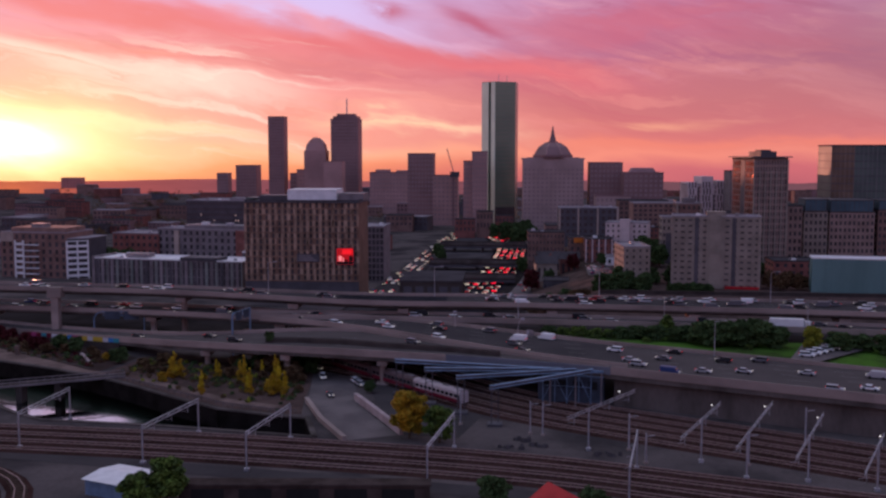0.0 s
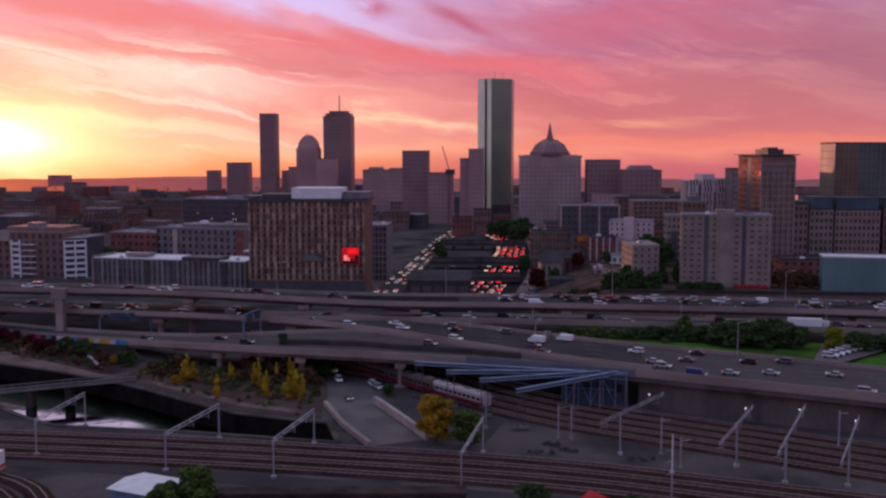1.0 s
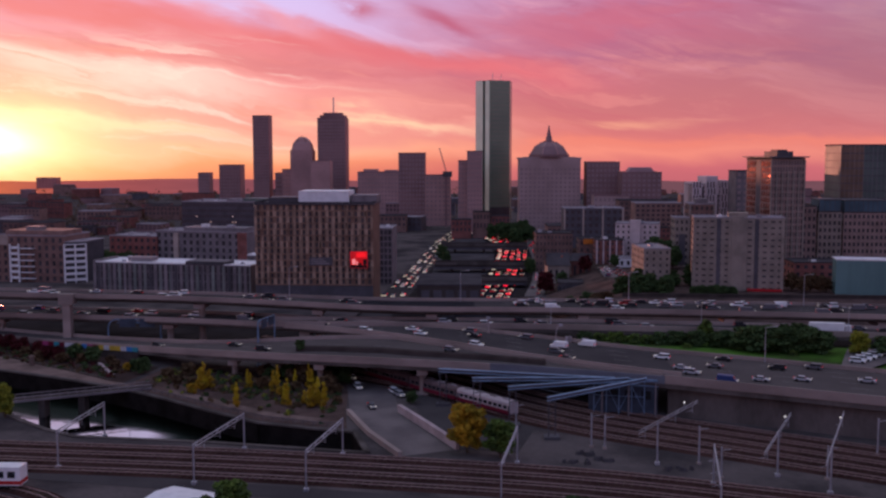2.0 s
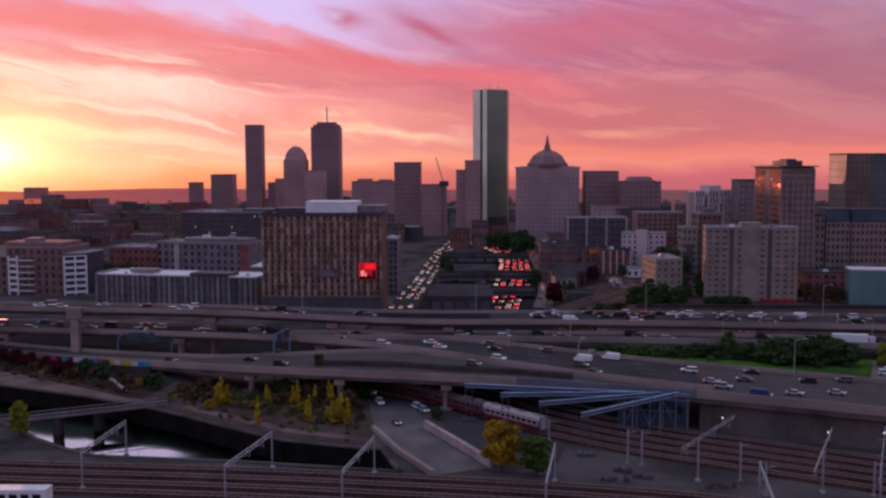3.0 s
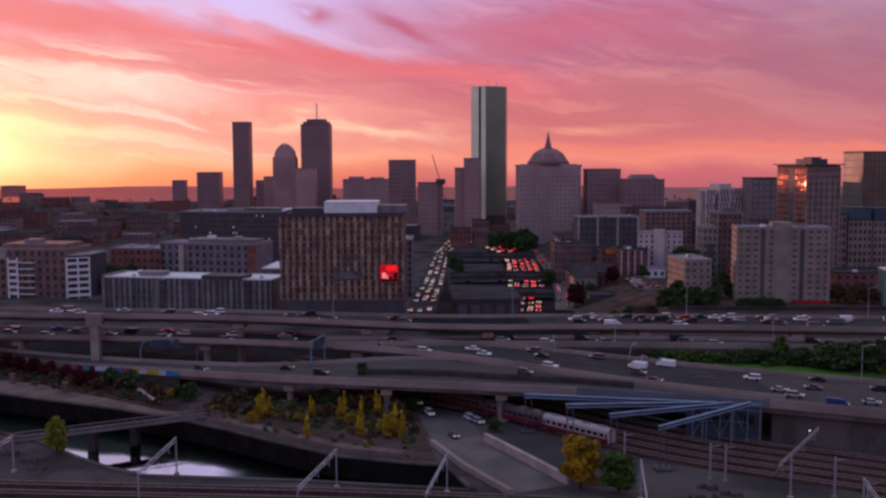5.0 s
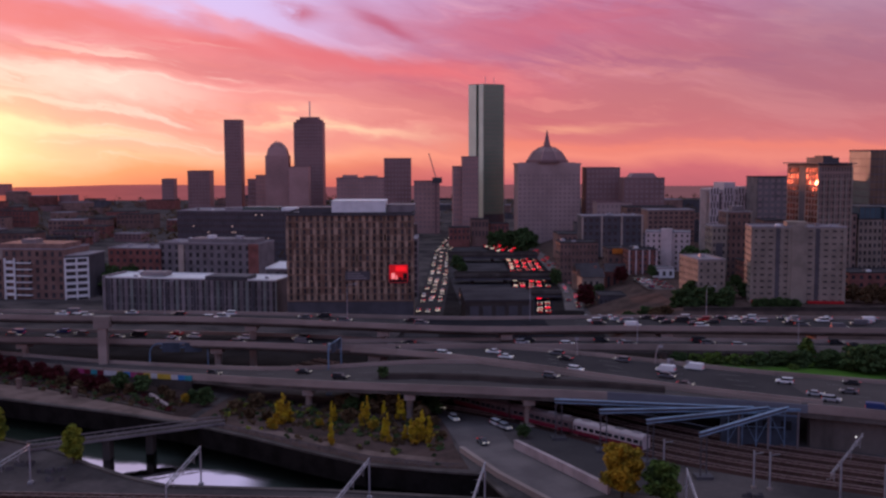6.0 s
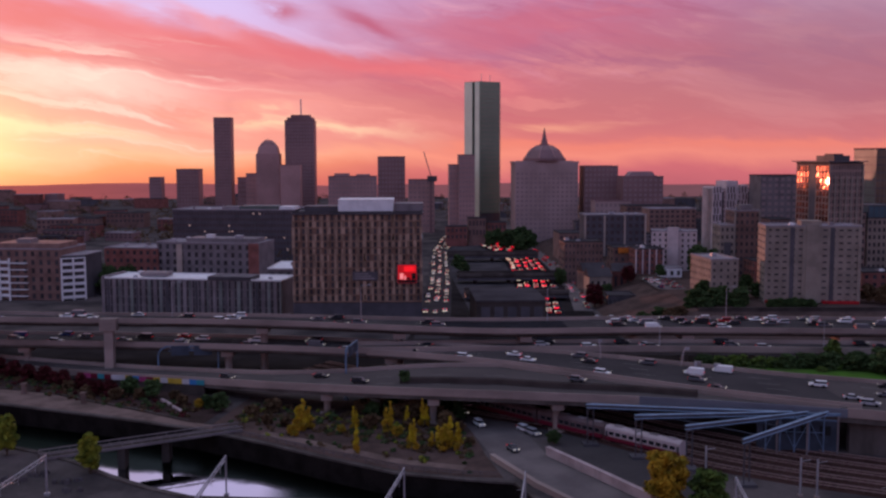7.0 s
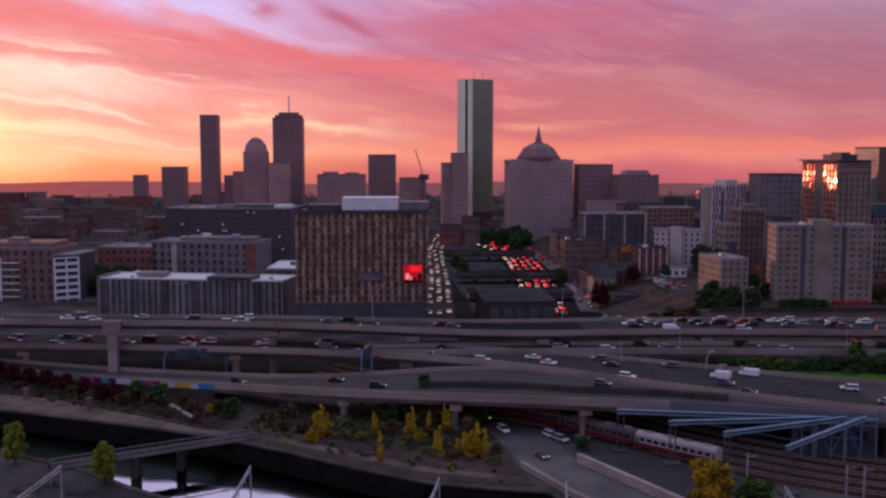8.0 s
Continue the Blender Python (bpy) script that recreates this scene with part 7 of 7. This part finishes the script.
MURAL = ["maroon", "mural_pink", "maroon", "mural_teal", "maroon", "mural_white", "mural_white", "mural_yellow", "mural_blue", "mural_pink", "maroon", "mural_yellow", "mural_white", "mural_yellow", "mural_yellow", "mural_white", "mural_blue", "mural_teal"]
for nm, c in (("mural_teal", (0.04, 0.25, 0.3)), ("mural_yellow", (0.5, 0.34, 0.05)), ("mural_pink", (0.36, 0.05, 0.16)), ("mural_blue", (0.04, 0.19, 0.46)), ("mural_white", (0.5, 0.48, 0.52))):
    M[nm] = mat(nm, c, 0.7, var=0.2, scale=0.5)
mural = thing("mural_wall", "wall painted with bright mural panels along the ramp", "mural")
xs = np.linspace(-141, -106, 19)
for k in range(18):
    n0, _, z0 = deck_at(ST_A, xs[k]); n1, _, z1 = deck_at(ST_A, xs[k + 1])
    bm = B(); beam(bm, (xs[k], n0 - 0.12, z0 - 0.25), (xs[k + 1], n1 - 0.12, z1 - 0.25), 0.2, 1.2); part("panel", bm, M[MURAL[k]], mural)
bm = B()
for k in range(18):
    n0, _, z0 = deck_at(ST_A, xs[k]); n1, _, z1 = deck_at(ST_A, xs[k + 1])
    beam(bm, (xs[k], n0 + 0.2, (z0 + GZ) / 2 - 0.6), (xs[k + 1], n1 + 0.2, (z1 + GZ) / 2 - 0.6), 0.5, max(0.3, z0 - GZ - 0.9))
part("footing", bm, M["darkconc"], mural)


def gantry(x, y, z, h, span, turn, label, bow=2.6):
    """A post that bends over into a lattice truss with two sign boards, and a straight post at its far end."""
    g = thing("sign_gantry", label, "sign gantry", (x, y, z), turn)
    bm = B(); beam(bm, (0, 0, -0.1), (0, 0, h - bow), 0.34); box(bm, -0.5, 0.5, -0.5, 0.5, -0.1, 0.5); prev = Vector((0, 0, h - bow))
    for k in range(1, 8):
        a = math.pi / 2 * k / 7
        q = Vector((bow * (1 - math.cos(a)), 0, h - bow + bow * math.sin(a))); beam(bm, prev, q, 0.34); prev = q
    part("post", bm, M["blue"], g)
    bm = B(); beam(bm, prev, prev + Vector((span, 0, 0)), 0.26); beam(bm, prev - Vector((0, 0, 1.1)), prev + Vector((span, 0, -1.1)), 0.22)
    for k in range(10):
        beam(bm, prev + Vector((span * k / 10, 0, -1.1 if k % 2 else 0)), prev + Vector((span * (k + 1) / 10, 0, 0 if k % 2 else -1.1)), 0.12)
    truss = part("truss", bm, M["blue"], g)
    for k in range(2):
        bm = B(); x0 = prev.x + span * (0.06 + 0.46 * k); box(bm, x0, x0 + span * 0.36, -0.35, -0.2, h - 2.3, h + 0.15); part("sign_back", bm, M["signback"], truss, "dull blue-grey back of a sign board")
    bm = B(); beam(bm, (prev.x + span, 0, -0.1), (prev.x + span, 0, h), 0.3); part("post", bm, M["blue"], g)


gantry(-121.5, 290.5, GZ, 8.0, 12.5, 2, "blue-grey arched steel sign gantry over the ramp")
gantry(-72.4, 264.4, GZ, 12.0, 9.5, 78, "blue-grey steel sign gantry over the ramp", 1.2)


def sign_pole(x, y, z, h, lean):
    """A slender pale pole with a curved top, a ladder of rungs and a small panel."""
    p = thing("sign_pole", "pale galvanised steel pole with curved top beside the highway", "pole", (x, y, z), group="poles beside the highway")
    bm = B(); prev = Vector((0, 0, -0.05))
    for k in range(1, 9):
        q = Vector((lean * (k / 8) ** 3, 0, h * k / 8)); beam(bm, prev, q, 0.17); prev = q
    part("pole", bm, M["coach"], p)
    bm = B(); box(bm, lean - 0.1, lean + 0.8, -0.12, 0.12, h - 0.7, h - 0.05); part("panel", bm, M["steel"], p)
    bm = B(); prism(bm, ring(0, 0, 0.45, 8), -0.05, 0.45); part("footing", bm, M["concrete"], p)


for x, lean in ((4.6, 0.9), (-12.2, -0.5)):
    n, f, z = deck_at(ST_C, x); sign_pole(x, f - 0.9, z, 4.4, lean)
for x in (7.6, 11.4):
    n, f, z = deck_at(ST_C, x)
    c = thing("control_cabinet", "pale grey roadside control cabinet on the highway edge", "cabinet", (x, f - 1.1, z), -28, group="roadside cabinets")
    bm = B(); box(bm, -0.8, 0.8, -0.4, 0.4, 0.15, 1.5); bmesh.ops.bevel(bm, geom=bm.edges[:], offset=0.06, segments=1, affect="EDGES"); part("body", bm, M["greyp"], c)
    bm = B(); box(bm, -0.9, 0.9, -0.5, 0.5, 0, 0.15); part("plinth", bm, M["concrete"], c)
    bm = B(); box(bm, -0.7, -0.05, -0.44, -0.404, 0.3, 1.4); part("door", bm, M["steel"], c)


def street_lamp(x, y, z, h, arm=2.0, lit=False):
    l = thing("street_lamp", "slim grey steel highway lamp post", "street lamp", (x, y, z), group="highway lamps")
    bm = B(); limb(bm, (0, 0, -0.05), (0, 0, h), 0.12, 0.06, 8); part("pole", bm, M["steel"], l)
    bm = B(); beam(bm, (0, 0, h), (arm, 0, h + 0.3), 0.1); arm_ = part("arm", bm, M["steel"], l)
    bm = B(); box(bm, arm - 0.2, arm + 0.7, -0.18, 0.18, h + 0.2, h + 0.38); part("lamp_head", bm, M["headlight" if lit else "steel"], arm_)


for x in (-170, -120, -70, -20, 30, 80, 120):
    n, f, z = deck_at(ST_D, x); street_lamp(x, f - 0.9, z, 9)
for x in (50, 85):
    n, f, z = deck_at(ST_B, x); street_lamp(x, f - 0.9, z, 8)
for x in (5, 45, 82):
    n, f, z = deck_at(ST_E, x); street_lamp(x, n + 0.9, z, 7, -1.6)

# buildings at the near edge
shed = thing("workshop", "low workshop with white roof and blue wall", "building", (-61.4, 156.6, GZ), -22)
bm = B(); box(bm, -4.5, 4.5, -4, 4, 0, 2.6); part("wall", bm, M["blue"], shed)
bm = B(); a = [bm.verts.new(p) for p in ((-5, -4.4, 2.6), (5, -4.4, 2.6), (5, 0, 3.15), (-5, 0, 3.15), (-5, 4.4, 2.6), (5, 4.4, 2.6))]
bm.faces.new((a[0], a[1], a[2], a[3])); bm.faces.new((a[3], a[2], a[5], a[4])); bm.faces.new((a[0], a[3], a[4])); bm.faces.new((a[1], a[5], a[2])); bm.faces.new((a[0], a[4], a[5], a[1]))
part("roof", bm, M["white"], shed)
house = thing("house", "house with steep red roof", "house", (10, 142, GZ), 30)
bm = B(); box(bm, -4, 4, -5, 5, 0, 3.4); part("wall", bm, M["beige"], house)
bm = B(); a = [bm.verts.new(p) for p in ((-4.5, -5.5, 3.3), (4.5, -5.5, 3.3), (0, -5.5, 6.2), (-4.5, 5.5, 3.3), (4.5, 5.5, 3.3), (0, 5.5, 6.2))]
bm.faces.new((a[0], a[1], a[2])); bm.faces.new((a[3], a[5], a[4])); bm.faces.new((a[0], a[2], a[5], a[3])); bm.faces.new((a[1], a[4], a[5], a[2])); bm.faces.new((a[0], a[3], a[4], a[1]))
part("roof", bm, M["red"], house)

# loading platform with dark openings at the near edge
dock = thing("loading_dock", "dark concrete dock wall with dark openings", "wall", (-51, 152.5, GZ), 3)
bm = B(); box(bm, 0, 40, 0, 0.6, 0, 2.4); box(bm, -0.2, 40.2, -0.3, 3.0, 2.4, 2.75); part("wall", bm, M["brownstone"], dock)
# openings are black sheets on the wall, painted as deep shade
for k in range(5):
    bm = B(); box(bm, 2 + k * 7.6, 7.2 + k * 7.6, -0.06, -0.004, 0.2, 1.9); part("opening", bm, M["rubber"], dock)
# cars parked in the lot beside the turnpike
rng = random.Random(31)
for i in range(3):
    for k in range(7):
        if rng.random() < 0.8:
            put_car(rng.choice(("sedan", "suv")), rng.choice(PALETTE), 9 + k * 2.5 - i * 0.5, 352 + i * 11, GZ + 0.02, 92 + rng.uniform(-3, 3))

flat("pavement", [(34.5, 393), (45, 393), (45, 425), (35.5, 425)], 4.64, M["oldroad"], "parking lot among the lowrise blocks", "pavement")
for i in range(4):
    for k in range(4):
        if rng.random() < 0.85:
            put_car(rng.choice(("sedan", "suv")), rng.choice(PALETTE), 36.3 + k * 2.3, 397 + i * 7.4, 4.62, 90 + rng.uniform(-3, 3))
ribbon("road", [(-110, 178.5), (-81, 173.8), (-69, 171.3), (-43, 166.4), (-18, 162), (2, 158.5), (30, 150), (80, 130)], 5.5, GZ + 0.05, M["asphalt"], "service street between the rails and the dock")
rng = random.Random(12)
for x, y, s in ((2, 184.5, 1.6), (9, 185.5, 1.9), (20, 181, 1.5), (4, 189, 1.1), (-118, 208, 1.6), (-124, 212, 1.8), (-128, 209, 1.5), (-115, 203, 1.3)):
    d = thing("rubble_heap", "low heap of dark rubble on the ground", "rubble", (x, y, GZ))
    for k in range(7):
        bm = B(); prism(bm, ring(rng.uniform(-s, s) * 1.6, rng.uniform(-0.6, 0.6) * s, rng.uniform(0.4, 0.8), 6, turn=rng.uniform(0, 1)), -0.05, rng.uniform(0.35, 0.8), top=0.6); part("stone", bm, M["roofdark"], d)
# small lot on the bank above the highway
flat("pavement", [(68, 236.5), (74, 234.5), (92, 252), (86, 258), (77, 257)], 3.75, M["oldroad"], "small paved lot on the bank", "pavement")
for k in range(7):
    put_car(rng.choice(("sedan", "suv")), rng.choice(("silver", "grey", "silver", "white")), 73 + k * 2.2, 240 + k * 2.3, 3.76, -20)

# ---------------- from plan units to metres ----------------
for ob in list(scene.objects):
    if ob.parent is None and ob.type in ("MESH", "EMPTY"):
        ob.matrix_basis = Matrix.Scale(PLAN, 4) @ ob.matrix_basis
